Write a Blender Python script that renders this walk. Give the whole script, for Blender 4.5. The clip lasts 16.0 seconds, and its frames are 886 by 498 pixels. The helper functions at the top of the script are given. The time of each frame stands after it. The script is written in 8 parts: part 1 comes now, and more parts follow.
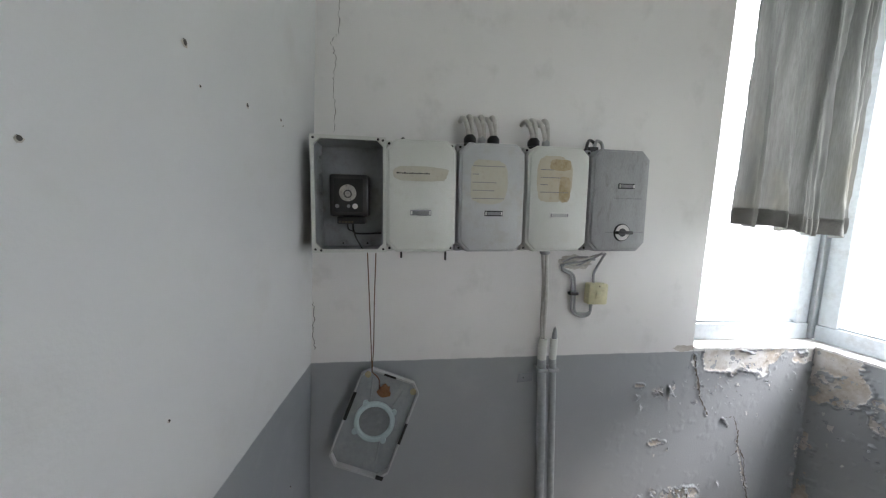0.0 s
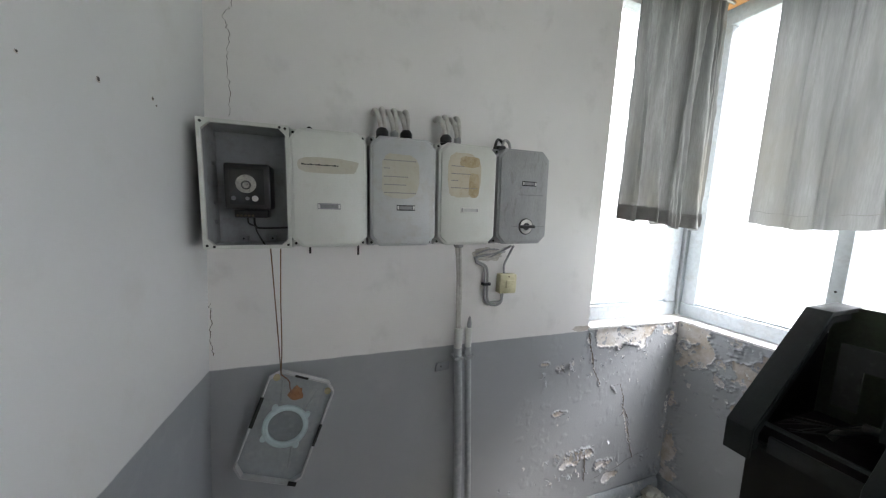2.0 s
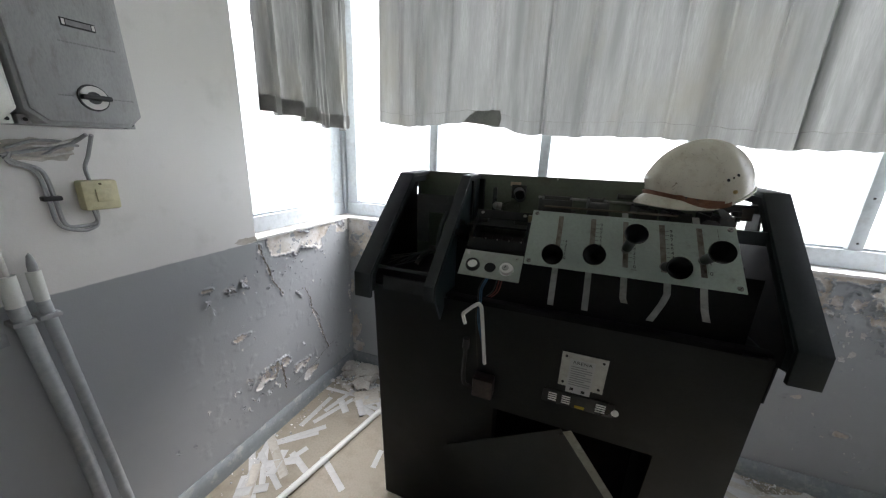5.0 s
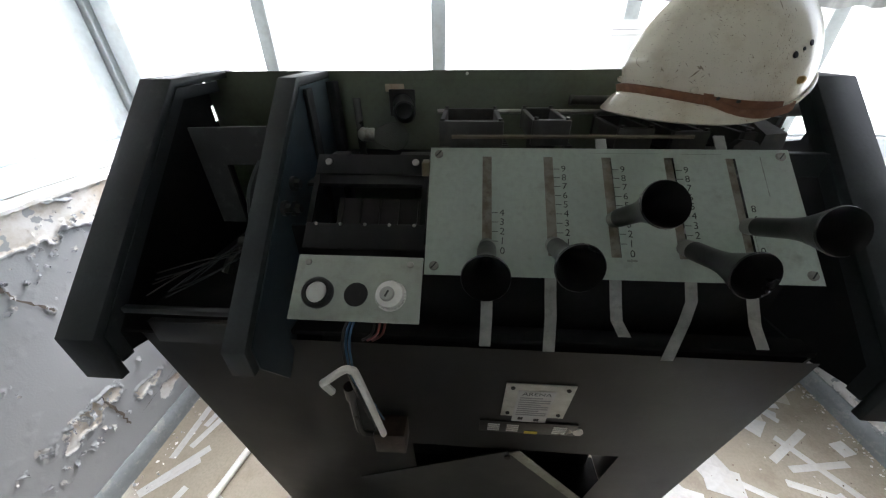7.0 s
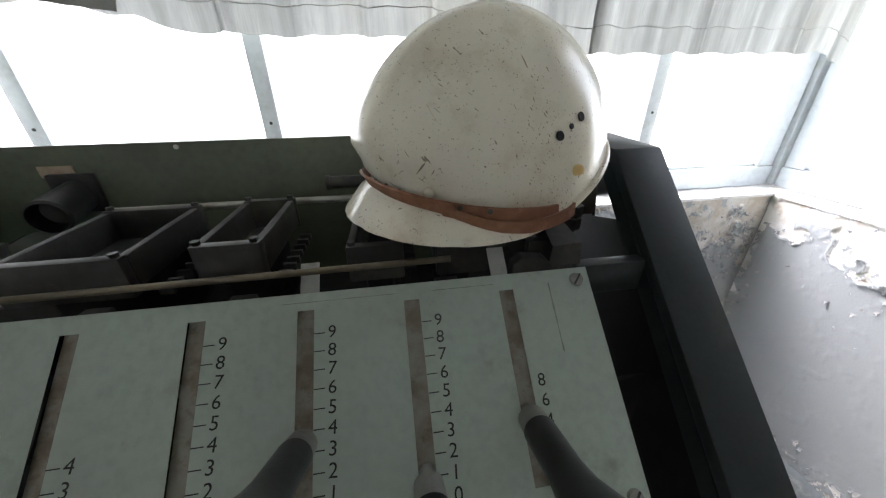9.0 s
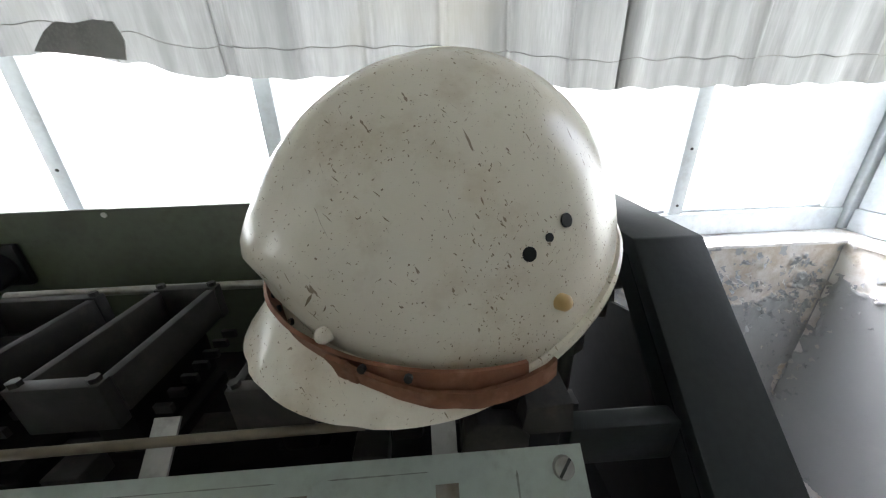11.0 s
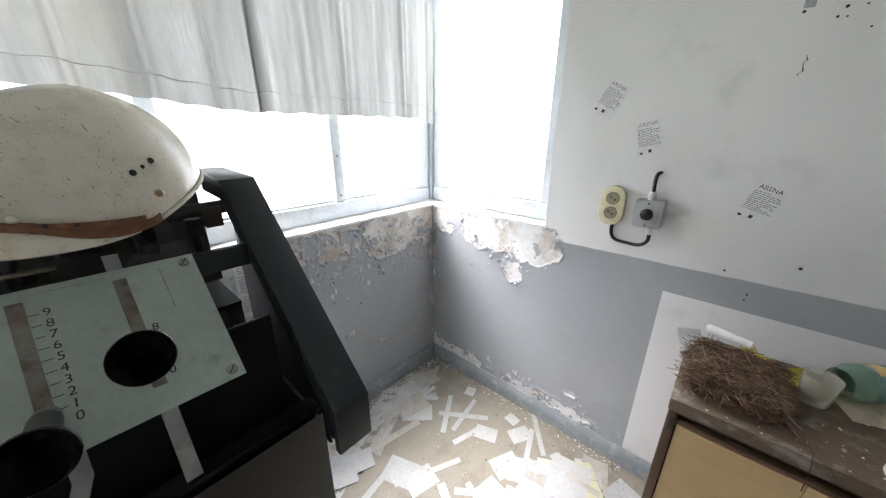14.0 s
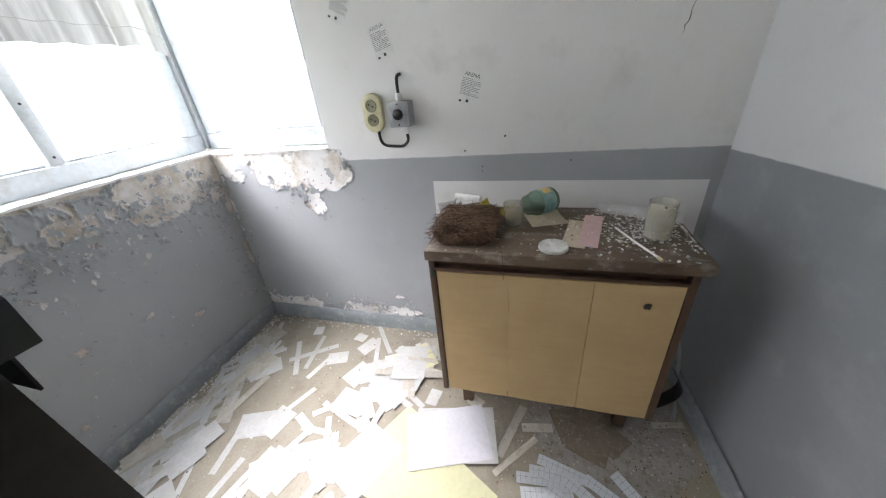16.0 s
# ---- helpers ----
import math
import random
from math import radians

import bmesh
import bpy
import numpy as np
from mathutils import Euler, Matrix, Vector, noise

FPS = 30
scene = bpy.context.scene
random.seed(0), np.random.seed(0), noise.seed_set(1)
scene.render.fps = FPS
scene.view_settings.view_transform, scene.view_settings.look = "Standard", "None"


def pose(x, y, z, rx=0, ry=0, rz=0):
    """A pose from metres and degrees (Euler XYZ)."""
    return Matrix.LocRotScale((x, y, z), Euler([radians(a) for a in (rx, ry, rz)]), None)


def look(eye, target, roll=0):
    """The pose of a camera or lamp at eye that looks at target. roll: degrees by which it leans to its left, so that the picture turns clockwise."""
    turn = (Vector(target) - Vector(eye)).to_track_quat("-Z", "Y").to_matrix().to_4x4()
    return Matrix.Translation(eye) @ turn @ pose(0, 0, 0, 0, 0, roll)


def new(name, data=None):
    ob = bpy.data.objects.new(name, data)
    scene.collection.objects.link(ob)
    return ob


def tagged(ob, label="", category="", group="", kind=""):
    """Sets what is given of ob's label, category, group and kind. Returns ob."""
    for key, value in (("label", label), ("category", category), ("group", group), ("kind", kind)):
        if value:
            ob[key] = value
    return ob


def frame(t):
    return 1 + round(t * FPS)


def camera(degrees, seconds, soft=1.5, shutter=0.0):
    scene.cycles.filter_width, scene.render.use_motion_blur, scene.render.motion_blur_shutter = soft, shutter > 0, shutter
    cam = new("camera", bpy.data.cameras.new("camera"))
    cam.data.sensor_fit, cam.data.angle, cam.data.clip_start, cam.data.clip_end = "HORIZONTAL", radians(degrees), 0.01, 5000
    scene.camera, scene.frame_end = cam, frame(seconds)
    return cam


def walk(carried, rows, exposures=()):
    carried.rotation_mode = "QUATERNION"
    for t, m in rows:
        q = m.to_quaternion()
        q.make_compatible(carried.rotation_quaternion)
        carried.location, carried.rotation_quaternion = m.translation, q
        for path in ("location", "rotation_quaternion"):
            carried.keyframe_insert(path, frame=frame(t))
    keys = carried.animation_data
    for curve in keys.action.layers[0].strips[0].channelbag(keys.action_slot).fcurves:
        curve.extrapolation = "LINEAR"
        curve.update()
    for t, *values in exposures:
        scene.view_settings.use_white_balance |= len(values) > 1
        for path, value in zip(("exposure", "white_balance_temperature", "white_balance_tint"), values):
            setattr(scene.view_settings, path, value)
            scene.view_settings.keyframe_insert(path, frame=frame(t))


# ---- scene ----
PATH = [
    (0, (1.081, 0.24, 1.412), (-0.883, 0.563, 1.219), 2.9),
    (0.5, (1.086, 0.261, 1.419), (-0.854, 0.707, 1.224), 3.2),
    (1, (1.093, 0.285, 1.426), (-0.816, 0.844, 1.22), 3.6),
    (1.5, (1.099, 0.294, 1.42), (-0.786, 0.929, 1.214), 3.5),
    (2, (1.103, 0.3, 1.419), (-0.755, 1.008, 1.206), 3.3),
    (2.5, (1.114, 0.315, 1.414), (-0.697, 1.138, 1.211), 3.0),
    (3, (1.128, 0.337, 1.411), (-0.649, 1.234, 1.215), 2.7),
    (3.5, (1.128, 0.344, 1.399), (-0.594, 1.331, 1.154), 2.2),
    (4, (1.142, 0.355, 1.348), (-0.44, 1.561, 1.141), 1.9),
    (4.5, (1.14, 0.404, 1.312), (-0.067, 1.956, 0.943), 2.9),
    (5, (1.179, 0.498, 1.29), (0.504, 2.304, 0.758), 2.2),
    (5.2, (1.2, 0.554, 1.292), (0.642, 2.375, 0.683), 0.5),
    (7.5, (1.138, 0.966, 1.273), (1.084, 2.665, 0.218), -0.1),
    (8, (1.165, 0.982, 1.282), (1.262, 2.719, 0.295), -0.5),
    (8.2, (1.201, 1.0, 1.287), (1.42, 2.713, 0.279), -0.4),
    (8.5, (1.271, 1.046, 1.303), (1.561, 2.764, 0.321), -1.2),
    (9, (1.37, 1.132, 1.301), (1.629, 2.897, 0.396), -0.8),
    (9.5, (1.417, 1.186, 1.3), (1.567, 2.96, 0.388), -2.1),
    (10, (1.432, 1.227, 1.306), (1.509, 3.028, 0.439), -1.7),
    (12.5, (1.44, 1.156, 1.344), (1.713, 3.02, 0.675), 0.6),
    (13, (1.424, 1.055, 1.347), (2.081, 2.836, 0.715), -0.3),
    (13.5, (1.406, 0.964, 1.334), (2.416, 2.561, 0.677), -0.4),
    (14, (1.435, 0.876, 1.312), (2.850, 2.129, 0.625), 0.3),
    (14.5, (1.498, 0.776, 1.292), (3.168, 1.591, 0.549), -2.0),
    (15, (1.506, 0.680, 1.261), (3.214, 1.344, 0.458), -1.7),
    (15.5, (1.484, 0.602, 1.213), (3.105, 1.266, 0.248), -2.5),
    (16, (1.455, 0.583, 1.188), (3.133, 1.104, 0.232), -5.6),
]
EXPOSURES = [(0.0, 2.85, 6150, 15), (4.0, 2.85, 6150, 15), (5.0, 2.66, 6150, 15), (7.5, 3.18, 6150, 14), (9.0, 3.36, 6150, 15), (12.5, 3.35, 6150, 15), (14.0, 3.34, 6150, 15), (15.0, 3.40, 6200, 16), (16.0, 3.36, 6200, 16)]
cam = camera(107.2, 16.0, soft=1.2)
walk(cam, [(t, look(e, g, r)) for t, e, g, r in PATH], EXPOSURES)

# ---- world ----
world = bpy.data.worlds.new("overcast_sky")
scene.world = world
world.use_nodes = True
wn = world.node_tree.nodes
wl = world.node_tree.links
sky = wn.new("ShaderNodeTexSky")
sky.sky_type = "NISHITA"
sky.sun_disc = False
sky.sun_elevation = radians(52)
sky.sun_rotation = radians(-34)
sky.dust_density = 4.0
sky.air_density = 1.6
soften = wn.new("ShaderNodeHueSaturation")
soften.inputs["Saturation"].default_value = 0.22
wl.new(sky.outputs["Color"], soften.inputs["Color"])
wl.new(soften.outputs["Color"], wn["Background"].inputs["Color"])
wn["Background"].inputs["Strength"].default_value = 0.15
sun_data = bpy.data.lights.new("sun", "SUN")
sun_data.energy = 1.5
sun_data.angle = radians(40)
sun_data.color = (1.0, 0.97, 0.92)
sun = new("sun", sun_data)
sun.matrix_basis = look((5.2, 6.0, 8.0), (2.0, 1.2, 0.0))


# ---- materials ----
def material(name, rough=0.6, metal=0.0):
    m = bpy.data.materials.new(name)
    m.use_nodes = True
    b = m.node_tree.nodes["Principled BSDF"]
    b.inputs["Roughness"].default_value = rough
    b.inputs["Metallic"].default_value = metal
    return m, m.node_tree.nodes, m.node_tree.links, b


def coords(nt, ln, scale=(1, 1, 1), kind="Object"):
    tc = nt.new("ShaderNodeTexCoord")
    mp = nt.new("ShaderNodeMapping")
    mp.inputs["Scale"].default_value = scale
    ln.new(tc.outputs[kind], mp.inputs["Vector"])
    return mp.outputs["Vector"]


def noise_tex(nt, ln, vec, scale, detail=5.0, rough=0.55):
    n = nt.new("ShaderNodeTexNoise")
    n.inputs["Scale"].default_value = scale
    n.inputs["Detail"].default_value = detail
    n.inputs["Roughness"].default_value = rough
    ln.new(vec, n.inputs["Vector"])
    return n.outputs["Fac"]


def ramp(nt, ln, fac, lo, hi, a=(0, 0, 0, 1), b=(1, 1, 1, 1)):
    r = nt.new("ShaderNodeValToRGB")
    r.color_ramp.elements[0].position, r.color_ramp.elements[1].position = lo, hi
    r.color_ramp.elements[0].color, r.color_ramp.elements[1].color = a, b
    ln.new(fac, r.inputs["Fac"])
    return r.outputs["Color"]


def mix(nt, ln, fac, a, b, mode="MIX"):
    m = nt.new("ShaderNodeMix")
    m.data_type, m.blend_type = "RGBA", mode
    for sock, v in ((m.inputs[0], fac), (m.inputs[6], a), (m.inputs[7], b)):
        if isinstance(v, (int, float)):
            sock.default_value = v
        elif isinstance(v, tuple):
            sock.default_value = (*v[:3], 1)
        else:
            ln.new(v, sock)
    return m.outputs[2]


def bump(nt, ln, b, height, strength, dist=0.002):
    n = nt.new("ShaderNodeBump")
    n.inputs["Strength"].default_value = strength
    n.inputs["Distance"].default_value = dist
    ln.new(height, n.inputs["Height"])
    ln.new(n.outputs["Normal"], b.inputs["Normal"])


def surface(name, col, col2=None, dirt=None, dirt_amount=0.5, rough=0.6, metal=0.0, big=3.0, fine=60.0, bump_s=0.15,
            bump_d=0.001, stretch=(1, 1, 1), dirt_lo=0.52, dirt_hi=0.72, gloss_var=0.15, per_object=0.0):
    """Two scales of colour change, stains and fine relief."""
    m, nt, ln, b = material(name, rough, metal)
    v = coords(nt, ln, stretch)
    n1 = noise_tex(nt, ln, v, big)
    n2 = noise_tex(nt, ln, v, fine, 6.0)
    col2 = col2 or tuple(c * 0.82 for c in col)
    c = mix(nt, ln, ramp(nt, ln, n1, 0.35, 0.68), col, col2)
    c = mix(nt, ln, ramp(nt, ln, n2, 0.42, 0.75), c, tuple(x * 0.93 for x in col2))
    if dirt:
        n3 = noise_tex(nt, ln, v, big * 2.7 + 1.0, 8.0, 0.65)
        d = ramp(nt, ln, n3, dirt_lo, dirt_hi, (0, 0, 0, 1), (dirt_amount,) * 3 + (1,))
        c = mix(nt, ln, d, c, dirt)
    if per_object:
        oi = nt.new("ShaderNodeObjectInfo")
        hs = nt.new("ShaderNodeHueSaturation")
        mr = nt.new("ShaderNodeMapRange")
        mr.inputs["To Min"].default_value, mr.inputs["To Max"].default_value = 1 - per_object, 1.0
        ln.new(oi.outputs["Random"], mr.inputs["Value"])
        ln.new(mr.outputs["Result"], hs.inputs["Value"])
        ln.new(c, hs.inputs["Color"])
        c = hs.outputs["Color"]
    ln.new(c, b.inputs["Base Color"])
    mr = nt.new("ShaderNodeMapRange")
    mr.inputs["To Min"].default_value = max(0.03, rough - gloss_var)
    mr.inputs["To Max"].default_value = min(1.0, rough + gloss_var)
    ln.new(n1, mr.inputs["Value"])
    ln.new(mr.outputs["Result"], b.inputs["Roughness"])
    bump(nt, ln, b, n2, bump_s, bump_d)
    return m


def wall_paint(name, z0, z1, axis, length, patch=None, grey_only=False, bow=0.0, bare=(0.46, 0.60), upper=(0.74, 0.737, 0.73), dado=(0.280, 0.296, 0.310)):
    """White wall above a grey oil-paint dado whose edge runs from z0 to z1, with the peeled layer under it."""
    m, nt, ln, b = material(name, 0.55)
    v = coords(nt, ln)
    sep = nt.new("ShaderNodeSeparateXYZ")
    ln.new(v, sep.inputs[0])
    n1 = noise_tex(nt, ln, v, 1.3, 4)
    n2 = noise_tex(nt, ln, v, 7.0, 7, 0.6)
    n3 = noise_tex(nt, ln, v, 180.0, 3)
    white = mix(nt, ln, ramp(nt, ln, n1, 0.3, 0.7), upper, tuple(q * 0.89 for q in upper))
    white = mix(nt, ln, ramp(nt, ln, n2, 0.56, 0.80, (0, 0, 0, 1), (0.5, 0.5, 0.5, 1)), white, (0.52, 0.51, 0.48))
    grey = mix(nt, ln, ramp(nt, ln, n1, 0.3, 0.7), dado, tuple(q * 1.14 for q in dado))
    grey = mix(nt, ln, ramp(nt, ln, n2, 0.55, 0.8, (0, 0, 0, 1), (0.6, 0.6, 0.6, 1)), grey, (0.40, 0.41, 0.415))
    if grey_only:
        paint = grey
    else:
        edge = nt.new("ShaderNodeMath")
        edge.operation = "MULTIPLY_ADD"
        ln.new(sep.outputs["XYZ".index(axis)], edge.inputs[0])
        edge.inputs[1].default_value = (z1 - z0) / length
        edge.inputs[2].default_value = z0
        rest = nt.new("ShaderNodeMath")
        rest.operation = "SUBTRACT"
        rest.inputs[0].default_value = length
        ln.new(sep.outputs["XYZ".index(axis)], rest.inputs[1])
        arch = nt.new("ShaderNodeMath")
        arch.operation = "MULTIPLY"
        ln.new(sep.outputs["XYZ".index(axis)], arch.inputs[0])
        ln.new(rest.outputs[0], arch.inputs[1])
        arched = nt.new("ShaderNodeMath")
        arched.operation = "MULTIPLY_ADD"
        ln.new(arch.outputs[0], arched.inputs[0])
        arched.inputs[1].default_value = bow
        ln.new(edge.outputs[0], arched.inputs[2])
        edge = arched
        wob = nt.new("ShaderNodeMath")
        wob.operation = "MULTIPLY_ADD"
        ln.new(noise_tex(nt, ln, v, 22.0, 3), wob.inputs[0])
        wob.inputs[1].default_value = 0.006
        ln.new(edge.outputs[0], wob.inputs[2])
        cmp_ = nt.new("ShaderNodeMath")
        cmp_.operation = "SUBTRACT"
        ln.new(wob.outputs[0], cmp_.inputs[0])
        ln.new(sep.outputs[2], cmp_.inputs[1])
        is_grey = ramp(nt, ln, cmp_.outputs[0], 0.0, 0.003)
        if patch:
            for i, (ax, lo, hi) in enumerate(patch):
                for k, (val, op) in enumerate(((lo, "LESS_THAN"), (hi, "GREATER_THAN"))):
                    q = nt.new("ShaderNodeMath")
                    q.operation = op
                    ln.new(sep.outputs["XYZ".index(ax)], q.inputs[0])
                    q.inputs[1].default_value = val
                    if i == 0 and k == 0:
                        out_of = q.outputs[0]
                    else:
                        mx = nt.new("ShaderNodeMath")
                        mx.operation = "MAXIMUM"
                        ln.new(out_of, mx.inputs[0])
                        ln.new(q.outputs[0], mx.inputs[1])
                        out_of = mx.outputs[0]
            mul = nt.new("ShaderNodeMath")
            mul.operation = "MULTIPLY"
            ln.new(is_grey, mul.inputs[0])
            ln.new(out_of, mul.inputs[1])
            is_grey = mul.outputs[0]
        paint = mix(nt, ln, is_grey, white, grey)
    at = nt.new("ShaderNodeAttribute")
    at.attribute_name = "peel"
    n4 = noise_tex(nt, ln, v, 11.0, 8, 0.7)
    plaster = mix(nt, ln, ramp(nt, ln, n4, 0.36, 0.58), (0.68, 0.66, 0.63), (0.48, 0.42, 0.34))
    plaster = mix(nt, ln, ramp(nt, ln, n2, *bare), plaster, (0.74, 0.73, 0.71))
    plaster = mix(nt, ln, ramp(nt, ln, noise_tex(nt, ln, v, 45.0, 6, 0.7), 0.60, 0.80), plaster, (0.30, 0.24, 0.18))
    c = mix(nt, ln, ramp(nt, ln, at.outputs["Fac"], 0.35, 0.6), paint, plaster)
    ln.new(c, b.inputs["Base Color"])
    mr = nt.new("ShaderNodeMapRange")
    mr.inputs["To Min"].default_value, mr.inputs["To Max"].default_value = 0.42, 0.9
    ln.new(at.outputs["Fac"], mr.inputs["Value"])
    ln.new(mr.outputs["Result"], b.inputs["Roughness"])
    h = mix(nt, ln, 0.5, n3, n2)
    bump(nt, ln, b, h, 0.25, 0.0025)
    return m


M = {}
# tone per wall holds how light falls: south darkened, the others lifted
M["wall_w"] = wall_paint("paint_west_lifted", 0.914, 0.930, "Y", 1.45, upper=(0.83, 0.815, 0.795), dado=(0.325, 0.337, 0.346))
M["wall_e"] = wall_paint("paint_east_lifted", 0.908, 0.892, "Y", 1.40, bare=(0.40, 0.54), upper=(0.81, 0.80, 0.785), dado=(0.320, 0.332, 0.342), patch=(("Y", 0.03, 0.977), ("Z", 0.0, 0.802)))
M["wall_s"] = wall_paint("paint_south_shaded", 0.914, 0.897, "X", 2.68, bow=0.030, upper=(0.67, 0.68, 0.68), dado=(0.245, 0.262, 0.275))
M["wall_n"] = wall_paint("paint_north_lifted", 0.9, 0.9, "X", 1.0, grey_only=True, bare=(0.57, 0.74), dado=(0.345, 0.357, 0.366))
M["plaster"] = surface("bare_plaster", (0.62, 0.6, 0.56), (0.5, 0.46, 0.4), (0.3, 0.24, 0.17), 0.7, 0.9, fine=90, bump_s=0.5)
M["sill"] = surface("sill_paint", (0.78, 0.78, 0.76), (0.7, 0.69, 0.66), (0.4, 0.34, 0.26), 0.8, 0.6, big=6, fine=70, bump_s=0.4)
M["frame"] = surface("window_frame_paint", (0.55, 0.59, 0.61), (0.48, 0.52, 0.54), (0.3, 0.28, 0.25), 0.5, 0.45, big=5, bump_s=0.15)
M["ceiling"] = surface("ceiling_paint", (0.72, 0.72, 0.7), (0.64, 0.63, 0.6), None, rough=0.8)
M["wood_orange"] = surface("pine_board", (0.62, 0.33, 0.12), (0.5, 0.25, 0.08), None, rough=0.5, stretch=(2, 20, 20))
M["floor"] = surface("linoleum", (0.34, 0.305, 0.24), (0.29, 0.255, 0.195), (0.17, 0.14, 0.10), 0.75, 0.6, big=2.2, fine=120, bump_s=0.2, dirt_lo=0.5, dirt_hi=0.75)
M["baseboard"] = surface("baseboard_paint", (0.275, 0.30, 0.308), (0.225, 0.25, 0.26), (0.45, 0.44, 0.41), 0.8, 0.5, big=9, bump_s=0.3)
M["desk"] = surface("dark_green_enamel", (0.021, 0.024, 0.025), (0.016, 0.018, 0.019), (0.05, 0.05, 0.046), 0.3, 0.42, big=4, fine=150, bump_s=0.06)
M["desk_cap"] = surface("worn_dark_enamel", (0.026, 0.031, 0.033), (0.020, 0.024, 0.026), (0.10, 0.10, 0.095), 0.3, 0.48, big=12, fine=220, bump_s=0.12, dirt_lo=0.6, dirt_hi=0.8)
# near black: shade inside the desk and in open holes is painted in
M["desk_in"] = surface("shaded_interior", (0.015, 0.015, 0.0155), (0.010, 0.010, 0.0105), (0.028, 0.025, 0.021), 0.4, 0.7, big=9, fine=90)
M["desk_cap"].node_tree.nodes["Principled BSDF"].inputs["Specular IOR Level"].default_value = 0.3
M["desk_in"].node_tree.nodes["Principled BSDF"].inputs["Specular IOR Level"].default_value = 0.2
M["blue_steel"] = surface("blue_grey_steel", (0.034, 0.050, 0.060), (0.026, 0.040, 0.049), (0.02, 0.02, 0.02), 0.5, 0.45, big=8)
M["olive"] = surface("olive_enamel", (0.105, 0.125, 0.085), (0.085, 0.1, 0.068), (0.05, 0.05, 0.035), 0.4, 0.45, big=5, fine=120, bump_s=0.08)
M["plate"] = surface("pale_green_enamel", (0.60, 0.68, 0.61), (0.55, 0.62, 0.555), (0.18, 0.17, 0.13), 0.55, 0.4, big=9, fine=160, bump_s=0.06, dirt_lo=0.6, dirt_hi=0.8)
M["panel"] = surface("grey_green_panel", (0.32, 0.35, 0.30), (0.28, 0.305, 0.265), (0.14, 0.13, 0.1), 0.5, 0.45, big=14)
M["black"] = surface("black_bakelite", (0.012, 0.012, 0.013), (0.008, 0.008, 0.008), (0.05, 0.045, 0.04), 0.4, 0.32, big=20, fine=150)
M["rust"] = surface("rusty_strip", (0.2, 0.16, 0.12), (0.36, 0.34, 0.29), (0.1, 0.07, 0.05), 0.6, 0.7, big=60)
M["steel"] = surface("dull_steel", (0.42, 0.41, 0.38), (0.3, 0.29, 0.27), (0.12, 0.09, 0.06), 0.6, 0.38, 0.85, big=20)
M["tin"] = surface("galvanised_strip", (0.52, 0.52, 0.49), (0.4, 0.4, 0.38), (0.15, 0.14, 0.12), 0.5, 0.5, 0.35, big=30)
M["darksteel"] = surface("dark_oiled_steel", (0.062, 0.060, 0.058), (0.042, 0.040, 0.039), (0.12, 0.105, 0.085), 0.45, 0.5, 0.5, big=25)
M["brass"] = surface("tarnished_brass", (0.24, 0.20, 0.13), (0.16, 0.13, 0.085), (0.08, 0.07, 0.05), 0.5, rough=0.4, metal=0.9, big=20)
M["white_plastic"] = surface("white_plastic", (0.78, 0.78, 0.75), (0.7, 0.69, 0.65), None, rough=0.35, big=20)
M["ink"] = surface("black_ink", (0.02, 0.02, 0.02), (0.03, 0.03, 0.03), None, rough=0.6)
M["grey_ink"] = surface("grey_print", (0.22, 0.22, 0.23), (0.3, 0.3, 0.3), None, rough=0.8, big=90)


# ---- helpers for building ----
def bm_new():
    return bmesh.new()


def box(bm, x0, x1, y0, y1, z0, z1, bevel=0.0):
    r = bmesh.ops.create_cube(bm, size=1.0)
    m = Matrix.Translation(((x0 + x1) / 2, (y0 + y1) / 2, (z0 + z1) / 2)) @ Matrix.Diagonal((x1 - x0, y1 - y0, z1 - z0, 1))
    bmesh.ops.transform(bm, matrix=m, verts=r["verts"])
    if bevel:
        es = list({e for v in r["verts"] for e in v.link_edges})
        bmesh.ops.bevel(bm, geom=es, offset=bevel, segments=2, profile=0.5, affect="EDGES")
    return bm


def B(x0, x1, y0, y1, z0, z1, bevel=0.0):
    return box(bm_new(), x0, x1, y0, y1, z0, z1, bevel)


def prism(bm, outline, lo, hi, axis="X", bevel=0.0):
    """Extrudes an outline: along X it is (y, z), along Y (x, z), along Z (x, y)."""
    def at(p, d):
        return {"X": (d, p[0], p[1]), "Y": (p[0], d, p[1]), "Z": (p[0], p[1], d)}[axis]
    a = [bm.verts.new(at(p, lo)) for p in outline]
    b = [bm.verts.new(at(p, hi)) for p in outline]
    n = len(outline)
    fs = [bm.faces.new(a), bm.faces.new(b[::-1])] + [bm.faces.new((a[i], b[i], b[(i + 1) % n], a[(i + 1) % n])) for i in range(n)]
    bmesh.ops.recalc_face_normals(bm, faces=fs)
    if bevel:
        es = list({e for f in fs for e in f.edges})
        bmesh.ops.bevel(bm, geom=es, offset=bevel, segments=2, profile=0.5, affect="EDGES")
    return bm


def cyl(bm, a, b, r0, r1=None, n=20, caps=True):
    r1 = r0 if r1 is None else r1
    a, b = Vector(a), Vector(b)
    q = (b - a).to_track_quat("Z", "Y").to_matrix().to_4x4()
    m = Matrix.Translation((a + b) / 2) @ q
    bmesh.ops.create_cone(bm, cap_ends=caps, cap_tris=False, segments=n, radius1=r0, radius2=r1, depth=(b - a).length, matrix=m)
    return bm


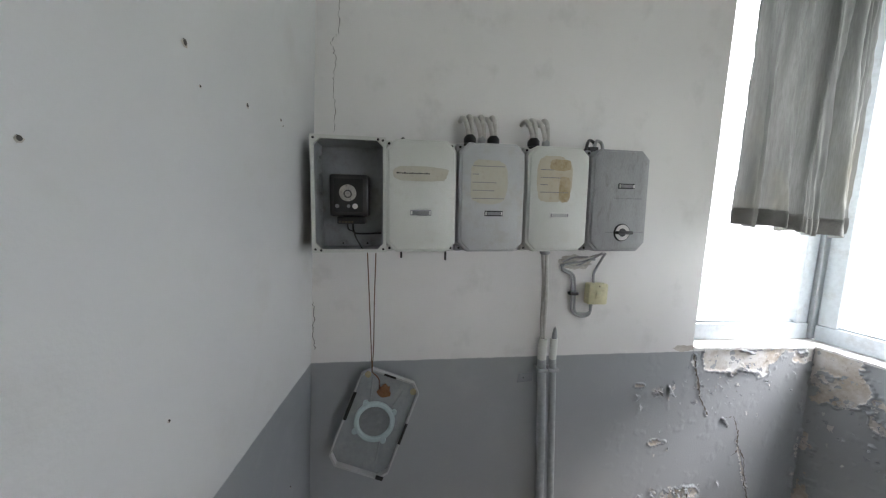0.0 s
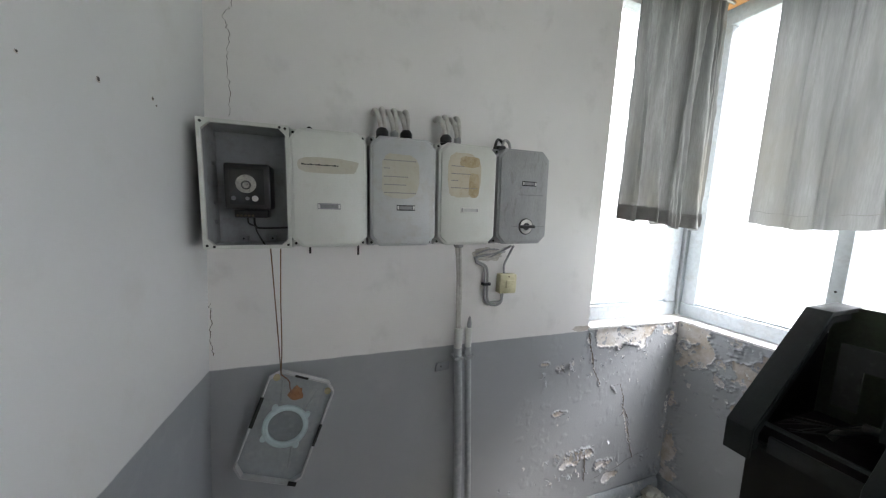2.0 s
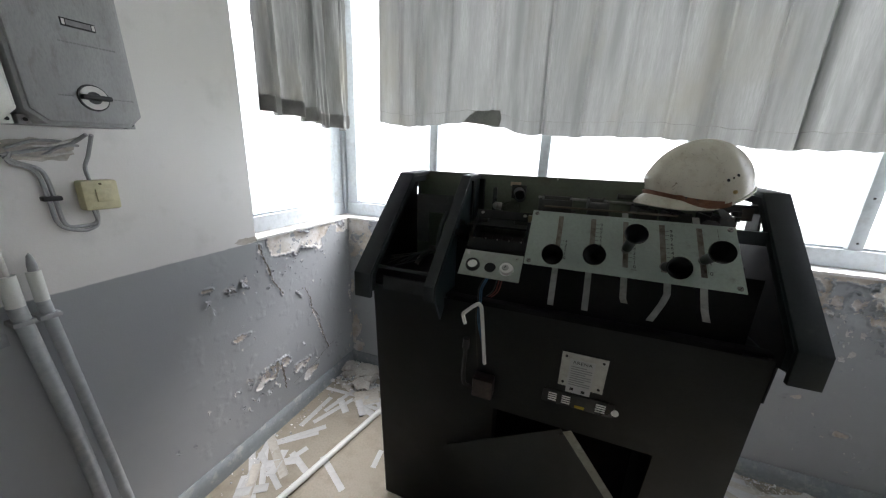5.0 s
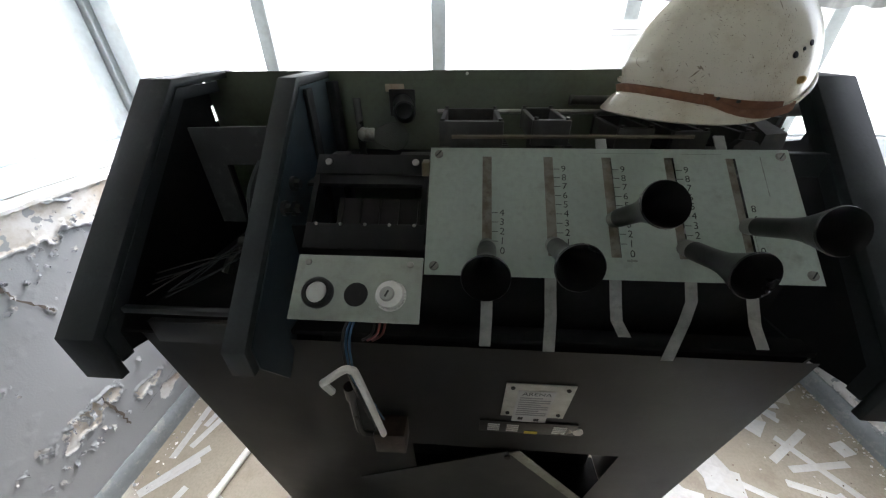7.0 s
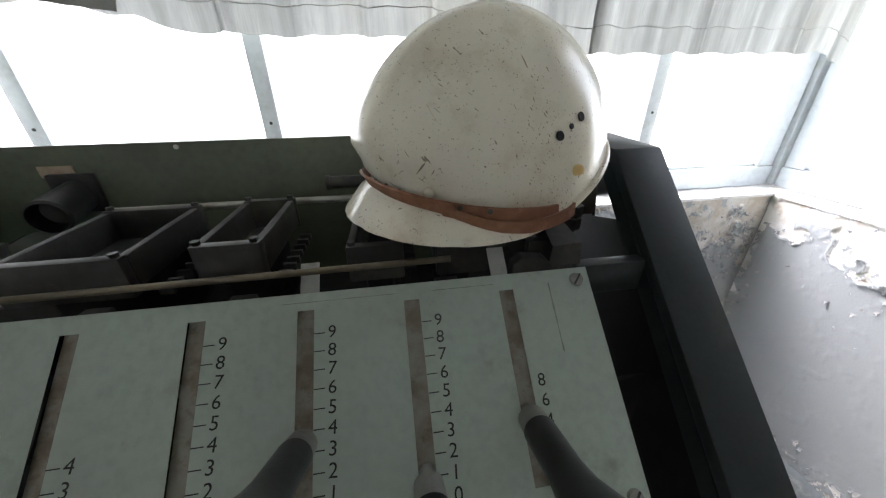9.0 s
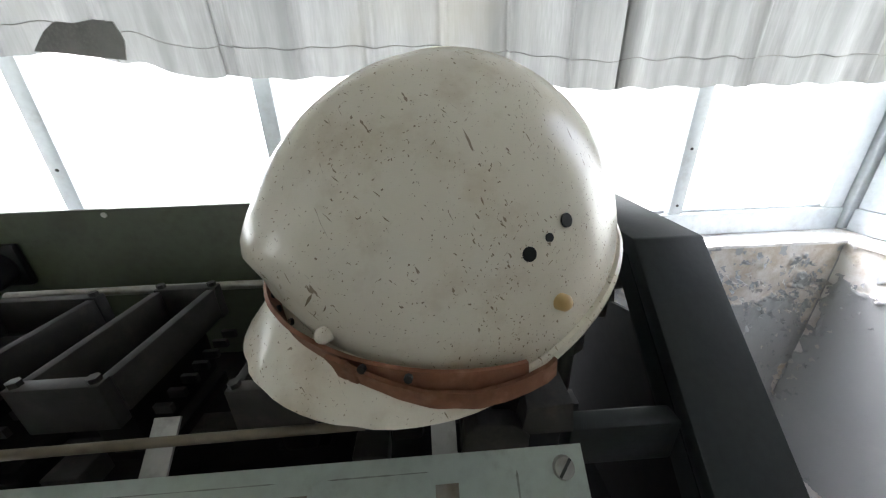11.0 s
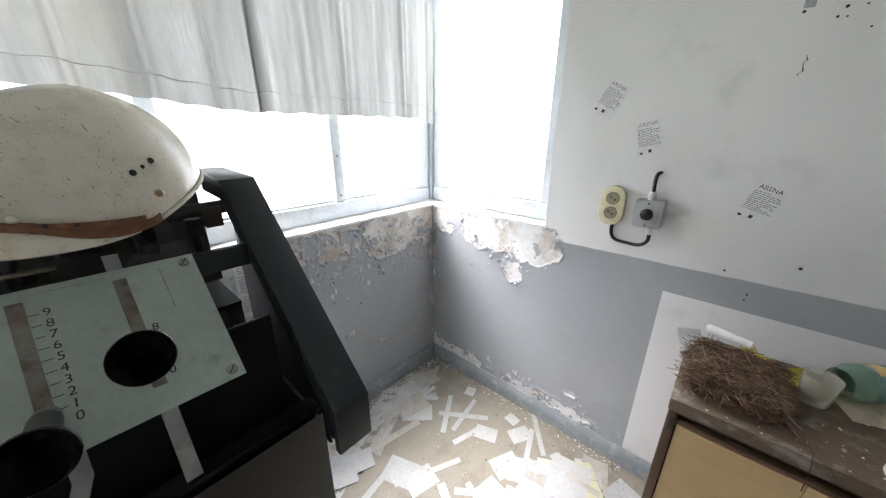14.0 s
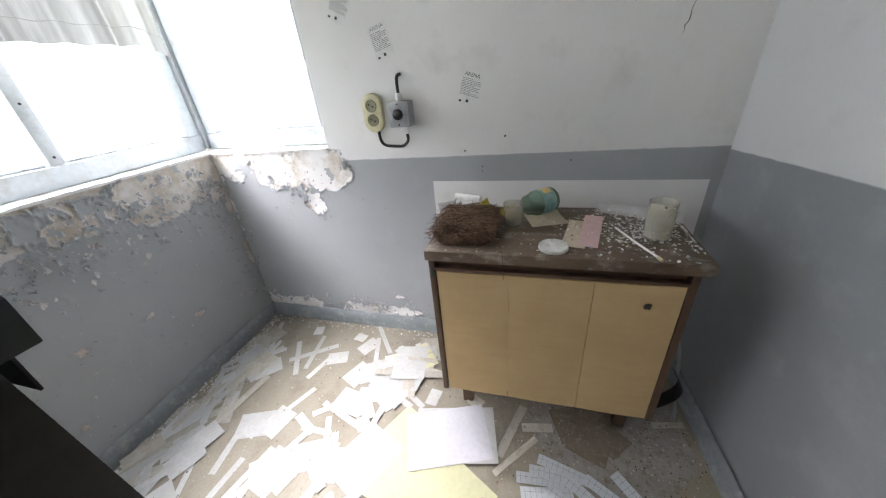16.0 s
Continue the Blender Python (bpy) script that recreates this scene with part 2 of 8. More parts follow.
def lathe(bm, profile, m=None, n=32):
    """Turns a profile of (radius, height) about the local z axis."""
    m = m or Matrix.Identity(4)
    rings = []
    for r, z in profile:
        if r < 1e-5:
            rings.append([bm.verts.new(m @ Vector((0, 0, z)))])
        else:
            rings.append([bm.verts.new(m @ Vector((r * math.cos(2 * math.pi * i / n), r * math.sin(2 * math.pi * i / n), z))) for i in range(n)])
    for p, q in zip(rings, rings[1:]):
        for i in range(n):
            j = (i + 1) % n
            vs = [p[i % len(p)], p[j % len(p)], q[j % len(q)], q[i % len(q)]]
            vs = list(dict.fromkeys(vs))
            if len(vs) > 2:
                bm.faces.new(vs)
    bmesh.ops.recalc_face_normals(bm, faces=bm.faces)
    return bm


def smooth_path(pts, k=6):
    pts = [Vector(p) for p in pts]
    out = []
    for i in range(len(pts) - 1):
        p0, p1, p2, p3 = pts[max(i - 1, 0)], pts[i], pts[i + 1], pts[min(i + 2, len(pts) - 1)]
        for s in range(k):
            t = s / k
            out.append(0.5 * ((2 * p1) + (p2 - p0) * t + (2 * p0 - 5 * p1 + 4 * p2 - p3) * t * t + (3 * p1 - p0 - 3 * p2 + p3) * t ** 3))
    return out + [pts[-1]]


def tube(bm, pts, r, n=8, soft=True, k=6):
    pts = smooth_path(pts, k) if soft and len(pts) > 2 else [Vector(p) for p in pts]
    rings = []
    up = Vector((0.31, 0.22, 0.93))
    for i, p in enumerate(pts):
        d = (pts[min(i + 1, len(pts) - 1)] - pts[max(i - 1, 0)]).normalized()
        u = d.cross(up)
        if u.length < 1e-3:
            u = d.cross(Vector((1, 0, 0)))
        u.normalize()
        w = d.cross(u)
        up = w if w.dot(up) > 0 else -w
        rings.append([bm.verts.new(p + r * (u * math.cos(2 * math.pi * j / n) + w * math.sin(2 * math.pi * j / n))) for j in range(n)])
    for p, q in zip(rings, rings[1:]):
        for j in range(n):
            bm.faces.new((p[j], p[(j + 1) % n], q[(j + 1) % n], q[j]))
    bm.faces.new(rings[0])
    bm.faces.new(rings[-1][::-1])
    bmesh.ops.recalc_face_normals(bm, faces=bm.faces)
    return bm


def finish(name, bm, mat, smooth=None):
    me = bpy.data.meshes.new(name)
    bm.to_mesh(me)
    bm.free()
    if isinstance(mat, str):
        mat = M[mat]
    me.materials.append(mat)
    if smooth:
        me.polygons.foreach_set("use_smooth", [True] * len(me.polygons))
        me.set_sharp_from_angle(angle=radians(smooth))
    return me


def root_of(ob):
    while ob.parent:
        ob = ob.parent
    return ob


def thing(name, label, category, loc=(0, 0, 0), group="", rot=(0, 0, 0), kind=""):
    ob = new(name)
    ob.empty_display_size = 0.05
    ob.matrix_basis = pose(*loc, *rot)
    return tagged(ob, label, category, group, kind)


def part(name, bm, mat, parent, label="", smooth=40, local=False):
    """One mesh under a thing or a part. Built in world places unless local, in which case in those of its thing."""
    if not local:
        bm.transform(root_of(parent).matrix_basis.inverted())
    ob = new(name, finish(name, bm, mat, smooth))
    ob.parent = parent
    return tagged(ob, label)


def single(name, bm, mat, label, category, group="", kind="", smooth=40):
    """A thing of one mesh; its origin is moved to its base."""
    cs = [v.co.copy() for v in bm.verts]
    base = Vector(((min(c.x for c in cs) + max(c.x for c in cs)) / 2, (min(c.y for c in cs) + max(c.y for c in cs)) / 2, min(c.z for c in cs)))
    bm.transform(Matrix.Translation(-base))
    ob = new(name, finish(name, bm, mat, smooth))
    ob.location = base
    return tagged(ob, label, category, group, kind)


def structure(name, bm, mat, label, smooth=None):
    ob = new(name, finish(name, bm, mat, smooth))
    return tagged(ob, label, "", "", "structure")


def letters(text, size):
    """Flat lettering as a mesh, lying in its own xy plane."""
    cu = bpy.data.curves.new("lettering", "FONT")
    cu.body, cu.size, cu.align_x, cu.align_y = text, size, "CENTER", "CENTER"
    cu.resolution_u = 3
    ob = bpy.data.objects.new("lettering", cu)
    me = bpy.data.meshes.new_from_object(ob)
    bm = bm_new()
    bm.from_mesh(me)
    bpy.data.objects.remove(ob)
    bpy.data.curves.remove(cu)
    bpy.data.meshes.remove(me)
    return bm


def frame_of(origin, right, up):
    """The matrix whose x runs along right, y along up and z out of that plane."""
    x = Vector(right).normalized()
    z = x.cross(Vector(up)).normalized()
    y = z.cross(x)
    return Matrix.Translation(origin) @ Matrix((x, y, z)).transposed().to_4x4()


# ---- grid noise for peeled walls ----
def value_noise(u, v, seed):
    rng = np.random.RandomState(seed)
    tab = rng.rand(256, 256)
    iu, iv = np.floor(u).astype(int), np.floor(v).astype(int)
    fu, fv = u - iu, v - iv
    fu, fv = fu * fu * (3 - 2 * fu), fv * fv * (3 - 2 * fv)
    a, b = tab[iu % 256, iv % 256], tab[(iu + 1) % 256, iv % 256]
    c, d = tab[iu % 256, (iv + 1) % 256], tab[(iu + 1) % 256, (iv + 1) % 256]
    return (a * (1 - fu) + b * fu) * (1 - fv) + (c * (1 - fu) + d * fu) * fv


def fbm(u, v, scale, seed, octaves=5, gain=0.55):
    s, amp, tot = 0, 1.0, 0.0
    for o in range(octaves):
        s = s + amp * value_noise(u * scale * 2 ** o + 7.3 * o, v * scale * 2 ** o + 3.1 * o, seed + o)
        tot += amp
        amp *= gain
    return s / tot


def blob(u, v, cu, cv, ru, rv):
    return np.clip(1 - np.sqrt(((u - cu) / ru) ** 2 + ((v - cv) / rv) ** 2), 0, 1)


def line_near(u, v, a, b, width):
    ax, ay, bx, by = *a, *b
    t = np.clip(((u - ax) * (bx - ax) + (v - ay) * (by - ay)) / ((bx - ax) ** 2 + (by - ay) ** 2), 0, 1)
    return np.clip(1 - np.hypot(u - ax - t * (bx - ax), v - ay - t * (by - ay)) / width, 0, 1)


def paint_skin(name, u0, u1, v0, v1, step, bias, place, mat, parent, seed):
    """A sheet of paint over a wall: peeled where the noise and the bias say so, with lifted rims and blisters."""
    nu, nv = int(round((u1 - u0) / step)) + 1, int(round((v1 - v0) / step)) + 1
    u, v = np.meshgrid(np.linspace(u0, u1, nu), np.linspace(v0, v1, nv), indexing="ij")
    n = fbm(u, v, 9.0, seed, 6, 0.62) - 0.5
    bb = bias(u, v)
    f = bb + n * (0.75 + 2.3 * np.clip(bb * 2.0, 0, 1))
    peel = np.clip((f - 0.47) / 0.06, 0, 1)
    rim = np.clip(1 - np.abs(f - 0.40) / 0.09, 0, 1) * (f < 0.47)
    lift = np.clip((fbm(u, v, 14.0, seed + 40, 4) - 0.35) * 3, 0, 1)
    blister = np.clip((fbm(u, v, 30.0, seed + 80, 3) - 0.60) * 6, 0, 1) * np.clip(0.25 + bias(u, v) * 1.6, 0, 1)
    depth = 0.0025 * (1 - peel) + 0.014 * rim * lift + 0.0030 * blister * (1 - peel) - 0.0015 * fbm(u, v, 25.0, seed + 60, 5) * peel
    pts = place(u.ravel(), v.ravel(), depth.ravel())
    idx = np.arange(nu * nv).reshape(nu, nv)
    quads = np.stack([idx[:-1, :-1], idx[1:, :-1], idx[1:, 1:], idx[:-1, 1:]], -1).reshape(-1, 4)
    me = bpy.data.meshes.new(name)
    me.from_pydata(pts.tolist(), [], quads.tolist())
    at = me.attributes.new("peel", "FLOAT", "POINT")
    at.data.foreach_set("value", np.clip((f - 0.44) / 0.05, 0, 1).ravel().astype(np.float32))
    me.polygons.foreach_set("use_smooth", [True] * len(me.polygons))
    me.materials.append(mat)
    ob = new(name, me)
    ob.parent = parent
    return ob


# ---- structure ----
L, D, ZS, ZC = 2.68, 2.053, 0.94, 2.60
TH = 0.20
ZH = 2.50
structure("floor", B(-TH, L + TH, -TH, D + TH, -0.12, 0.0), "floor", "worn beige linoleum floor under litter")
structure("ceiling", B(-TH, L + TH, -TH, D + TH, 2.70, 2.82), "ceiling", "plain white painted ceiling")
wall_w = structure("wall_west", prism(bm_new(), [(-TH, 0), (D + TH, 0), (D + TH, ZS), (1.445, ZS), (1.445, ZH), (D + TH, ZH), (D + TH, 2.70), (-TH, 2.70)], -TH, -0.003, "X"), "wall_w", "white wall with a grey dado, cracked plaster")
wall_e = structure("wall_east", prism(bm_new(), [(-TH, 0), (D + TH, 0), (D + TH, ZS), (1.42, ZS), (1.42, ZH), (D + TH, ZH), (D + TH, 2.70), (-TH, 2.70)], L + 0.003, L + TH, "X"), "wall_e", "white wall with a peeling grey dado")
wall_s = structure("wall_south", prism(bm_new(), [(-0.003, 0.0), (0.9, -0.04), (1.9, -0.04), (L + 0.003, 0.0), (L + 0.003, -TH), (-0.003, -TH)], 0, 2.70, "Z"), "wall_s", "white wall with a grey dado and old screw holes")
wall_n = structure("wall_north", B(-0.003, L + 0.003, D + 0.003, D + TH, 0, ZS), "wall_n", "grey parapet wall with badly peeling paint")
structure("lintel", B(-0.003, L + 0.003, D + 0.02, D + TH, ZH, 2.70), "ceiling", "white painted lintel over the windows")
for nm, bmx in (("pelmet_north", B(0.092, L - 0.002, 1.985, 2.095, 2.452, 2.560, 0.003)), ("pelmet_west", B(-0.015, 0.090, 1.44, 2.095, 2.452, 2.560, 0.003))):
    structure(nm, bmx, "wood_orange", "orange pine board above the curtains")


def bias_w(u, v):
    b = 0.74 * np.clip((v - 0.79) / 0.10, 0, 1) * np.clip((u - 1.44) / 0.12, 0, 1) * (0.6 + 0.4 * (u > 1.55))
    b = b + 1.05 * blob(u, v, 1.43, 0.305, 0.15, 0.07) + 0.75 * blob(u, v, 1.66, 0.235, 0.16, 0.045) + 0.5 * blob(u, v, 1.72, 0.16, 0.25, 0.06) + 0.75 * blob(u, v, 1.97, 0.16, 0.2, 0.14)
    b = b + 0.6 * blob(u, v, 1.55, 0.89, 0.07, 0.06) + 0.45 * blob(u, v, 2.04, 0.45, 0.05, 0.5)
    b = b + 0.50 * line_near(u, v, (1.45, 0.92), (1.488, 0.79), 0.024) + 0.46 * line_near(u, v, (1.488, 0.79), (1.55, 0.66), 0.016)
    b = b + 0.5 * line_near(u, v, (1.63, 0.64), (1.72, 0.53), 0.012) + 0.5 * line_near(u, v, (1.72, 0.53), (1.83, 0.22), 0.011)
    b = b + 0.55 * blob(u, v, 1.225, 0.797, 0.045, 0.014) + 0.62 * blob(u, v, 1.302, 0.757, 0.040, 0.028) + 0.62 * blob(u, v, 1.364, 0.77, 0.013, 0.055) + 0.55 * blob(u, v, 1.32, 0.55, 0.07, 0.02)
    return b


def bias_n(u, v):
    foot = np.interp(u, (0.0, 0.9, 1.6, 2.0, 2.35, 2.68), (0.72, 0.80, 0.86, 0.80, 0.765, 0.70))
    b = 0.66 * np.clip((v - foot + 0.05) / 0.11, 0, 1)
    b = b + 0.55 * blob(u, v, 2.68, 0.50, 0.055, 0.7) + 0.75 * blob(u, v, 0.02, 0.35, 0.14, 0.42) + 0.62 * blob(u, v, 0.30, 0.62, 0.16, 0.22)
    b = b + 0.55 * blob(u, v, 2.045, 0.855, 0.05, 0.06) + 0.5 * blob(u, v, 2.45, 0.765, 0.12, 0.04)
    for cu, cv, r in ((2.30, 0.30, 0.06), (2.12, 0.42, 0.07), (1.92, 0.45, 0.09), (2.36, 0.14, 0.06), (1.80, 0.20, 0.07), (2.52, 0.24, 0.05), (2.10, 0.24, 0.06), (2.10, 0.73, 0.07), (0.26, 0.62, 0.12), (0.35, 0.5, 0.09), (0.22, 0.70, 0.10)):
        b = b + 0.45 * blob(u, v, cu, cv, r * 0.8, r * 0.4)
    return b


def bias_e(u, v):
    b = 1.25 * blob(u, v, 1.66, 0.94, 0.42, 0.22) ** 0.6 + 0.95 * blob(u, v, 1.55, 0.78, 0.10, 0.17) + 0.55 * blob(u, v, 2.06, 0.5, 0.05, 0.7) + 0.8 * blob(u, v, 1.425, 0.82, 0.065, 0.08)
    b = b + 0.72 * np.clip((0.160 - v) / 0.05, 0, 1) * np.clip((u - 1.15) / 0.4, 0.3, 1) + 0.40 * blob(u, v, 1.22, 0.20, 0.06, 0.02)
    return b - 0.3 * (v > 0.90) * (u < 1.38)


paint_skin("paint_layer", 1.10, D, 0.0, ZS, 0.004, bias_w, lambda u, v, d: np.stack([d - 0.002, u, v], -1), M["wall_w"], wall_w, 11)
paint_skin("paint_layer", 0.0, L, 0.0, ZS, 0.004, bias_n, lambda u, v, d: np.stack([u, D + 0.002 - d, v], -1), M["wall_n"], wall_n, 23)
paint_skin("paint_layer", 0.96, D, 0.0, ZS, 0.004, bias_e, lambda u, v, d: np.stack([L + 0.002 - d, u, v], -1), M["wall_e"], wall_e, 37)
structure("wall_west_face", B(-0.003, 0.0005, 0.0, 1.10, 0, 2.70), "wall_w", "white wall with a grey dado")
structure("wall_west_upper", B(-0.003, 0.0005, 1.10, 1.445, ZS, 2.70), "wall_w", "white painted wall")
structure("wall_east_face", B(L - 0.0005, L + 0.003, 0.0, 0.96, 0, 2.70), "wall_e", "white wall with a grey dado and a bare patch")
structure("wall_east_upper", B(L - 0.0005, L + 0.003, 0.96, 1.42, ZS, 2.70), "wall_e", "white painted wall")

# baseboards: a rounded strip
def skirting(a, b, inward):
    a, b, w = Vector(a), Vector(b), Vector(inward)
    prof = [(0.0, 0.0), (0.020, 0.0), (0.020, 0.045), (0.014, 0.066), (0.004, 0.078), (0.0, 0.078)]
    bm = bm_new()
    n = 40
    rings = []
    for i in range(n + 1):
        p = a.lerp(b, i / n)
        wob = 0.002 * (noise.noise(p * 6) )
        rings.append([bm.verts.new(p + w * (d + wob) + Vector((0, 0, h))) for d, h in prof])
    for p, q in zip(rings, rings[1:]):
        for j in range(len(prof) - 1):
            bm.faces.new((p[j], p[j + 1], q[j + 1], q[j]))
    bm.faces.new(rings[0])
    bm.faces.new(rings[-1][::-1])
    bmesh.ops.recalc_face_normals(bm, faces=bm.faces)
    return bm


structure("baseboard_west", skirting((0.004, 0, 0), (0.004, D - 0.03, 0), (1, 0, 0)), "baseboard", "scuffed blue-grey baseboard", 50)
structure("baseboard_north", skirting((0.0, D - 0.004, 0), (L, D - 0.004, 0), (0, -1, 0)), "baseboard", "scuffed blue-grey baseboard with plaster dust", 50)
structure("baseboard_east", skirting((L - 0.004, 0, 0), (L - 0.004, D - 0.03, 0), (-1, 0, 0)), "baseboard", "scuffed blue-grey baseboard", 50)
for nm, a_, b_ in (("baseboard_south_west", (0.03, -0.001), (0.9, -0.03)), ("baseboard_south_middle", (0.9, -0.04), (1.9, -0.04)), ("baseboard_south_east", (1.9, -0.03), (L - 0.03, -0.001))):
    structure(nm, skirting((*a_, 0), (*b_, 0), (0, 1, 0)), "baseboard", "blue-grey baseboard", 50)


def sill_board(name, x0, x1, y0, y1):
    bm = bm_new()
    nx, ny = max(2, int((x1 - x0) / 0.012)), max(2, int((y1 - y0) / 0.012))
    g = [[bm.verts.new((x0 + (x1 - x0) * i / nx, y0 + (y1 - y0) * j / ny,
                        ZS + 0.006 + 0.004 * noise.fractal(Vector((x0 + i * 0.012, y0 + j * 0.012, 0)) * 22, 1.0, 2.0, 4))) for j in range(ny + 1)] for i in range(nx + 1)]
    for i in range(nx):
        for j in range(ny):
            bm.faces.new((g[i][j], g[i + 1][j], g[i + 1][j + 1], g[i][j + 1]))
    ret = bmesh.ops.extrude_face_region(bm, geom=list(bm.faces))
    vs = [e for e in ret["geom"] if isinstance(e, bmesh.types.BMVert)]
    for v in vs:
        v.co.z = ZS - 0.004
    bmesh.ops.recalc_face_normals(bm, faces=bm.faces)
    return structure(name, bm, "sill", "white painted window sill with flaking edges", 60)


sill_board("sill_north", -0.10, L + 0.10, D - 0.006, 2.155)
sill_board("sill_west", -0.10, 0.006, 1.445, D - 0.008)
sill_board("sill_east", L - 0.006, L + 0.10, 1.42, D - 0.008)

# ---- windows ----
gm, gn, gl, gb = material("dusty_glass", 0.05)
gn.remove(gb)
tr = gn.new("ShaderNodeBsdfTransparent")
tr.inputs["Color"].default_value = (0.97, 0.975, 0.975, 1)
gls = gn.new("ShaderNodeBsdfGlossy")
gls.inputs["Roughness"].default_value = 0.03
m1 = gn.new("ShaderNodeMixShader")
m1.inputs[0].default_value = 0.04
gl.new(tr.outputs[0], m1.inputs[1])
gl.new(gls.outputs[0], m1.inputs[2])
dust = gn.new("ShaderNodeBsdfTranslucent")
dust.inputs["Color"].default_value = (0.8, 0.8, 0.78, 1)
gv = coords(gn, gl)
m2 = gn.new("ShaderNodeMixShader")
gl.new(ramp(gn, gl, noise_tex(gn, gl, gv, 4.0, 8, 0.65), 0.4, 0.8, (0.02, 0.02, 0.02, 1), (0.09, 0.09, 0.09, 1)), m2.inputs[0])
gl.new(m1.outputs[0], m2.inputs[1])
gl.new(dust.outputs[0], m2.inputs[2])
gl.new(m2.outputs[0], gn["Material Output"].inputs["Surface"])
M["glass"] = gm


def window_band(name, m, width, mullions, label):
    """A steel window in its own plane: x along, y up from the sill, z into the room."""
    w = thing(name, label, "window", kind="structure")
    h = ZH - ZS

    def put(nm, bm, mat, lab=""):
        bm.transform(m)
        return part(nm, bm, mat, w, lab, 30)
    put("bottom_rail", B(0, width, 0.008, 0.078, -0.03, 0.03, 0.003), "frame")
    put("top_rail", B(0, width, h - 0.10, h - 0.002, -0.03, 0.03, 0.003), "frame")
    xs = [0.0] + mullions + [width]
    for i, x in enumerate(xs):
        hw = 0.025 if 0 < i < len(xs) - 1 else 0.035
        c = min(max(x, hw), width - hw)
        st = put("mullion" if 0 < i < len(xs) - 1 else "stile", B(c - hw + 0.003, c + hw - 0.003, 0.079, h - 0.101, -0.026, 0.026, 0.003), "frame")
        for yy in ((0.105, 0.27, 1.2) if 0 < i < len(xs) - 1 else ()):
            bm = cyl(bm_new(), (c, yy, 0.0255), (c, yy, 0.0285), 0.0045, 0.0035, 10)
            bm.transform(m)
            bm.transform(root_of(w).matrix_basis.inverted())
            part("screw", bm, "darksteel", st, local=True)
    for a, b in zip(xs, xs[1:]):
        p = put("pane", B(a + 0.02, b - 0.02, 0.075, h - 0.098, -0.004, 0.0), "glass", "dusty clear glass pane")
        p.visible_shadow = False
        put("glazing_bead", B(a + 0.027, b - 0.027, 0.079, 0.088, 0.002, 0.014, 0.002), "frame")
    return w


window_band("window_1", frame_of((-0.06, 2.165, ZS), (1, 0, 0), (0, 0, 1)), L + 0.12, [0.55, 1.11, 1.68, 2.255], "long band of grey steel windows with dusty panes")
window_band("window_2", frame_of((-0.105, 1.4455, ZS), (0, 1, 0), (0, 0, 1)), 0.675, [], "narrow grey steel corner window")
window_band("window_3", frame_of((L + 0.105, 2.12, ZS), (0, -1, 0), (0, 0, 1)), 0.70, [], "narrow grey steel corner window")
for nm, x in (("corner_post_west", -0.105), ("corner_post_east", L + 0.105)):
    structure(nm, B(x - 0.04, x + 0.04, 2.125, 2.20, ZS + 0.01, ZH, 0.004), "frame", "grey painted steel corner post")

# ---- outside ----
# emissive cylinder: the bright haze outside is its own glow
hm, hn, hl, hb = material("haze_glow", 1.0)
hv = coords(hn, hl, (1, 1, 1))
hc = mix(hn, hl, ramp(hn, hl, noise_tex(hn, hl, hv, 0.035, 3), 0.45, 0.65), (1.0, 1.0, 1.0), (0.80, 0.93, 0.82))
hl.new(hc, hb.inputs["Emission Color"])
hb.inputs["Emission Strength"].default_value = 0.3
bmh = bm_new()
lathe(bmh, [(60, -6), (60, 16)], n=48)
tagged(new("backdrop", finish("backdrop", bmh, hm)), "glowing pale backdrop with faint green far beyond the windows", "", "", "structure")
M["ground"] = surface("pale_ground", (0.34, 0.36, 0.31), (0.27, 0.295, 0.235), None, rough=0.95, big=0.1, fine=2.0)
tagged(new("ground", finish("ground", B(-400, 400, -400, 400, -5.2, -5.0), "ground")), "pale ground below the cabin", "", "", "structure")


# ---- control desk ----
desk = thing("control_desk", "dark green steel control desk with stripped-out top", "control desk", (1.15, 1.38, 0))
TILT = 0.145


def lean(bm):
    for v in bm.verts:
        v.co.y += TILT * (0.865 - v.co.z) if v.co.z < 0.95 else 0.0
    return bm


def side_x(z):
    k = (0.94 - z) / 0.94
    return 0.703 - 0.050 * k, 1.585 + 0.055 * k


# front sheet round the hatch opening, leaning back towards the floor
HX0, HX1, HZ0, HZ1 = 1.057, 1.450, 0.24, 0.617
fp = bm_new()
(a0, a1), (b0, b1), (c0, c1), (d0, d1) = side_x(0.012), side_x(HZ0), side_x(HZ1), side_x(0.945)
cols_ = [((a0, a1), 0.012), ((b0, b1), HZ0), ((c0, c1), HZ1), ((d0, d1), 0.945)]
gv_ = [[fp.verts.new((x, 1.240, z)) for x in (lo, HX0, HX1, hi)] for (lo, hi), z in cols_]
for i in range(3):
    for j in range(3):
        if not (i == 1 and j == 1):
            fp.faces.new((gv_[i][j], gv_[i][j + 1], gv_[i + 1][j + 1], gv_[i + 1][j]))
bmesh.ops.solidify(fp, geom=fp.faces[:], thickness=-0.005)
front = part("front_panel", lean(fp), "desk", desk, "dark green enamelled front sheet")
lip = B(d0, d1, 1.2372, 1.262, 0.9452, 0.953, 0.001)
part("front_edge", lip, "desk_in", desk)
# added dark sheet: covers the olive back so the gap under the plate reads shaded
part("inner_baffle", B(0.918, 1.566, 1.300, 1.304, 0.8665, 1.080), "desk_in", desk)
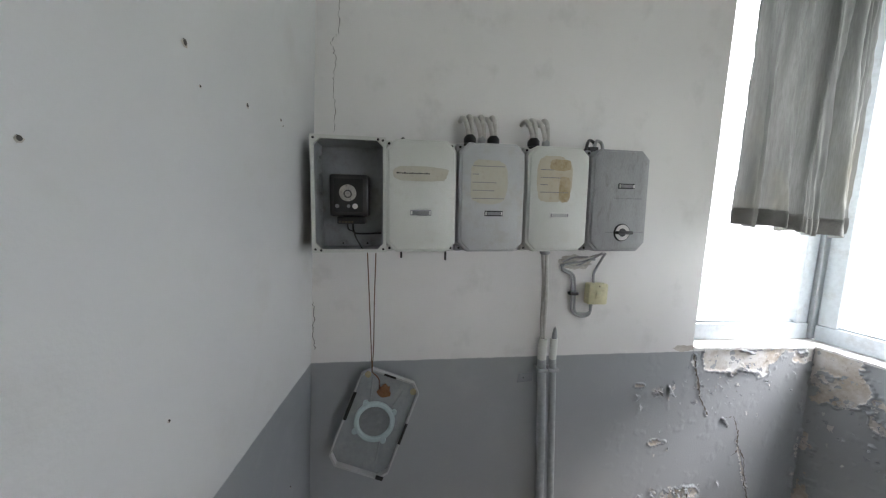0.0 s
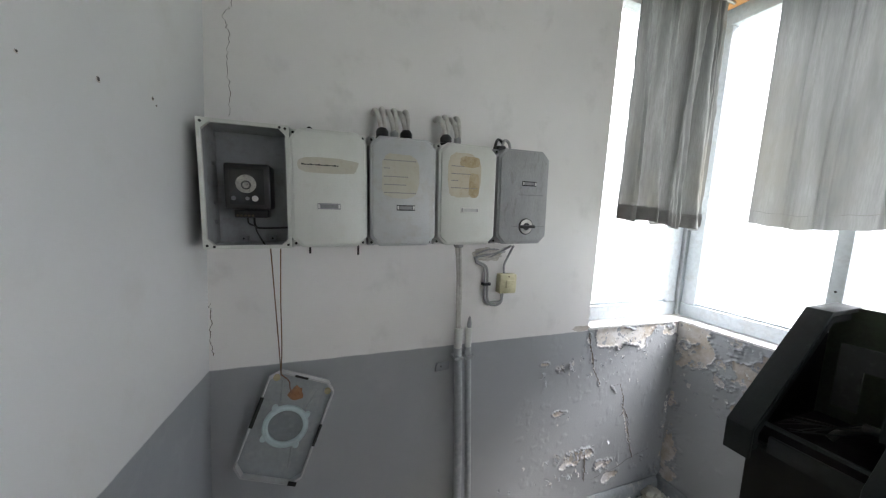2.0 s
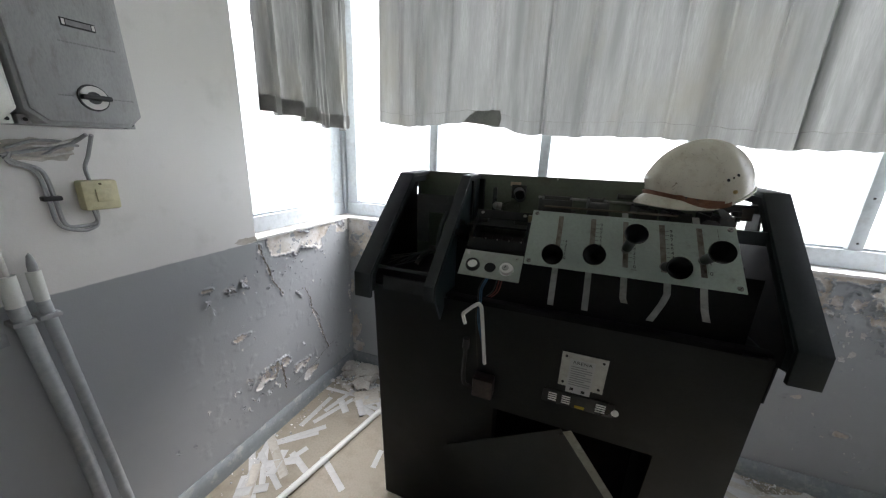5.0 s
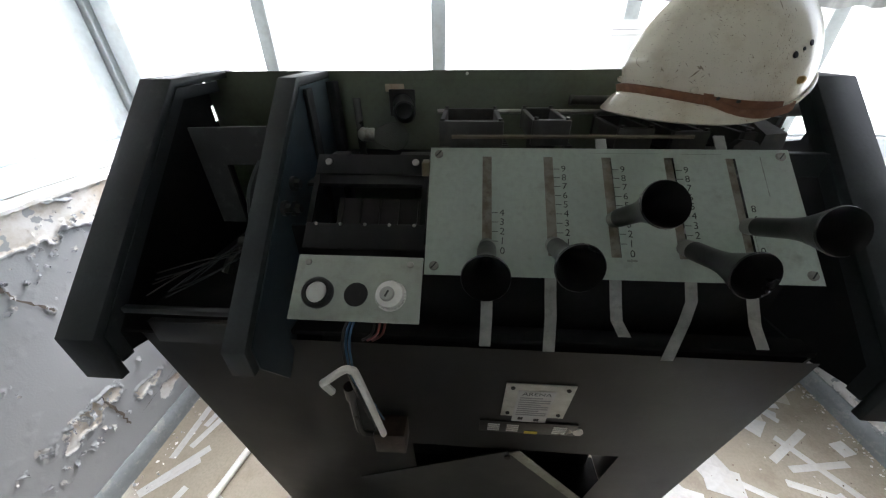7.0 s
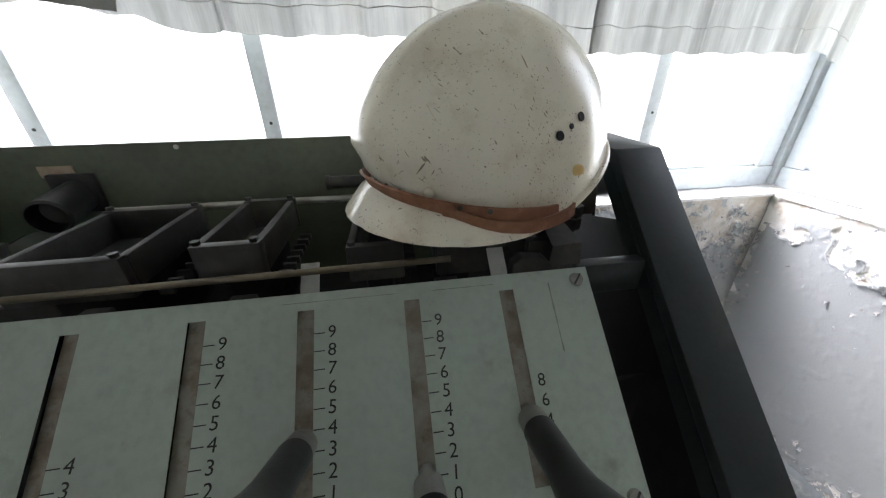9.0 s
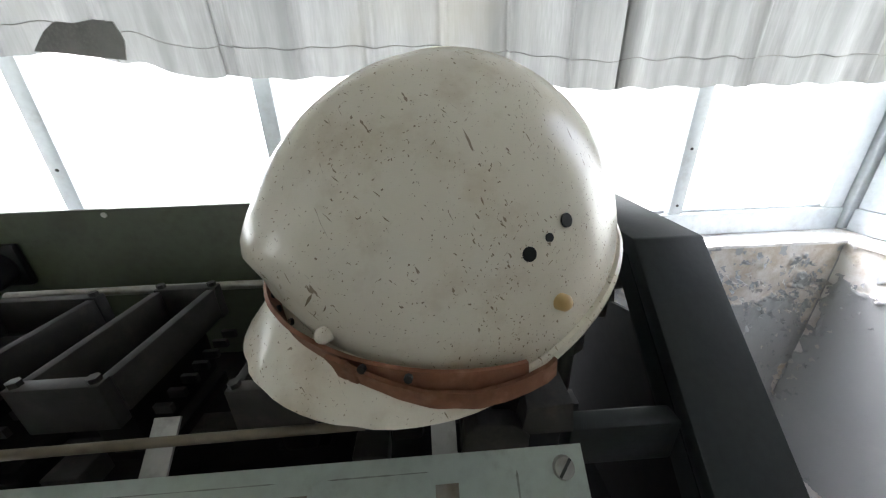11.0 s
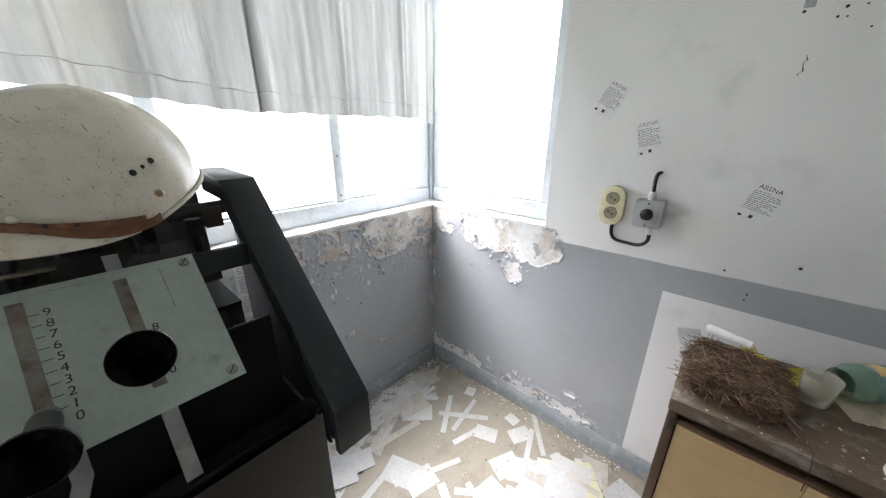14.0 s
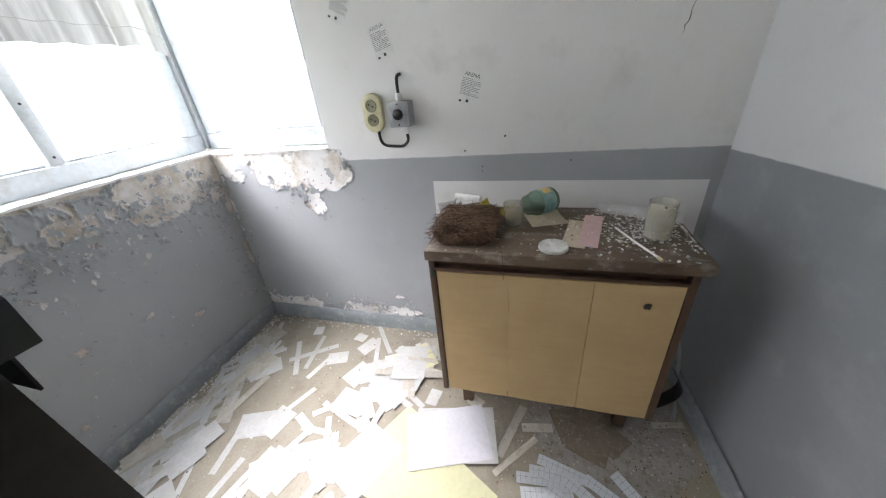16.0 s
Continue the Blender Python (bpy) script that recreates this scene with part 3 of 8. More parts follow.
for sgn, nm in ((0, "side_panel"), (1, "side_panel")):
    x = (a0 + 0.004, d0 + 0.004) if sgn == 0 else (a1 - 0.004, d1 - 0.004)
    bm = bm_new()
    vs = []
    for (y, z, xx) in ((1.246 + TILT * 0.853, 0.012, x[0]), (1.60, 0.012, x[0]), (1.56, 0.945, x[1]), (1.236, 0.945, x[1])):
        vs.append((xx, y, z))
    o = 0.004 if sgn == 0 else -0.004
    A_ = [bm.verts.new(v) for v in vs]
    B_ = [bm.verts.new((v[0] + o, v[1], v[2])) for v in vs]
    fs = [bm.faces.new(A_), bm.faces.new(B_[::-1])] + [bm.faces.new((A_[i], B_[i], B_[(i + 1) % 4], A_[(i + 1) % 4])) for i in range(4)]
    bmesh.ops.recalc_face_normals(bm, faces=fs)
    part(nm, bm, "desk", desk)
part("back_sheet", B(0.70, 1.60, 1.561, 1.567, 0.012, 0.99), "desk", desk)
part("plinth", B(0.66, 1.63, 1.375, 1.585, 0.0, 0.012), "desk_in", desk)
# near-black floor added in place of the desk's unlit depth
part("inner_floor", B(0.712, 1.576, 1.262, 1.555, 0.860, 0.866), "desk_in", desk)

# the side cheeks: a plate with a folded flange along its sloping edge
CH = [(1.160, 0.937), (1.160, 1.003), (1.410, 1.246), (1.548, 1.251)]
CHI = [(1.548, 1.240), (1.414, 1.235), (1.171, 0.998), (1.171, 0.937)]
for x0, x1, plate_x, lab in ((0.690, 0.737, 0.690, "worn dark flange"), (1.569, 1.616, 1.612, "worn dark flange")):
    cheek = part("cheek_flange", prism(bm_new(), CH + CHI, x0, x1, "X", 0.0015), "desk_cap", desk, lab, 30)
    if plate_x < 1:
        ol = [(1.1715, 0.937), (1.1715, 0.999), (1.413, 1.234), (1.5345, 1.238), (1.5345, 1.236), (1.524, 1.236), (1.524, 1.224), (1.5345, 1.224), (1.5345, 1.196), (1.524, 1.196), (1.524, 1.170), (1.5345, 1.170), (1.5345, 0.82), (1.281, 0.82), (1.275, 0.912)]
    else:
        ol = [(1.1715, 0.937), (1.1715, 0.999), (1.398, 1.219), (1.425, 1.205), (1.432, 1.165), (1.485, 1.150), (1.505, 1.239), (1.548, 1.239), (1.548, 0.82), (1.281, 0.82), (1.275, 0.912)]
    part("cheek_plate", prism(bm_new(), ol, plate_x, plate_x + 0.004, "X"), "desk_in", desk)
    xi = x1 - 0.004 if plate_x < 1 else x0
    part("cheek_lip", prism(bm_new(), [(1.172, 0.955), (1.172, 0.998), (1.413, 1.234), (1.500, 1.237), (1.500, 1.222), (1.418, 1.219), (1.187, 0.99), (1.187, 0.955)], xi, xi + 0.004, "X"), "desk_cap", desk)
# divider between the bays
part("divider_flange", prism(bm_new(), [(1.155, 0.962), (1.155, 1.000), (1.410, 1.247), (1.528, 1.250), (1.528, 1.240), (1.414, 1.236), (1.166, 0.995), (1.166, 0.962)], 0.888, 0.915, "X", 0.0015), "desk_cap", desk, "", 30)
web = part("divider_web", prism(bm_new(), [(1.167, 0.962), (1.167, 0.994), (1.414, 1.235), (1.526, 1.239), (1.526, 0.95), (1.262, 0.95), (1.205, 0.895)], 0.911, 0.915, "X"), "blue_steel", desk, "blue-grey inner plate")
for (yy, zz) in ((1.335, 1.125), (1.322, 1.095), (1.300, 1.105)):
    part("bolt", cyl(cyl(bm_new(), (0.915, yy, zz), (0.919, yy, zz), 0.010, 0.010, 12), (0.919, yy, zz), (0.926, yy, zz), 0.0065, 0.0065, 6), "darksteel", web)
part("inner_rib", B(0.916, 0.922, 1.418, 1.438, 0.96, 1.232, 0.001), "desk_in", web)
part("inner_rib", B(0.916, 0.930, 1.505, 1.526, 0.96, 1.235, 0.001), "desk_in", web)
back = part("back_panel", B(0.6945, 1.566, 1.5285, 1.5345, 0.88, 1.2495, 0.001), "olive", desk, "olive green back panel")
# white disc paints the light that comes through the hole
part("pinhole", cyl(bm_new(), (1.144, 1.5275, 1.2445), (1.144, 1.529, 1.2445), 0.0025, 0.0025, 10), "white_plastic", back, "screw hole painted white for the daylight behind")
part("tag", B(1.008, 1.040, 1.5265, 1.5284, 1.218, 1.230, 0.0008), surface("paper_tag", (0.40, 0.30, 0.22), (0.46, 0.38, 0.28), (0.3, 0.12, 0.08), 0.7, 0.8, big=60), back, "small stained paper tag")

# lever plate
P0 = Vector((1.1045, 1.2105, 1.0725))
PF = frame_of(P0, (1, 0.006, 0.0), (0, 0.1125, 0.1045))
PW, PH = 0.402, 0.1540
SLOTS = [0.0665, 0.1365, 0.2020, 0.2710, 0.3380]
S0, S1, SW = 0.024, 0.1425, 0.0052
lp = bm_new()
xs = [0.0] + [v for s in SLOTS for v in (s - SW, s + SW)] + [PW]
ys = [0.0, S0, S1, PH]
gv_ = [[lp.verts.new((x, y, 0.0)) for y in ys] for x in xs]
for i in range(len(xs) - 1):
    for j in range(3):
        if not (j == 1 and i % 2 == 1):
            lp.faces.new((gv_[i][j], gv_[i + 1][j], gv_[i + 1][j + 1], gv_[i][j + 1]))
bmesh.ops.solidify(lp, geom=lp.faces[:], thickness=0.003)
lp.transform(PF)
plate = part("lever_plate", lp, "plate", desk, "pale green lever plate with five scaled slots", None)
for i, s in enumerate(SLOTS):
    strip = B(s - 0.0075, s + 0.0075, 0.012, 0.150, -0.0075, -0.0055)
    strip.transform(PF)
    part("slot_strip", strip, "rust", plate, "rust-streaked steel strip")
for x, s in ((0.010, 0.145), (0.392, 0.145), (0.010, 0.010), (0.392, 0.010)):
    bm = lathe(bm_new(), [(0.0, 0.0022), (0.0045, 0.0020), (0.0052, 0.0)], PF @ Matrix.Translation((x, s, 0)), 16)
    sc = part("plate_screw", bm, "steel", plate)
    bm = B(-0.0046, 0.0046, -0.0006, 0.0006, 0.0021, 0.0026)
    bm.transform(PF @ Matrix.Translation((x, s, 0)) @ pose(0, 0, 0, 0, 0, 50))
    part("screw_slot", bm, "ink", sc)
M["plate_grime"] = surface("grime_on_enamel", (0.26, 0.29, 0.25), (0.36, 0.40, 0.35), (0.12, 0.10, 0.08), 0.6, 0.7, big=60, fine=300)
for x0, x1, y0, y1 in ((0.185, 0.262, 0.1474, 0.1482), (0.285, 0.330, 0.1470, 0.1480), (0.3690, 0.3712, 0.096, 0.1455), (0.3450, 0.3460, 0.030, 0.060), (0.2120, 0.2230, 0.0180, 0.0235)):
    bm = bm_new()
    n = 24
    along = (x1 - x0) > (y1 - y0)
    ends = []
    for k in range(n + 1):
        t = k / n
        w = 0.5 + 0.5 * noise.noise(Vector((t * 9, x0 * 50, 0))) if 0 < k < n else 0.1
        cx, cy = (x0 + (x1 - x0) * t, (y0 + y1) / 2) if along else ((x0 + x1) / 2, y0 + (y1 - y0) * t)
        hw = w * ((y1 - y0) if along else (x1 - x0)) / 2
        ends.append([bm.verts.new((cx, cy + q * hw, 0.0002) if along else (cx + q * hw, cy, 0.0002)) for q in (-1, 1)])
    for p, q in zip(ends, ends[1:]):
        bm.faces.new((p[0], q[0], q[1], p[1]))
    bmesh.ops.recalc_face_normals(bm, faces=bm.faces)
    bm.transform(PF)
    part("grime_streak", bm, "plate_grime", plate, "dark grime streak")
DIG = {}
for i, s in enumerate(SLOTS):
    nums = {0: range(0, 5), 4: (0, 4, 6, 8)}.get(i, range(0, 10))
    for k in nums:
        sp = (0.0279 + 0.0110 * k) if i != 4 else (0.034 + 0.0059 * k)
        if str(k) not in DIG:
            bm = letters(str(k), 0.0112)
            DIG[str(k)] = finish("digit", bm, "ink")
        ob = new("digit", DIG[str(k)])
        ob.parent = plate
        ob.matrix_basis = desk.matrix_basis.inverted() @ PF @ Matrix.Translation((s + (0.0165 if i != 4 else 0.012), sp, 0.0005)) @ pose(0, 0, 0, 0, 0, -4)
        if k and i != 4:
            bm = B(s + 0.0055, s + 0.0120, sp - 0.0003, sp + 0.0003, 0.0002, 0.0006)
            bm.transform(PF)
            part("scale_mark", bm, "ink", plate)

# levers with flared bakelite grips
for x, s, k in ((SLOTS[0], 0.0345, (1.164, 1.142, 1.120)), (SLOTS[1], 0.0375, (1.238, 1.149, 1.128)), (SLOTS[2], 0.0665, (1.306, 1.183, 1.169)),
                (SLOTS[3], 0.0380, (1.377, 1.156, 1.121)), (SLOTS[4], 0.0620, (1.437, 1.172, 1.154))):
    base = PF @ Vector((x, s, 0.0))
    tip = Vector(k)
    d = tip - base
    n = d.length
    m = Matrix.Translation(base) @ d.to_track_quat("Z", "Y").to_matrix().to_4x4()
    lev = part("lever", lathe(bm_new(), [(0.0, -0.008), (0.0050, -0.006), (0.0052, 0.001), (0.0086, 0.003), (0.0092, 0.016), (0.0, 0.018)], m, 16), "steel", desk, "worn metal lever stem")
    part("grip", lathe(bm_new(), [(0.0, 0.0155), (0.0082, 0.0155), (0.0096, 0.017), (0.0094, n * 0.54), (0.0108, n * 0.68), (0.0145, n * 0.83), (0.0192, n * 0.97), (0.0202, n), (0.0195, n + 0.0014),
                                  (0.0180, n - 0.001), (0.0160, n - 0.010), (0.0118, n - 0.020), (0.0060, n * 0.52), (0.0, n * 0.45)], m, 28), "black", lev, "black flared bakelite grip")
# steel tongues that hang out below the plate
for x, y, z, kink in ((1.172, 1.184, 0.997, 0), (1.239, 1.177, 1.001, 0), (1.306, 1.170, 1.034, 0), (1.352, 1.166, 1.008, -0.030), (1.442, 1.173, 1.022, 0)):
    pts = [Vector((x - kink, 1.228, 1.082)), Vector((x - kink, 1.206, 1.052)), Vector((x - kink * 0.7, 1.192, 1.035)), Vector((x, y, z))]
    bm = bm_new()
    rows_ = [[bm.verts.new(p + Vector((dx, 0, 0))) for dx in (-0.0062, 0.0062)] for p in pts]
    for p, q in zip(rows_, rows_[1:]):
        bm.faces.new((p[0], p[1], q[1], q[0]))
    bmesh.ops.solidify(bm, geom=bm.faces[:], thickness=0.0012)
    part("tongue", bm, "tin", desk, "bare metal strip end", 30)
for x in (1.3065, 1.4425):
    bm = B(-0.0062, 0.0062, 0.146, 0.178, -0.0095, -0.008)
    bm.transform(PF @ Matrix.Translation((x - 1.1045, 0, 0)))
    part("strip_end", bm, "tin", desk)
part("plate_bracket", B(1.095, 1.1042, 1.298, 1.314, 1.150, 1.166, 0.001), "brass", desk)

# lamp and key panel
MF = frame_of((0.9655, 1.1690, 1.0405), (1, 0, 0), (0, 0.0545, 0.0445))
mp_ = bm_new()
box(mp_, 0, 0.1375, 0, 0.0705, -0.0025, 0.0, 0.0006)
mp_.transform(MF)
mpanel = part("indicator_panel", mp_, "panel", desk, "grey-green indicator panel")


def on(fr, x, y, z=0.0):
    return fr @ Matrix.Translation((x, y, z))


ring = part("lamp_bezel", lathe(bm_new(), [(0.0105, 0.0), (0.0165, 0.0), (0.0165, 0.006), (0.0145, 0.0085), (0.0115, 0.0085), (0.0105, 0.004)], on(MF, 0.029, 0.028), 32), "black", mpanel, "black bezel")
part("lamp_lens", lathe(bm_new(), [(0.0, 0.0085), (0.006, 0.0080), (0.0113, 0.0060), (0.0113, 0.001)], on(MF, 0.029, 0.028), 28), "white_plastic", ring, "opal white lens")
part("empty_hole", lathe(bm_new(), [(0.0, 0.0006), (0.0125, 0.0006), (0.0128, 0.0)], on(MF, 0.069, 0.028), 28), "desk_in", mpanel, "black empty hole")
ks = part("key_switch", lathe(bm_new(), [(0.0, 0.009), (0.0090, 0.009), (0.0135, 0.0085), (0.0142, 0.007), (0.0142, 0.0), (0.0165, 0.0)], on(MF, 0.106, 0.028), 32), "white_plastic", mpanel, "pale key switch")
part("key_face", lathe(bm_new(), [(0.0, 0.0115), (0.0062, 0.0115), (0.0078, 0.009)], on(MF, 0.104, 0.028), 24), "tin", ks)
bm = B(-0.0010, 0.0010, -0.0035, 0.0035, 0.0115, 0.0120)
bm.transform(on(MF, 0.104, 0.028) @ pose(0, 0, 0, 0, 0, -25))
part("keyhole", bm, "ink", ks)
for x in (0.012, 0.124):
    part("panel_screw", lathe(bm_new(), [(0.0, 0.0016), (0.0034, 0.0014), (0.0038, 0.0)], on(MF, x, 0.062), 12), "steel", mpanel)
# black tray above it
TF = frame_of((0.966, 1.230, 1.090), (1, 0, 0), (0, 0.0930, 0.0800))
tb = bm_new()
box(tb, 0, 0.136, 0.0, 0.030, -0.003, 0.0, 0.0006)
box(tb, 0, 0.136, 0.094, 0.121, -0.003, 0.0, 0.0006)
box(tb, 0, 0.006, 0.031, 0.093, -0.003, 0.0)
box(tb, 0.130, 0.136, 0.031, 0.093, -0.003, 0.0)
tb.transform(TF)
tray = part("tray_frame", tb, "desk_in", desk, "black sheet frame")
bm = bm_new()
box(bm, 0.004, 0.132, 0.026, 0.098, -0.075, -0.072)
for k in range(5):
    box(bm, 0.010 + k * 0.026, 0.012 + k * 0.026, 0.030, 0.094, -0.071, -0.067)
bm.transform(TF)
# brown board blackened further for the shade down in the tray
part("tray_bottom", bm, surface("shaded_brown_board", (0.009, 0.006, 0.005), (0.006, 0.004, 0.004), None, rough=0.5, big=20), tray)
for x in (0.014, 0.120):
    part("tray_screw", lathe(bm_new(), [(0.0, 0.002), (0.004, 0.0017), (0.0044, 0.0)], on(TF, x, 0.110), 12), "steel", tray)
for k in range(5):
    part("clip", lathe(bm_new(), [(0.0, 0.002), (0.0018, 0.0015), (0.002, 0.0)], on(TF, 0.012 + k * 0.028, 0.029), 8), "steel", tray)
# works behind the plate
bulb_m, bN, bL, bB = material("bulb_glass", 0.08)
bB.inputs["Base Color"].default_value = (0.75, 0.75, 0.72, 1)
bB.inputs["Transmission Weight"].default_value = 0.95
bB.inputs["IOR"].default_value = 1.12
M["bulb_glass"] = bulb_m
M["rod_brass"] = surface("dull_brown_brass", (0.16, 0.13, 0.085), (0.11, 0.09, 0.06), (0.06, 0.05, 0.04), 0.5, 0.6, 0.2, big=30)
part("front_rod", cyl(bm_new(), (1.128, 1.330, 1.1885), (1.405, 1.334, 1.1893), 0.0023, n=12), "rod_brass", desk, "tarnished brass rod")
part("rear_rod", cyl(bm_new(), (1.10, 1.470, 1.196), (1.56, 1.470, 1.196), 0.0035, n=10), "steel", desk, "thin steel rod")
part("rear_tube", cyl(cyl(bm_new(), (1.300, 1.480, 1.2105), (1.41, 1.480, 1.2105), 0.0065, n=14), (1.300, 1.48, 1.2105), (1.304, 1.48, 1.2105), 0.0075, n=14), "darksteel", desk)
part("side_tube", cyl(bm_new(), (1.50, 1.42, 1.205), (1.60, 1.44, 1.205), 0.010, n=14), "darksteel", desk, "oily dark steel tube end")
part("support_rail", B(1.10, 1.545, 1.395, 1.410, 1.110, 1.122, 0.001), "darksteel", desk)


def relay_frame(x0, x1, y0, y1, zt):
    rf = part("relay_frame", B(x0, x1, y0, y0 + 0.008, zt - 0.030, zt, 0.001), "darksteel", desk, "oily steel relay frame")
    part("frame_side", B(x0, x0 + 0.006, y0 + 0.0085, y1 - 0.0085, zt - 0.026, zt - 0.001, 0.001), "darksteel", rf)
    part("frame_side", B(x1 - 0.006, x1, y0 + 0.0085, y1 - 0.0085, zt - 0.026, zt - 0.001, 0.001), "darksteel", rf)
    part("frame_end", B(x0, x1, y1 - 0.008, y1, zt - 0.028, zt, 0.001), "darksteel", rf)
    part("coil", B(x0 + 0.010, x1 - 0.010, y0 + 0.016, y1 - 0.016, zt - 0.070, zt - 0.022, 0.004), "desk_in", rf)
    for xx in (x0 + 0.004, x1 - 0.004):
        for yy in (y0 + 0.004, y1 - 0.004):
            part("stud", cyl(bm_new(), (xx, yy, zt), (xx, yy, zt + 0.003), 0.003, n=6), "darksteel", rf)
    bm = bm_new()
    for k in range(7):
        yy = y0 + 0.018 + k * (y1 - y0 - 0.036) / 6
        box(bm, x1 + 0.001, x1 + 0.011, yy, yy + 0.003, zt - 0.040, zt - 0.034)
    part("contact_comb", bm, "darksteel", rf)
    part("frame_foot", B(x0 + 0.004, x1 - 0.004, y0 + 0.02, y1 - 0.02, 1.1225, zt - 0.0705, 0.001), "desk_in", rf)


relay_frame(1.112, 1.190, 1.345, 1.455, 1.203)
relay_frame(1.226, 1.272, 1.355, 1.462, 1.203)
relay_frame(1.330, 1.372, 1.355, 1.455, 1.194)
relay_frame(1.398, 1.440, 1.360, 1.455, 1.190)
relay_frame(1.468, 1.502, 1.345, 1.440, 1.192)
part("cross_plate", B(1.10, 1.55, 1.350, 1.520, 1.085, 1.089), "desk_in", desk)
part("armature", prism(bm_new(), [(1.450, 1.165), (1.452, 1.180), (1.458, 1.186), (1.476, 1.184), (1.484, 1.176), (1.484, 1.165)], 1.332, 1.342, "Y", 0.001), "darksteel", desk)
part("armature_foot", B(1.452, 1.482, 1.333, 1.394, 1.150, 1.1648, 0.001), "darksteel", desk)
part("side_bar", B(1.508, 1.568, 1.338, 1.350, 1.142, 1.170, 0.0015), "desk_cap", desk, "dark steel cross bar")
ff = bm_new()
low_ = [ff.verts.new(p) for p in ((1.480, 1.333, 1.176), (1.506, 1.333, 1.176), (1.506, 1.352, 1.176), (1.480, 1.352, 1.176))]
mid_ = [ff.verts.new(p) for p in ((1.482, 1.334, 1.192), (1.504, 1.334, 1.194), (1.502, 1.356, 1.198), (1.484, 1.356, 1.198))]
top_ = [ff.verts.new(p) for p in ((1.487, 1.385, 1.206), (1.500, 1.385, 1.206), (1.500, 1.398, 1.203), (1.487, 1.398, 1.203))]
ff.faces.new(low_[::-1])
ff.faces.new(top_)
for p, q in ((low_, mid_), (mid_, top_)):
    for k in range(4):
        ff.faces.new((p[k], p[(k + 1) % 4], q[(k + 1) % 4], q[k]))
bmesh.ops.recalc_face_normals(ff, faces=ff.faces)
part("flared_foot", ff, "darksteel", desk, "worn flared steel foot")
for zz in (1.181, 1.193):
    part("hex_nut", cyl(bm_new(), (1.526, 1.390, zz), (1.526, 1.390, zz + 0.010), 0.0095, n=6), "darksteel", desk)
part("stud_bolt", cyl(bm_new(), (1.526, 1.390, 1.122), (1.526, 1.390, 1.1808), 0.005, n=10), "darksteel", desk)
part("brown_block", B(1.546, 1.5675, 1.418, 1.448, 1.180, 1.209, 0.002), surface("oily_brown_block", (0.060, 0.042, 0.032), (0.045, 0.032, 0.025), (0.11, 0.08, 0.06), 0.5, 0.6, big=40), desk, "oily brown insulating block")
for x in (1.150, 1.245, 1.395):
    clamp = part("rod_clamp", B(x, x + 0.018, 1.336, 1.352, 1.150, 1.164, 0.001), "darksteel", desk)
    part("clamp_screw", cyl(bm_new(), (x + 0.009, 1.3345, 1.157), (x + 0.009, 1.336, 1.157), 0.003, n=6), "steel", clamp)
# lamp socket, glass bulb and a black strip on the back panel
ls = part("lamp_socket", lathe(bm_new(), [(0.0, 0.0), (0.016, 0.0), (0.0165, 0.030), (0.0175, 0.060), (0.0150, 0.062), (0.013, 0.045), (0.0, 0.040)], Matrix.Translation((1.036, 1.5280, 1.200)) @ pose(0, 0, 0, 96, 0, 12), 24), "black", desk, "empty black bakelite lamp socket")
part("socket_base", B(1.014, 1.058, 1.522, 1.528, 1.180, 1.222, 0.002), "black", ls)
bulb_at = Matrix.Translation((0.996, 1.470, 1.160)) @ Vector((0.93, 0.25, -0.12)).to_track_quat("Z", "Y").to_matrix().to_4x4()
bulb = part("bulb", lathe(bm_new(), [(0.0105, 0.0), (0.0115, 0.006), (0.018, 0.016), (0.0225, 0.028), (0.0225, 0.036), (0.018, 0.048), (0.009, 0.055), (0.0, 0.057)], bulb_at, 24), "bulb_glass", desk, "dusty clear glass bulb")
part("bulb_cap", lathe(bm_new(), [(0.0, -0.026), (0.005, -0.025), (0.0105, -0.020), (0.0112, -0.017), (0.0100, -0.014), (0.0112, -0.011), (0.0100, -0.008), (0.0112, -0.005), (0.0108, 0.0005)], bulb_at, 20), "steel", bulb, "dull screw cap")
part("post", B(0.968, 0.980, 1.470, 1.474, 1.090, 1.215, 0.0008), "black", desk)
part("shelf", B(0.93, 1.095, 1.345, 1.526, 1.118, 1.123), "desk_in", desk)
for x in (0.965, 1.065, 1.085):
    part("terminal", B(x - 0.014, x + 0.012, 1.385, 1.41, 1.1235, 1.150, 0.003), "darksteel", desk)
# left bay: bracket and loose wires coloured dark for its shade, bow, crossbar
bk = prism(bm_new(), [(0.770, 1.050), (0.808, 1.050), (0.808, 1.140), (0.862, 1.140), (0.862, 1.050), (0.880, 1.050), (0.880, 1.192), (0.770, 1.190)], 1.366, 1.370, "Y")
part("bay_bracket", bk, surface("shaded_bracket_paint", (0.024, 0.025, 0.024), (0.019, 0.020, 0.019), (0.10, 0.10, 0.095), 0.5, 0.6, big=18), desk, "chipped grey bracket plate, darkened for the shade in the bay", None)
part("bay_crossbar", B(0.738, 0.887, 1.200, 1.208, 1.008, 1.016, 0.001), "desk_cap", desk)
part("bay_floor", B(0.700, 0.910, 1.215, 1.525, 0.960, 0.964), "desk_in", desk)
part("bay_bow", tube(bm_new(), [(0.874, 1.345, 1.150), (0.868, 1.315, 1.120), (0.866, 1.300, 1.075), (0.868, 1.290, 1.040)], 0.006), "desk_cap", desk)
part("bay_spindle", cyl(bm_new(), (0.84, 1.30, 1.052), (0.888, 1.30, 1.055), 0.008, n=14), "darksteel", desk)
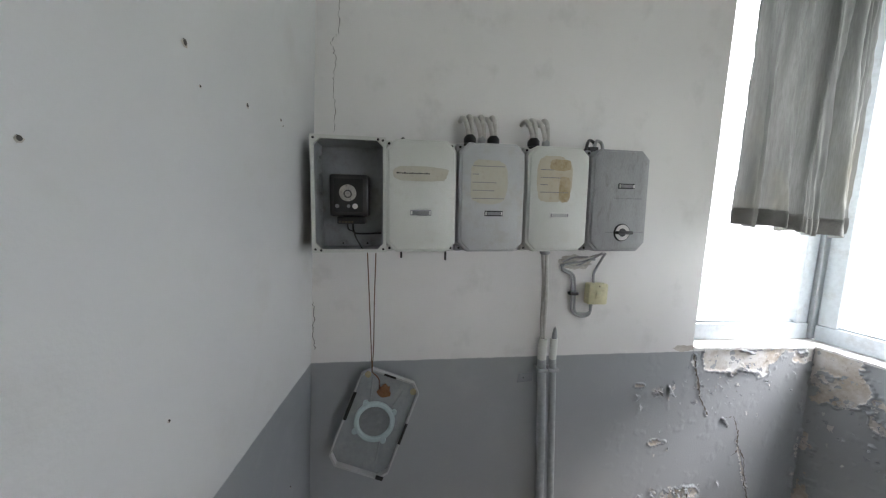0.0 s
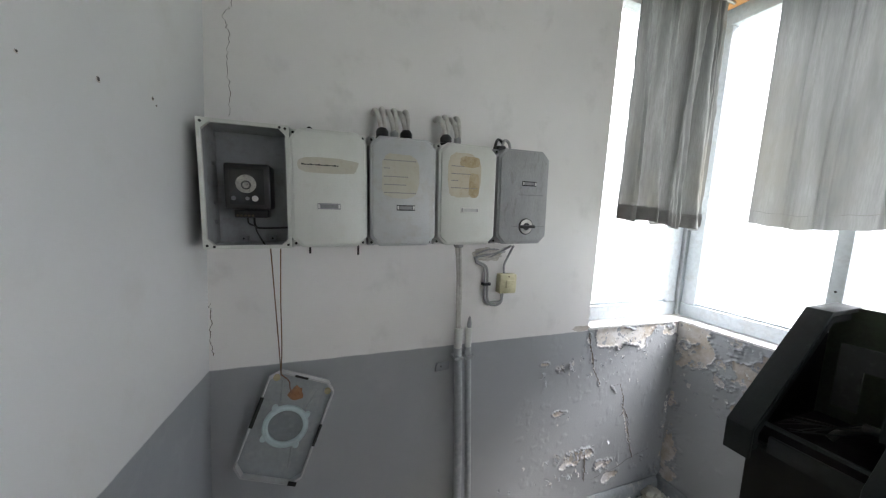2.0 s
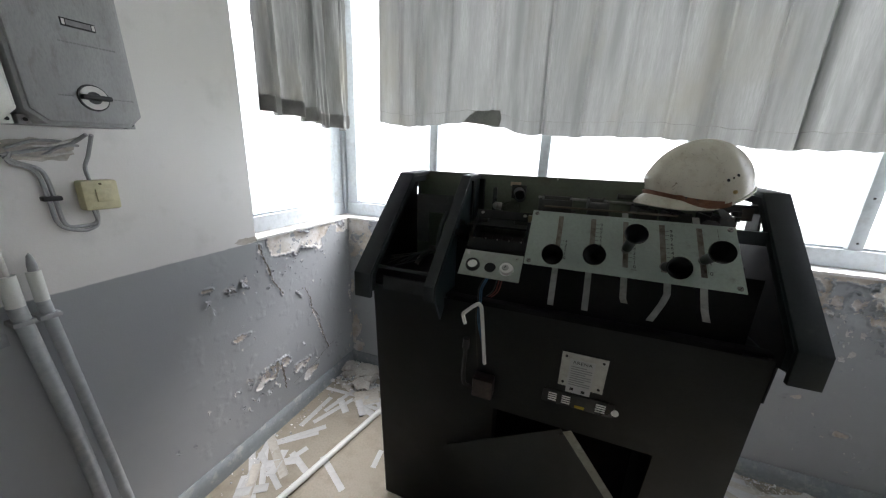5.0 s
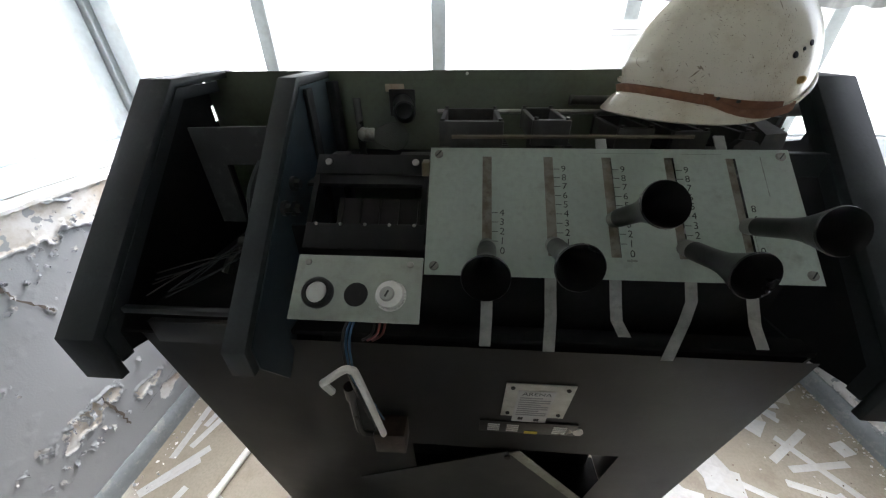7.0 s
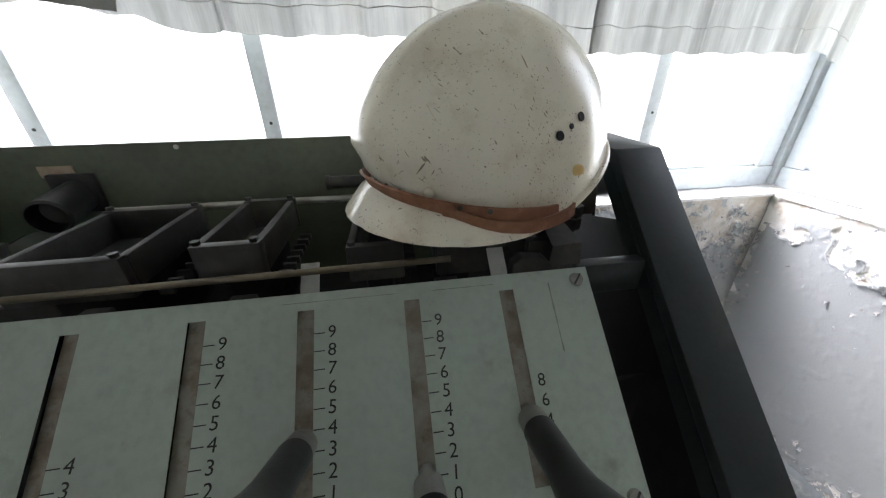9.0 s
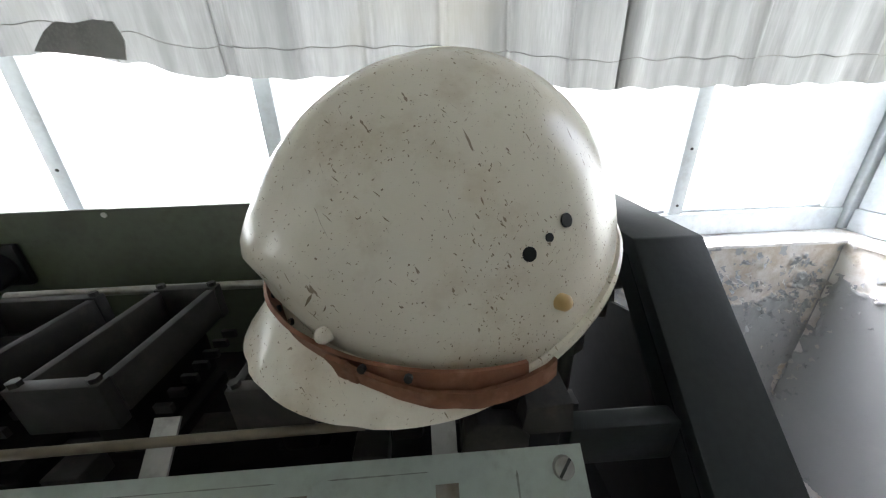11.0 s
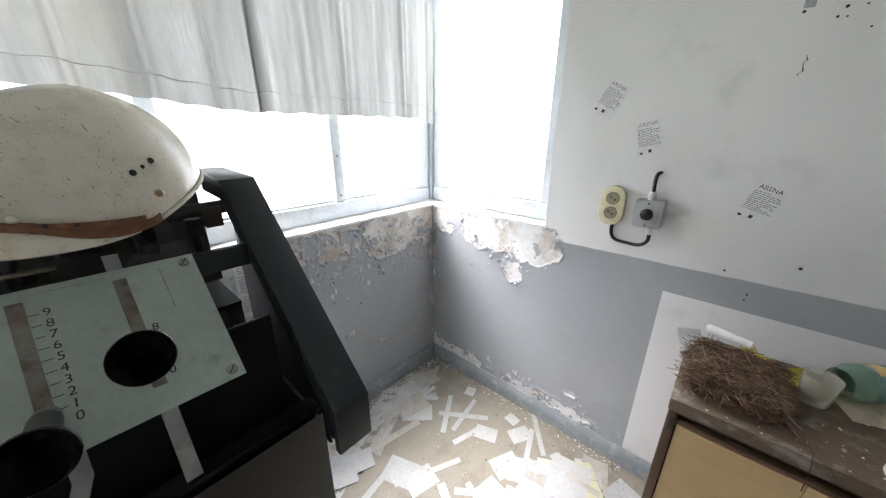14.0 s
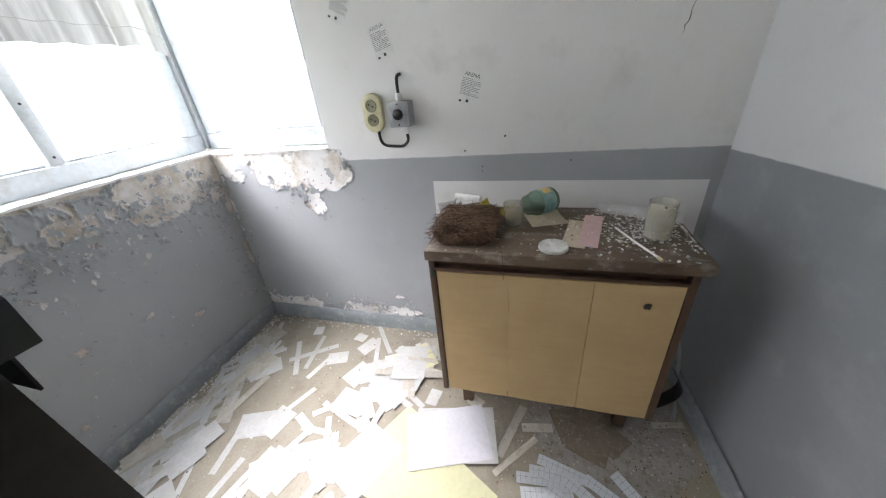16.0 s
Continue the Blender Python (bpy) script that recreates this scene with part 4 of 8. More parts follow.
rng = random.Random(4)
for k in range(9):
    a = Vector((0.835 + rng.uniform(-0.01, 0.02), 1.305 + rng.uniform(-0.02, 0.02), 1.040 + rng.uniform(-0.01, 0.012)))
    e = Vector((0.755 + rng.uniform(-0.012, 0.03), 1.235 + rng.uniform(-0.012, 0.02), 1.022 + rng.uniform(-0.02, 0.012)))
    part("loose_wire", tube(bm_new(), [a, a.lerp(e, 0.5) + Vector((0, 0, rng.uniform(-0.004, 0.008))), e], 0.0011, 5), "desk_cap" if k % 4 else "darksteel", desk)
part("bay_rail", B(0.742, 0.886, 1.214, 1.222, 0.945, 0.982, 0.001), "desk", desk)
part("bay_link", tube(bm_new(), [(0.80, 1.30, 1.00), (0.81, 1.31, 1.02), (0.84, 1.305, 1.045)], 0.007), "darksteel", desk)

# fittings on the front sheet
def fy(z):
    return 1.240 + TILT * (0.865 - z)


nm_plate = bm_new()
box(nm_plate, 1.214, 1.314, 1.2375, 1.2395, 0.764, 0.864)
nplate = part("name_plate", lean(nm_plate), surface("aluminium_plate", (0.55, 0.55, 0.50), (0.48, 0.47, 0.42), (0.3, 0.26, 0.2), 0.4, 0.5, 0.2, big=40), desk, "bare aluminium name plate")
for x, z in ((1.224, 0.854), (1.304, 0.854), (1.224, 0.776), (1.304, 0.776)):
    part("rivet", cyl(bm_new(), (x, fy(z) - 0.0045, z), (x, fy(z) - 0.002, z), 0.0032, n=10), "ink", nplate)
M["paper"] = surface("paper", (0.61, 0.61, 0.60), (0.55, 0.55, 0.535), (0.55, 0.5, 0.42), 0.35, 0.85, big=7, fine=60, bump_s=0.2, per_object=0.15)
st = bm_new()
box(st, 1.233, 1.288, 1.2362, 1.2372, 0.748, 0.848)
stk = part("sticker", lean(st), "paper", nplate, "white printed sticker")


def text_on_front(text, size, x, z, parent):
    bm = letters(text, size)
    bm.transform(frame_of((x, fy(z) - 0.0046, z), (1, 0, 0), (0, -TILT, 1)))
    return part("lettering", bm, "ink", parent, "", None)


text_on_front("ARENA", 0.0135, 1.2605, 0.840, stk)
bars = bm_new()
for k in range(9):
    z = 0.828 - k * 0.0068
    box(bars, 1.237, 1.237 + (0.047 if k % 3 else 0.034), 1.2356, 1.2361, z - 0.0012, z + 0.0012)
part("printing", lean(bars), "grey_ink", stk)
for x, z in ((1.246, 0.760), (1.272, 0.757)):
    part("print_block", lean(B(x - 0.004, x + 0.004, 1.2356, 1.2361, z - 0.004, z + 0.004)), "ink", stk)
tag = part("rating_plate", lean(B(1.182, 1.345, 1.2370, 1.2396, 0.700, 0.742, 0.0008)), "black", desk, "black rating plate")
for x0, x1 in ((1.196, 1.216), (1.228, 1.248), (1.306, 1.328)):
    bm = bm_new()
    for k in range(4):
        box(bm, x0, x1, 1.2360, 1.2369, 0.708 + k * 0.007, 0.7118 + k * 0.007)
    part("white_field", lean(bm), "white_plastic", tag)
part("yellow_field", lean(B(1.260, 1.282, 1.2360, 1.2369, 0.7025, 0.711)), surface("yellow_print", (0.65, 0.5, 0.06), (0.6, 0.45, 0.05), None, rough=0.6), tag, "yellow field")
part("seal", cyl(bm_new(), (1.349, fy(0.718) - 0.0045, 0.718), (1.349, fy(0.718) - 0.0005, 0.718), 0.0085, n=20), "white_plastic", tag, "round white seal")
# hatch: near-black sheet for the shade inside, cover swung round its one screw
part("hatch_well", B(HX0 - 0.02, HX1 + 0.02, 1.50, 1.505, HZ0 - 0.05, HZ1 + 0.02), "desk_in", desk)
cv = bm_new()
CF = frame_of((1.238, fy(0.620) - 0.0045, 0.620), (0.835, -0.550 * TILT, 0.550), (-0.550, -0.835 * TILT, 0.835))
box(cv, -0.385, 0.0, -0.385, 0.0, -0.0015, 0.0015)
cv.transform(CF)
cover = part("hatch_cover", cv, "desk", desk, "hatch cover swung down round one screw")
ed = bm_new()
box(ed, -0.0005, 0.023, -0.385, -0.012, -0.0015, 0.0010)
ed.transform(CF)
part("cover_edge", ed, surface("pale_edge_paint", (0.34, 0.35, 0.29), (0.28, 0.28, 0.23), (0.15, 0.14, 0.1), 0.6, 0.6, big=20), cover, "bare pale folded edge")
part("hatch_screw", cyl(bm_new(), (1.242, fy(0.60) - 0.010, 0.600), (1.242, fy(0.60) - 0.004, 0.600), 0.006, n=12), "darksteel", cover)
# socket with its lead, bent white conduit and blue wire
sk = part("front_socket", B(1.005, 1.058, 1.222, 1.262, 0.682, 0.736, 0.004), surface("brown_bakelite", (0.045, 0.028, 0.022), (0.03, 0.02, 0.016), (0.1, 0.08, 0.06), 0.5, 0.4, big=30), desk, "broken brown bakelite socket")
part("lead", tube(bm_new(), [(1.006, 1.250, 0.69), (0.985, 1.250, 0.688), (0.974, 1.246, 0.705), (0.974, 1.242, 0.76), (0.978, 1.236, 0.822)], 0.0055), "black", sk, "black cable lead")
part("plug_end", cyl(bm_new(), (0.977, 1.238, 0.812), (0.979, 1.235, 0.842), 0.009, n=12), "black", sk)
part("conduit", tube(bm_new(), [(0.990, 1.172, 0.918), (0.986, 1.166, 0.942), (0.994, 1.160, 0.955), (1.018, 1.158, 0.978), (1.026, 1.160, 0.976), (1.030, 1.165, 0.955), (1.042, 1.180, 0.818)], 0.0045, 8, True, 5), "white_plastic", desk, "bent white plastic conduit")
M["blue"] = surface("blue_insulation", (0.04, 0.12, 0.22), (0.03, 0.09, 0.17), None, rough=0.5)
M["redwire"] = surface("red_insulation", (0.18, 0.035, 0.025), (0.13, 0.03, 0.02), None, rough=0.5)
for k, (mt, dx) in enumerate((("blue", 0.0), ("blue", 0.004), ("darksteel", -0.004))):
    part("hanging_wire", tube(bm_new(), [(1.030 + dx, 1.205, 1.035), (1.020 + dx, 1.180, 1.01), (1.022 + dx, 1.166, 0.985), (1.018 + dx, 1.178, 0.93), (1.030 + dx * 2, 1.20, 0.85 - 0.03 * k)], 0.0014, 6), mt, desk)
for k in range(3):
    part("hanging_wire", tube(bm_new(), [(1.050 + 0.006 * k, 1.205, 1.030), (1.046 + 0.006 * k, 1.190, 1.005), (1.030 + 0.006 * k, 1.196, 0.985)], 0.0016, 6), "redwire" if k else "darksteel", desk)

# ---- hard hat ----
hat = thing("hard_hat", "scratched cream-white hard hat with a leather strap", "hard hat", (1.452, 1.425, 1.206), rot=(0, 0, 0))
HM = Matrix.Translation((1.455, 1.423, 1.209)) @ Euler((radians(0), radians(0), radians(198)), "XYZ").to_matrix().to_4x4() @ Matrix.Rotation(radians(2), 4, "Y")
HA, HB, HH = 0.106, 0.090, 0.146
BROW = ((0.0, 0.93), (0.08, 1.00), (0.19, 1.085), (0.36, 1.055), (0.62, 1.01), (1.0, 1.0))


def brow(e):
    for (a, fa), (b, fb) in zip(BROW, BROW[1:]):
        if e <= b:
            t = (e - a) / (b - a)
            return fa + (fb - fa) * t * t * (3 - 2 * t)
    return 1.0


def hat_point(a, e, off=0.0):
    """a: angle round, 0 at the front; e: 0 at the rim, 1 at the crown."""
    ang = e * math.pi / 2
    r = math.cos(ang) ** 1.06 if e < 1 else 0.0
    edge = 0.008 + 0.016 * math.cos(a) ** 2 if math.cos(a) > 0 else 0.008 + 0.042 * abs(math.cos(a))
    z = edge + (HH - edge) * math.sin(ang)
    r *= 1.0 + 0.03 * (1 - e)
    x, y = HA * r * math.cos(a), HB * r * math.sin(a)
    x *= brow(e) if x > 0 else 0.92
    ridge = max(0.0, 1 - abs(y) / 0.030) ** 0.6 if abs(y) < 0.030 else 0.0
    front = min(1.0, max(0.0, (x - 0.02) / 0.05))
    lift = 0.0045 * min(1.0, ridge * 1.6) * front * min(1.0, e * 6)
    n = Vector((x / HA ** 2, y / HB ** 2, (z + 0.02) / HH ** 2)).normalized()
    return Vector((x, y, z)) + n * (lift + off)


bm = bm_new()
NA, NE = 96, 30
rings = [[bm.verts.new(hat_point(2 * math.pi * i / NA, j / NE)) for i in range(NA)] for j in range(NE)]
top = bm.verts.new(hat_point(0, 1))
for p, q in zip(rings, rings[1:]):
    for i in range(NA):
        bm.faces.new((p[i], p[(i + 1) % NA], q[(i + 1) % NA], q[i]))
for i in range(NA):
    bm.faces.new((rings[-1][i], rings[-1][(i + 1) % NA], top))
bmesh.ops.recalc_face_normals(bm, faces=bm.faces)
bmesh.ops.solidify(bm, geom=bm.faces[:], thickness=0.003)
bm.transform(HM)
hm_, hnt, hln, hbs = material("hat_shell", 0.22)
hv2 = coords(hnt, hln)
c = mix(hnt, hln, ramp(hnt, hln, noise_tex(hnt, hln, hv2, 9.0, 4), 0.35, 0.7), (0.70, 0.66, 0.55), (0.61, 0.56, 0.45))
hsep = hnt.new("ShaderNodeSeparateXYZ")
hln.new(hv2, hsep.inputs[0])
hz = hnt.new("ShaderNodeMapRange")
hz.inputs["From Min"].default_value, hz.inputs["From Max"].default_value = 1.235, 1.335
hz.inputs["To Min"].default_value, hz.inputs["To Max"].default_value = -0.03, 0.04
hln.new(hsep.outputs["Z"], hz.inputs["Value"])
# scuffs: short strokes lying in several directions, specks and a yellowed crown
c = mix(hnt, hln, ramp(hnt, hln, noise_tex(hnt, hln, hv2, 34.0, 6, 0.65), 0.50, 0.72, (0, 0, 0, 1), (0.6, 0.6, 0.6, 1)), c, (0.48, 0.40, 0.28))
for k, (sc, st, turn, lo, col, amt) in enumerate(((46.0, (1.0, 14.0, 14.0), (15, -40, 20), 0.668, (0.17, 0.125, 0.08), 0.85), (60.0, (14.0, 1.0, 10.0), (40, 30, -35), 0.668, (0.16, 0.115, 0.075), 0.85), (34.0, (13.0, 13.0, 1.0), (35, 25, 30), 0.672, (0.19, 0.14, 0.09), 0.8),
                                                  (90.0, (1.0, 13.0, 6.0), (20, -50, 60), 0.664, (0.25, 0.19, 0.125), 0.75), (120.0, (1.0, 1.0, 1.0), (0, 0, 0), 0.775, (0.14, 0.10, 0.07), 0.7))):
    turned = coords(hnt, hln)
    turned.node.inputs["Rotation"].default_value = tuple(radians(q) for q in turn)
    squeeze = hnt.new("ShaderNodeMapping")
    squeeze.inputs["Scale"].default_value = st
    hln.new(turned, squeeze.inputs["Vector"])
    sv = squeeze.outputs["Vector"]
    ad = hnt.new("ShaderNodeMath")
    hln.new(noise_tex(hnt, hln, sv, sc, 2, 0.5), ad.inputs[0])
    gate = hnt.new("ShaderNodeMath")
    gate.operation = "MULTIPLY_ADD"
    hln.new(noise_tex(hnt, hln, hv2, 13.0 + 5 * k, 3), gate.inputs[0])
    gate.inputs[1].default_value = 0.16
    gate.inputs[2].default_value = -0.08
    both = hnt.new("ShaderNodeMath")
    hln.new(gate.outputs[0], both.inputs[0])
    hln.new(hz.outputs[0], both.inputs[1])
    hln.new(both.outputs[0], ad.inputs[1])
    c = mix(hnt, hln, ramp(hnt, hln, ad.outputs[0], lo, lo + 0.03, (0, 0, 0, 1), (amt, amt, amt, 1)), c, col)
hln.new(c, hbs.inputs["Base Color"])
bump(hnt, hln, hbs, noise_tex(hnt, hln, hv2, 120.0, 5), 0.08, 0.001)
M["hat"] = hm_
shell = part("shell", bm, "hat", hat, "glossy cream-white scratched shell", 50)
# peak
bm = bm_new()
NP = 40
inner, outer = [], []
for i in range(NP + 1):
    a = radians(-82 + 164 * i / NP)
    p = hat_point(a, 0.0, 0.0)
    w = math.cos(a * 0.98) ** 0.75 if abs(a) < 1.55 else 0
    inner.append(bm.verts.new(p + Vector((0, 0, 0.004))))
    q = p + Vector((math.cos(a) * 0.029, math.sin(a) * 0.023, 0)) * w * (1 - 0.10 * max(0.0, noise.noise(Vector((i * 0.55, 2.0, 0)))))
    outer.append(bm.verts.new(q + Vector((0, 0, -0.021 * w))))
midr = [bm.verts.new((a_.co + b_.co) / 2 + Vector((0, 0, 0.004))) for a_, b_ in zip(inner, outer)]
for p, q in ((inner, midr), (midr, outer)):
    for i in range(NP):
        bm.faces.new((p[i], p[i + 1], q[i + 1], q[i]))
bmesh.ops.recalc_face_normals(bm, faces=bm.faces)
bmesh.ops.solidify(bm, geom=bm.faces[:], thickness=0.0032)
bm.transform(HM)
part("peak", bm, "hat", hat, "chipped cream peak", 50)
# rolled rim behind the peak
rim_pts = [HM @ (hat_point(radians(75 + 210 * i / 48), 0.0, 0.001)) for i in range(49)]
part("rim", tube(bm_new(), rim_pts, 0.0028, 8, False), "hat", hat)
# leather strap
M["leather"] = surface("cracked_leather", (0.24, 0.105, 0.055), (0.17, 0.07, 0.035), (0.36, 0.2, 0.13), 0.5, 0.7, big=25, fine=160, bump_s=0.5)
def strap_band(a0, a1, e0, e1, off, n=50, sag=0.0):
    bm = bm_new()
    rows_ = []
    for i in range(n + 1):
        t = i / n
        a = radians(a0 + (a1 - a0) * t)
        dz = Vector((0, 0, -sag * math.sin(math.pi * t)))
        w = 0.0012 * noise.noise(Vector((t * 9, 0, 3)))
        rows_.append([bm.verts.new(hat_point(a, e, off + w) + dz) for e in (e0, (e0 + e1) / 2, e1)])
    for p, q in zip(rows_, rows_[1:]):
        for j in range(2):
            bm.faces.new((p[j], p[j + 1], q[j + 1], q[j]))
    bmesh.ops.recalc_face_normals(bm, faces=bm.faces)
    bmesh.ops.solidify(bm, geom=bm.faces[:], thickness=-0.002)
    bm.transform(HM)
    return bm


strap = part("strap", strap_band(-70, 86, 0.0, 0.046, 0.0048), "leather", hat, "cracked brown leather chin strap", 50)
part("strap_end", strap_band(46, 92, 0.0, 0.038, 0.0080, 40, 0.007), "leather", strap, "frayed doubled strap end", 50)
part("strap_keeper", strap_band(43, 48, 0.0, 0.052, 0.0100, 6), "leather", strap)
for a in (8, 16, 24, 50, 60):
    p = HM @ hat_point(radians(a), 0.035, 0.0030 if a < 30 else 0.0085)
    q = HM @ hat_point(radians(a), 0.035, 0.0045 if a < 30 else 0.0105)
    part("strap_hole", cyl(bm_new(), p, q, 0.0018, n=8), "ink", strap)
M["ochre"] = surface("yellowed_plastic", (0.52, 0.36, 0.14), (0.45, 0.3, 0.11), None, rough=0.4, big=40)
for a, e, mt in ((39, 0.062, "hat"), (98, 0.112, "ochre"), (-42, 0.085, "hat"), (-101, 0.150, "ochre"), (178, 0.25, "hat")):
    p, q = hat_point(radians(a), e, -0.001), hat_point(radians(a), e, 0.004)
    d = (q - p).normalized()
    m = HM @ Matrix.Translation(p) @ d.to_track_quat("Z", "Y").to_matrix().to_4x4()
    part("stud", lathe(bm_new(), [(0.0, 0.0066), (0.0022, 0.0060), (0.0037, 0.0042), (0.0040, 0.0)], m, 16), mt, shell, "yellowed plastic stud" if mt == "ochre" else "cream plastic stud")
for k, (a, e, r) in enumerate(((90, 0.248, 0.0032), (96.5, 0.258, 0.0019), (103, 0.270, 0.0031))):
    p, q = HM @ hat_point(radians(a), e, -0.002), HM @ hat_point(radians(a), e, 0.0006)
    part("vent_hole", cyl(bm_new(), p, q, r, n=16), "desk_in", shell, "dark vent hole")


# ---- meter cabinets on the west wall ----
RF = frame_of((0.0, 0.030, 1.297), (0, 1, 0.036), (0, -0.036, 1))
M["case_white"] = surface("cream_enclosure", (0.72, 0.73, 0.69), (0.66, 0.67, 0.62), (0.5, 0.46, 0.38), 0.35, 0.4, big=8, fine=420, bump_s=0.02, dirt_lo=0.58, dirt_hi=0.8)
M["case_grey"] = surface("pale_grey_enclosure", (0.56, 0.57, 0.57), (0.50, 0.51, 0.51), (0.40, 0.36, 0.28), 0.4, 0.4, big=8, fine=420, bump_s=0.02)
M["case_dark"] = surface("weathered_grey_enclosure", (0.40, 0.405, 0.41), (0.34, 0.345, 0.35), (0.24, 0.23, 0.21), 0.7, 0.6, big=7, fine=120, bump_s=0.2, stretch=(1, 3, 1))
M["stain"] = surface("glue_stain", (0.42, 0.32, 0.17), (0.55, 0.47, 0.32), (0.30, 0.19, 0.08), 0.7, 0.7, big=24, fine=160)
M["stain_pale"] = surface("faded_glue_stain", (0.52, 0.49, 0.39), (0.56, 0.54, 0.46), (0.44, 0.38, 0.27), 0.5, 0.7, big=24, fine=160)
M["stain_warm"] = surface("yellow_glue_film", (0.56, 0.50, 0.37), (0.62, 0.58, 0.47), (0.46, 0.36, 0.21), 0.7, 0.7, big=20, fine=160)
M["cable_white"] = surface("grey_white_cable", (0.62, 0.61, 0.57), (0.55, 0.53, 0.49), (0.35, 0.32, 0.28), 0.4, 0.5, big=30)
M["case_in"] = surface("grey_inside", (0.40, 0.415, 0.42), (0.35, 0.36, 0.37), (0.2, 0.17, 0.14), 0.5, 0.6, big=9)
BW, BH, BD = 0.202, 0.319, 0.152


def octagon(w, h, c):
    return [(c, 0), (w - c, 0), (w, c), (w, h - c), (w - c, h), (c, h), (0, h - c), (0, c)]


def put(nm, bm, mat, parent, m, label="", smooth=35):
    bm.transform(m)
    return part(nm, bm, mat, parent, label, smooth)


def lid_mesh(z0, z1):
    bm = prism(bm_new(), [(x + 0.002, y + 0.002) for x, y in octagon(BW - 0.004, BH - 0.004, 0.027)], z0, z1 - 0.008, "Z", 0.002)
    prism(bm, [(x + 0.008, y + 0.008) for x, y in octagon(BW - 0.016, BH - 0.016, 0.024)], z1 - 0.010, z1, "Z", 0.004)
    return bm


def meter_box(i, x, mat, label, width=BW):
    m = RF @ Matrix.Translation((x, 0, 0))
    bx = thing("meter_box", label, "meter box", m @ Vector((width / 2, 0, 0.0)), "row of enclosures on the wall")
    put("base", prism(bm_new(), [(0, 0), (width, 0), (width, BH), (0, BH)], 0.001, 0.088, "Z", 0.004), mat, bx, m)
    lid = put("lid", lid_mesh(0.0885, BD), mat, bx, m)
    for cx, cy in ((0.010, 0.010), (width - 0.010, 0.010), (0.010, BH - 0.010), (width - 0.010, BH - 0.010)):
        lug = put("corner_lug", cyl(B(cx - 0.0095, cx + 0.0095, cy - 0.0095, cy + 0.0095, 0.0885, 0.108, 0.002), (cx, cy, 0.108), (cx, cy, 0.112), 0.005, n=12), mat, bx, m)
        put("screw", cyl(bm_new(), (cx, cy, 0.1118), (cx, cy, 0.1135), 0.0038, n=10), "ink", lug, m)
    return bx, lid, m


def slot_label(lid, m, cx, cy, w, bright):
    fr_ = put("label_frame", B(cx - w / 2, cx + w / 2, cy - 0.008, cy + 0.008, BD - 0.001, BD + 0.0022, 0.0008), "case_dark" if w > 0.058 and not bright else "white_plastic" if bright else "black", lid, m, "small framed label window")
    put("label_card", B(cx - w / 2 + 0.008, cx + w / 2 - 0.008, cy - 0.0048, cy + 0.0048, BD + 0.0023, BD + 0.003), "grey_ink" if not bright else "paper", fr_, m)
    for sx in (-1, 1):
        put("label_clip", B(cx + sx * (w / 2 - 0.004) - 0.0022, cx + sx * (w / 2 - 0.004) + 0.0022, cy - 0.005, cy + 0.005, BD + 0.0023, BD + 0.0034), "white_plastic" if not bright else "case_dark", fr_, m)


def soft_patch(cx, cy, rx, ry, seed, z=BD + 0.0004, th=0.0003):
    bm = bm_new()
    pts = []
    for k in range(72):
        a = 2 * math.pi * k / 72
        r = 1 + 0.09 * noise.noise(Vector((math.cos(a) * 1.6, math.sin(a) * 1.6, seed))) + 0.045 * noise.noise(Vector((math.cos(a) * 5, math.sin(a) * 5, seed + 3)))
        e = 0.55
        ca, sa = math.cos(a), math.sin(a)
        pts.append((cx + rx * r * math.copysign(abs(ca) ** e, ca), cy + ry * r * math.copysign(abs(sa) ** e, sa)))
    return prism(bm, pts, z, z + th, "Z")


# open cabinet with the meter
m = RF
open_box = thing("meter_box", "open grey enclosure without its lid", "meter box", m @ Vector((BW / 2, 0, 0)), "row of enclosures on the wall")
bm = bm_new()
ou = [(0, 0), (BW, 0), (BW, BH), (0, BH)]
inn = [(0.006, 0.006), (BW - 0.006, 0.006), (BW - 0.006, BH - 0.006), (0.006, BH - 0.006)]
lo_, hi_, wi_, fl_ = ([bm.verts.new((*p, z)) for p in pts] for pts, z in ((ou, 0.001), (ou, 0.130), (inn, 0.130), (inn, 0.008)))
bm.faces.new(lo_[::-1])
bm.faces.new(fl_)
for p, q in ((lo_, hi_), (hi_, wi_), (wi_, fl_)):
    for k in range(4):
        bm.faces.new((p[k], p[(k + 1) % 4], q[(k + 1) % 4], q[k]))
bmesh.ops.recalc_face_normals(bm, faces=bm.faces)
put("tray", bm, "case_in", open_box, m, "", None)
bm = bm_new()
for o in ((0.0, 0.009, 0.0, BH), (BW - 0.009, BW, 0.0, BH), (0.009, BW - 0.009, 0.0, 0.009), (0.009, BW - 0.009, BH - 0.009, BH)):
    box(bm, *o, 0.1302, 0.140)
for cx, sx in ((0.0, 1), (BW, -1)):
    for cy, sy in ((0.0, 1), (BH, -1)):
        pr = [(cx, cy), (cx + sx * 0.034, cy), (cx, cy + sy * 0.034)]
        prism(bm, pr, 0.126, 0.1405, "Z")
rimp = put("rim", bm, "case_white", open_box, m, "cream rim with corner webs", None)
for cx, cy in ((0.009, 0.009), (0.024, 0.006), (BW - 0.009, 0.009), (0.009, BH - 0.009), (BW - 0.009, BH - 0.009), (BW - 0.022, BH - 0.007)):
    put("screw_hole", cyl(bm_new(), (cx, cy, 0.1405), (cx, cy, 0.1415), 0.0034, n=10), "ink", rimp, m)
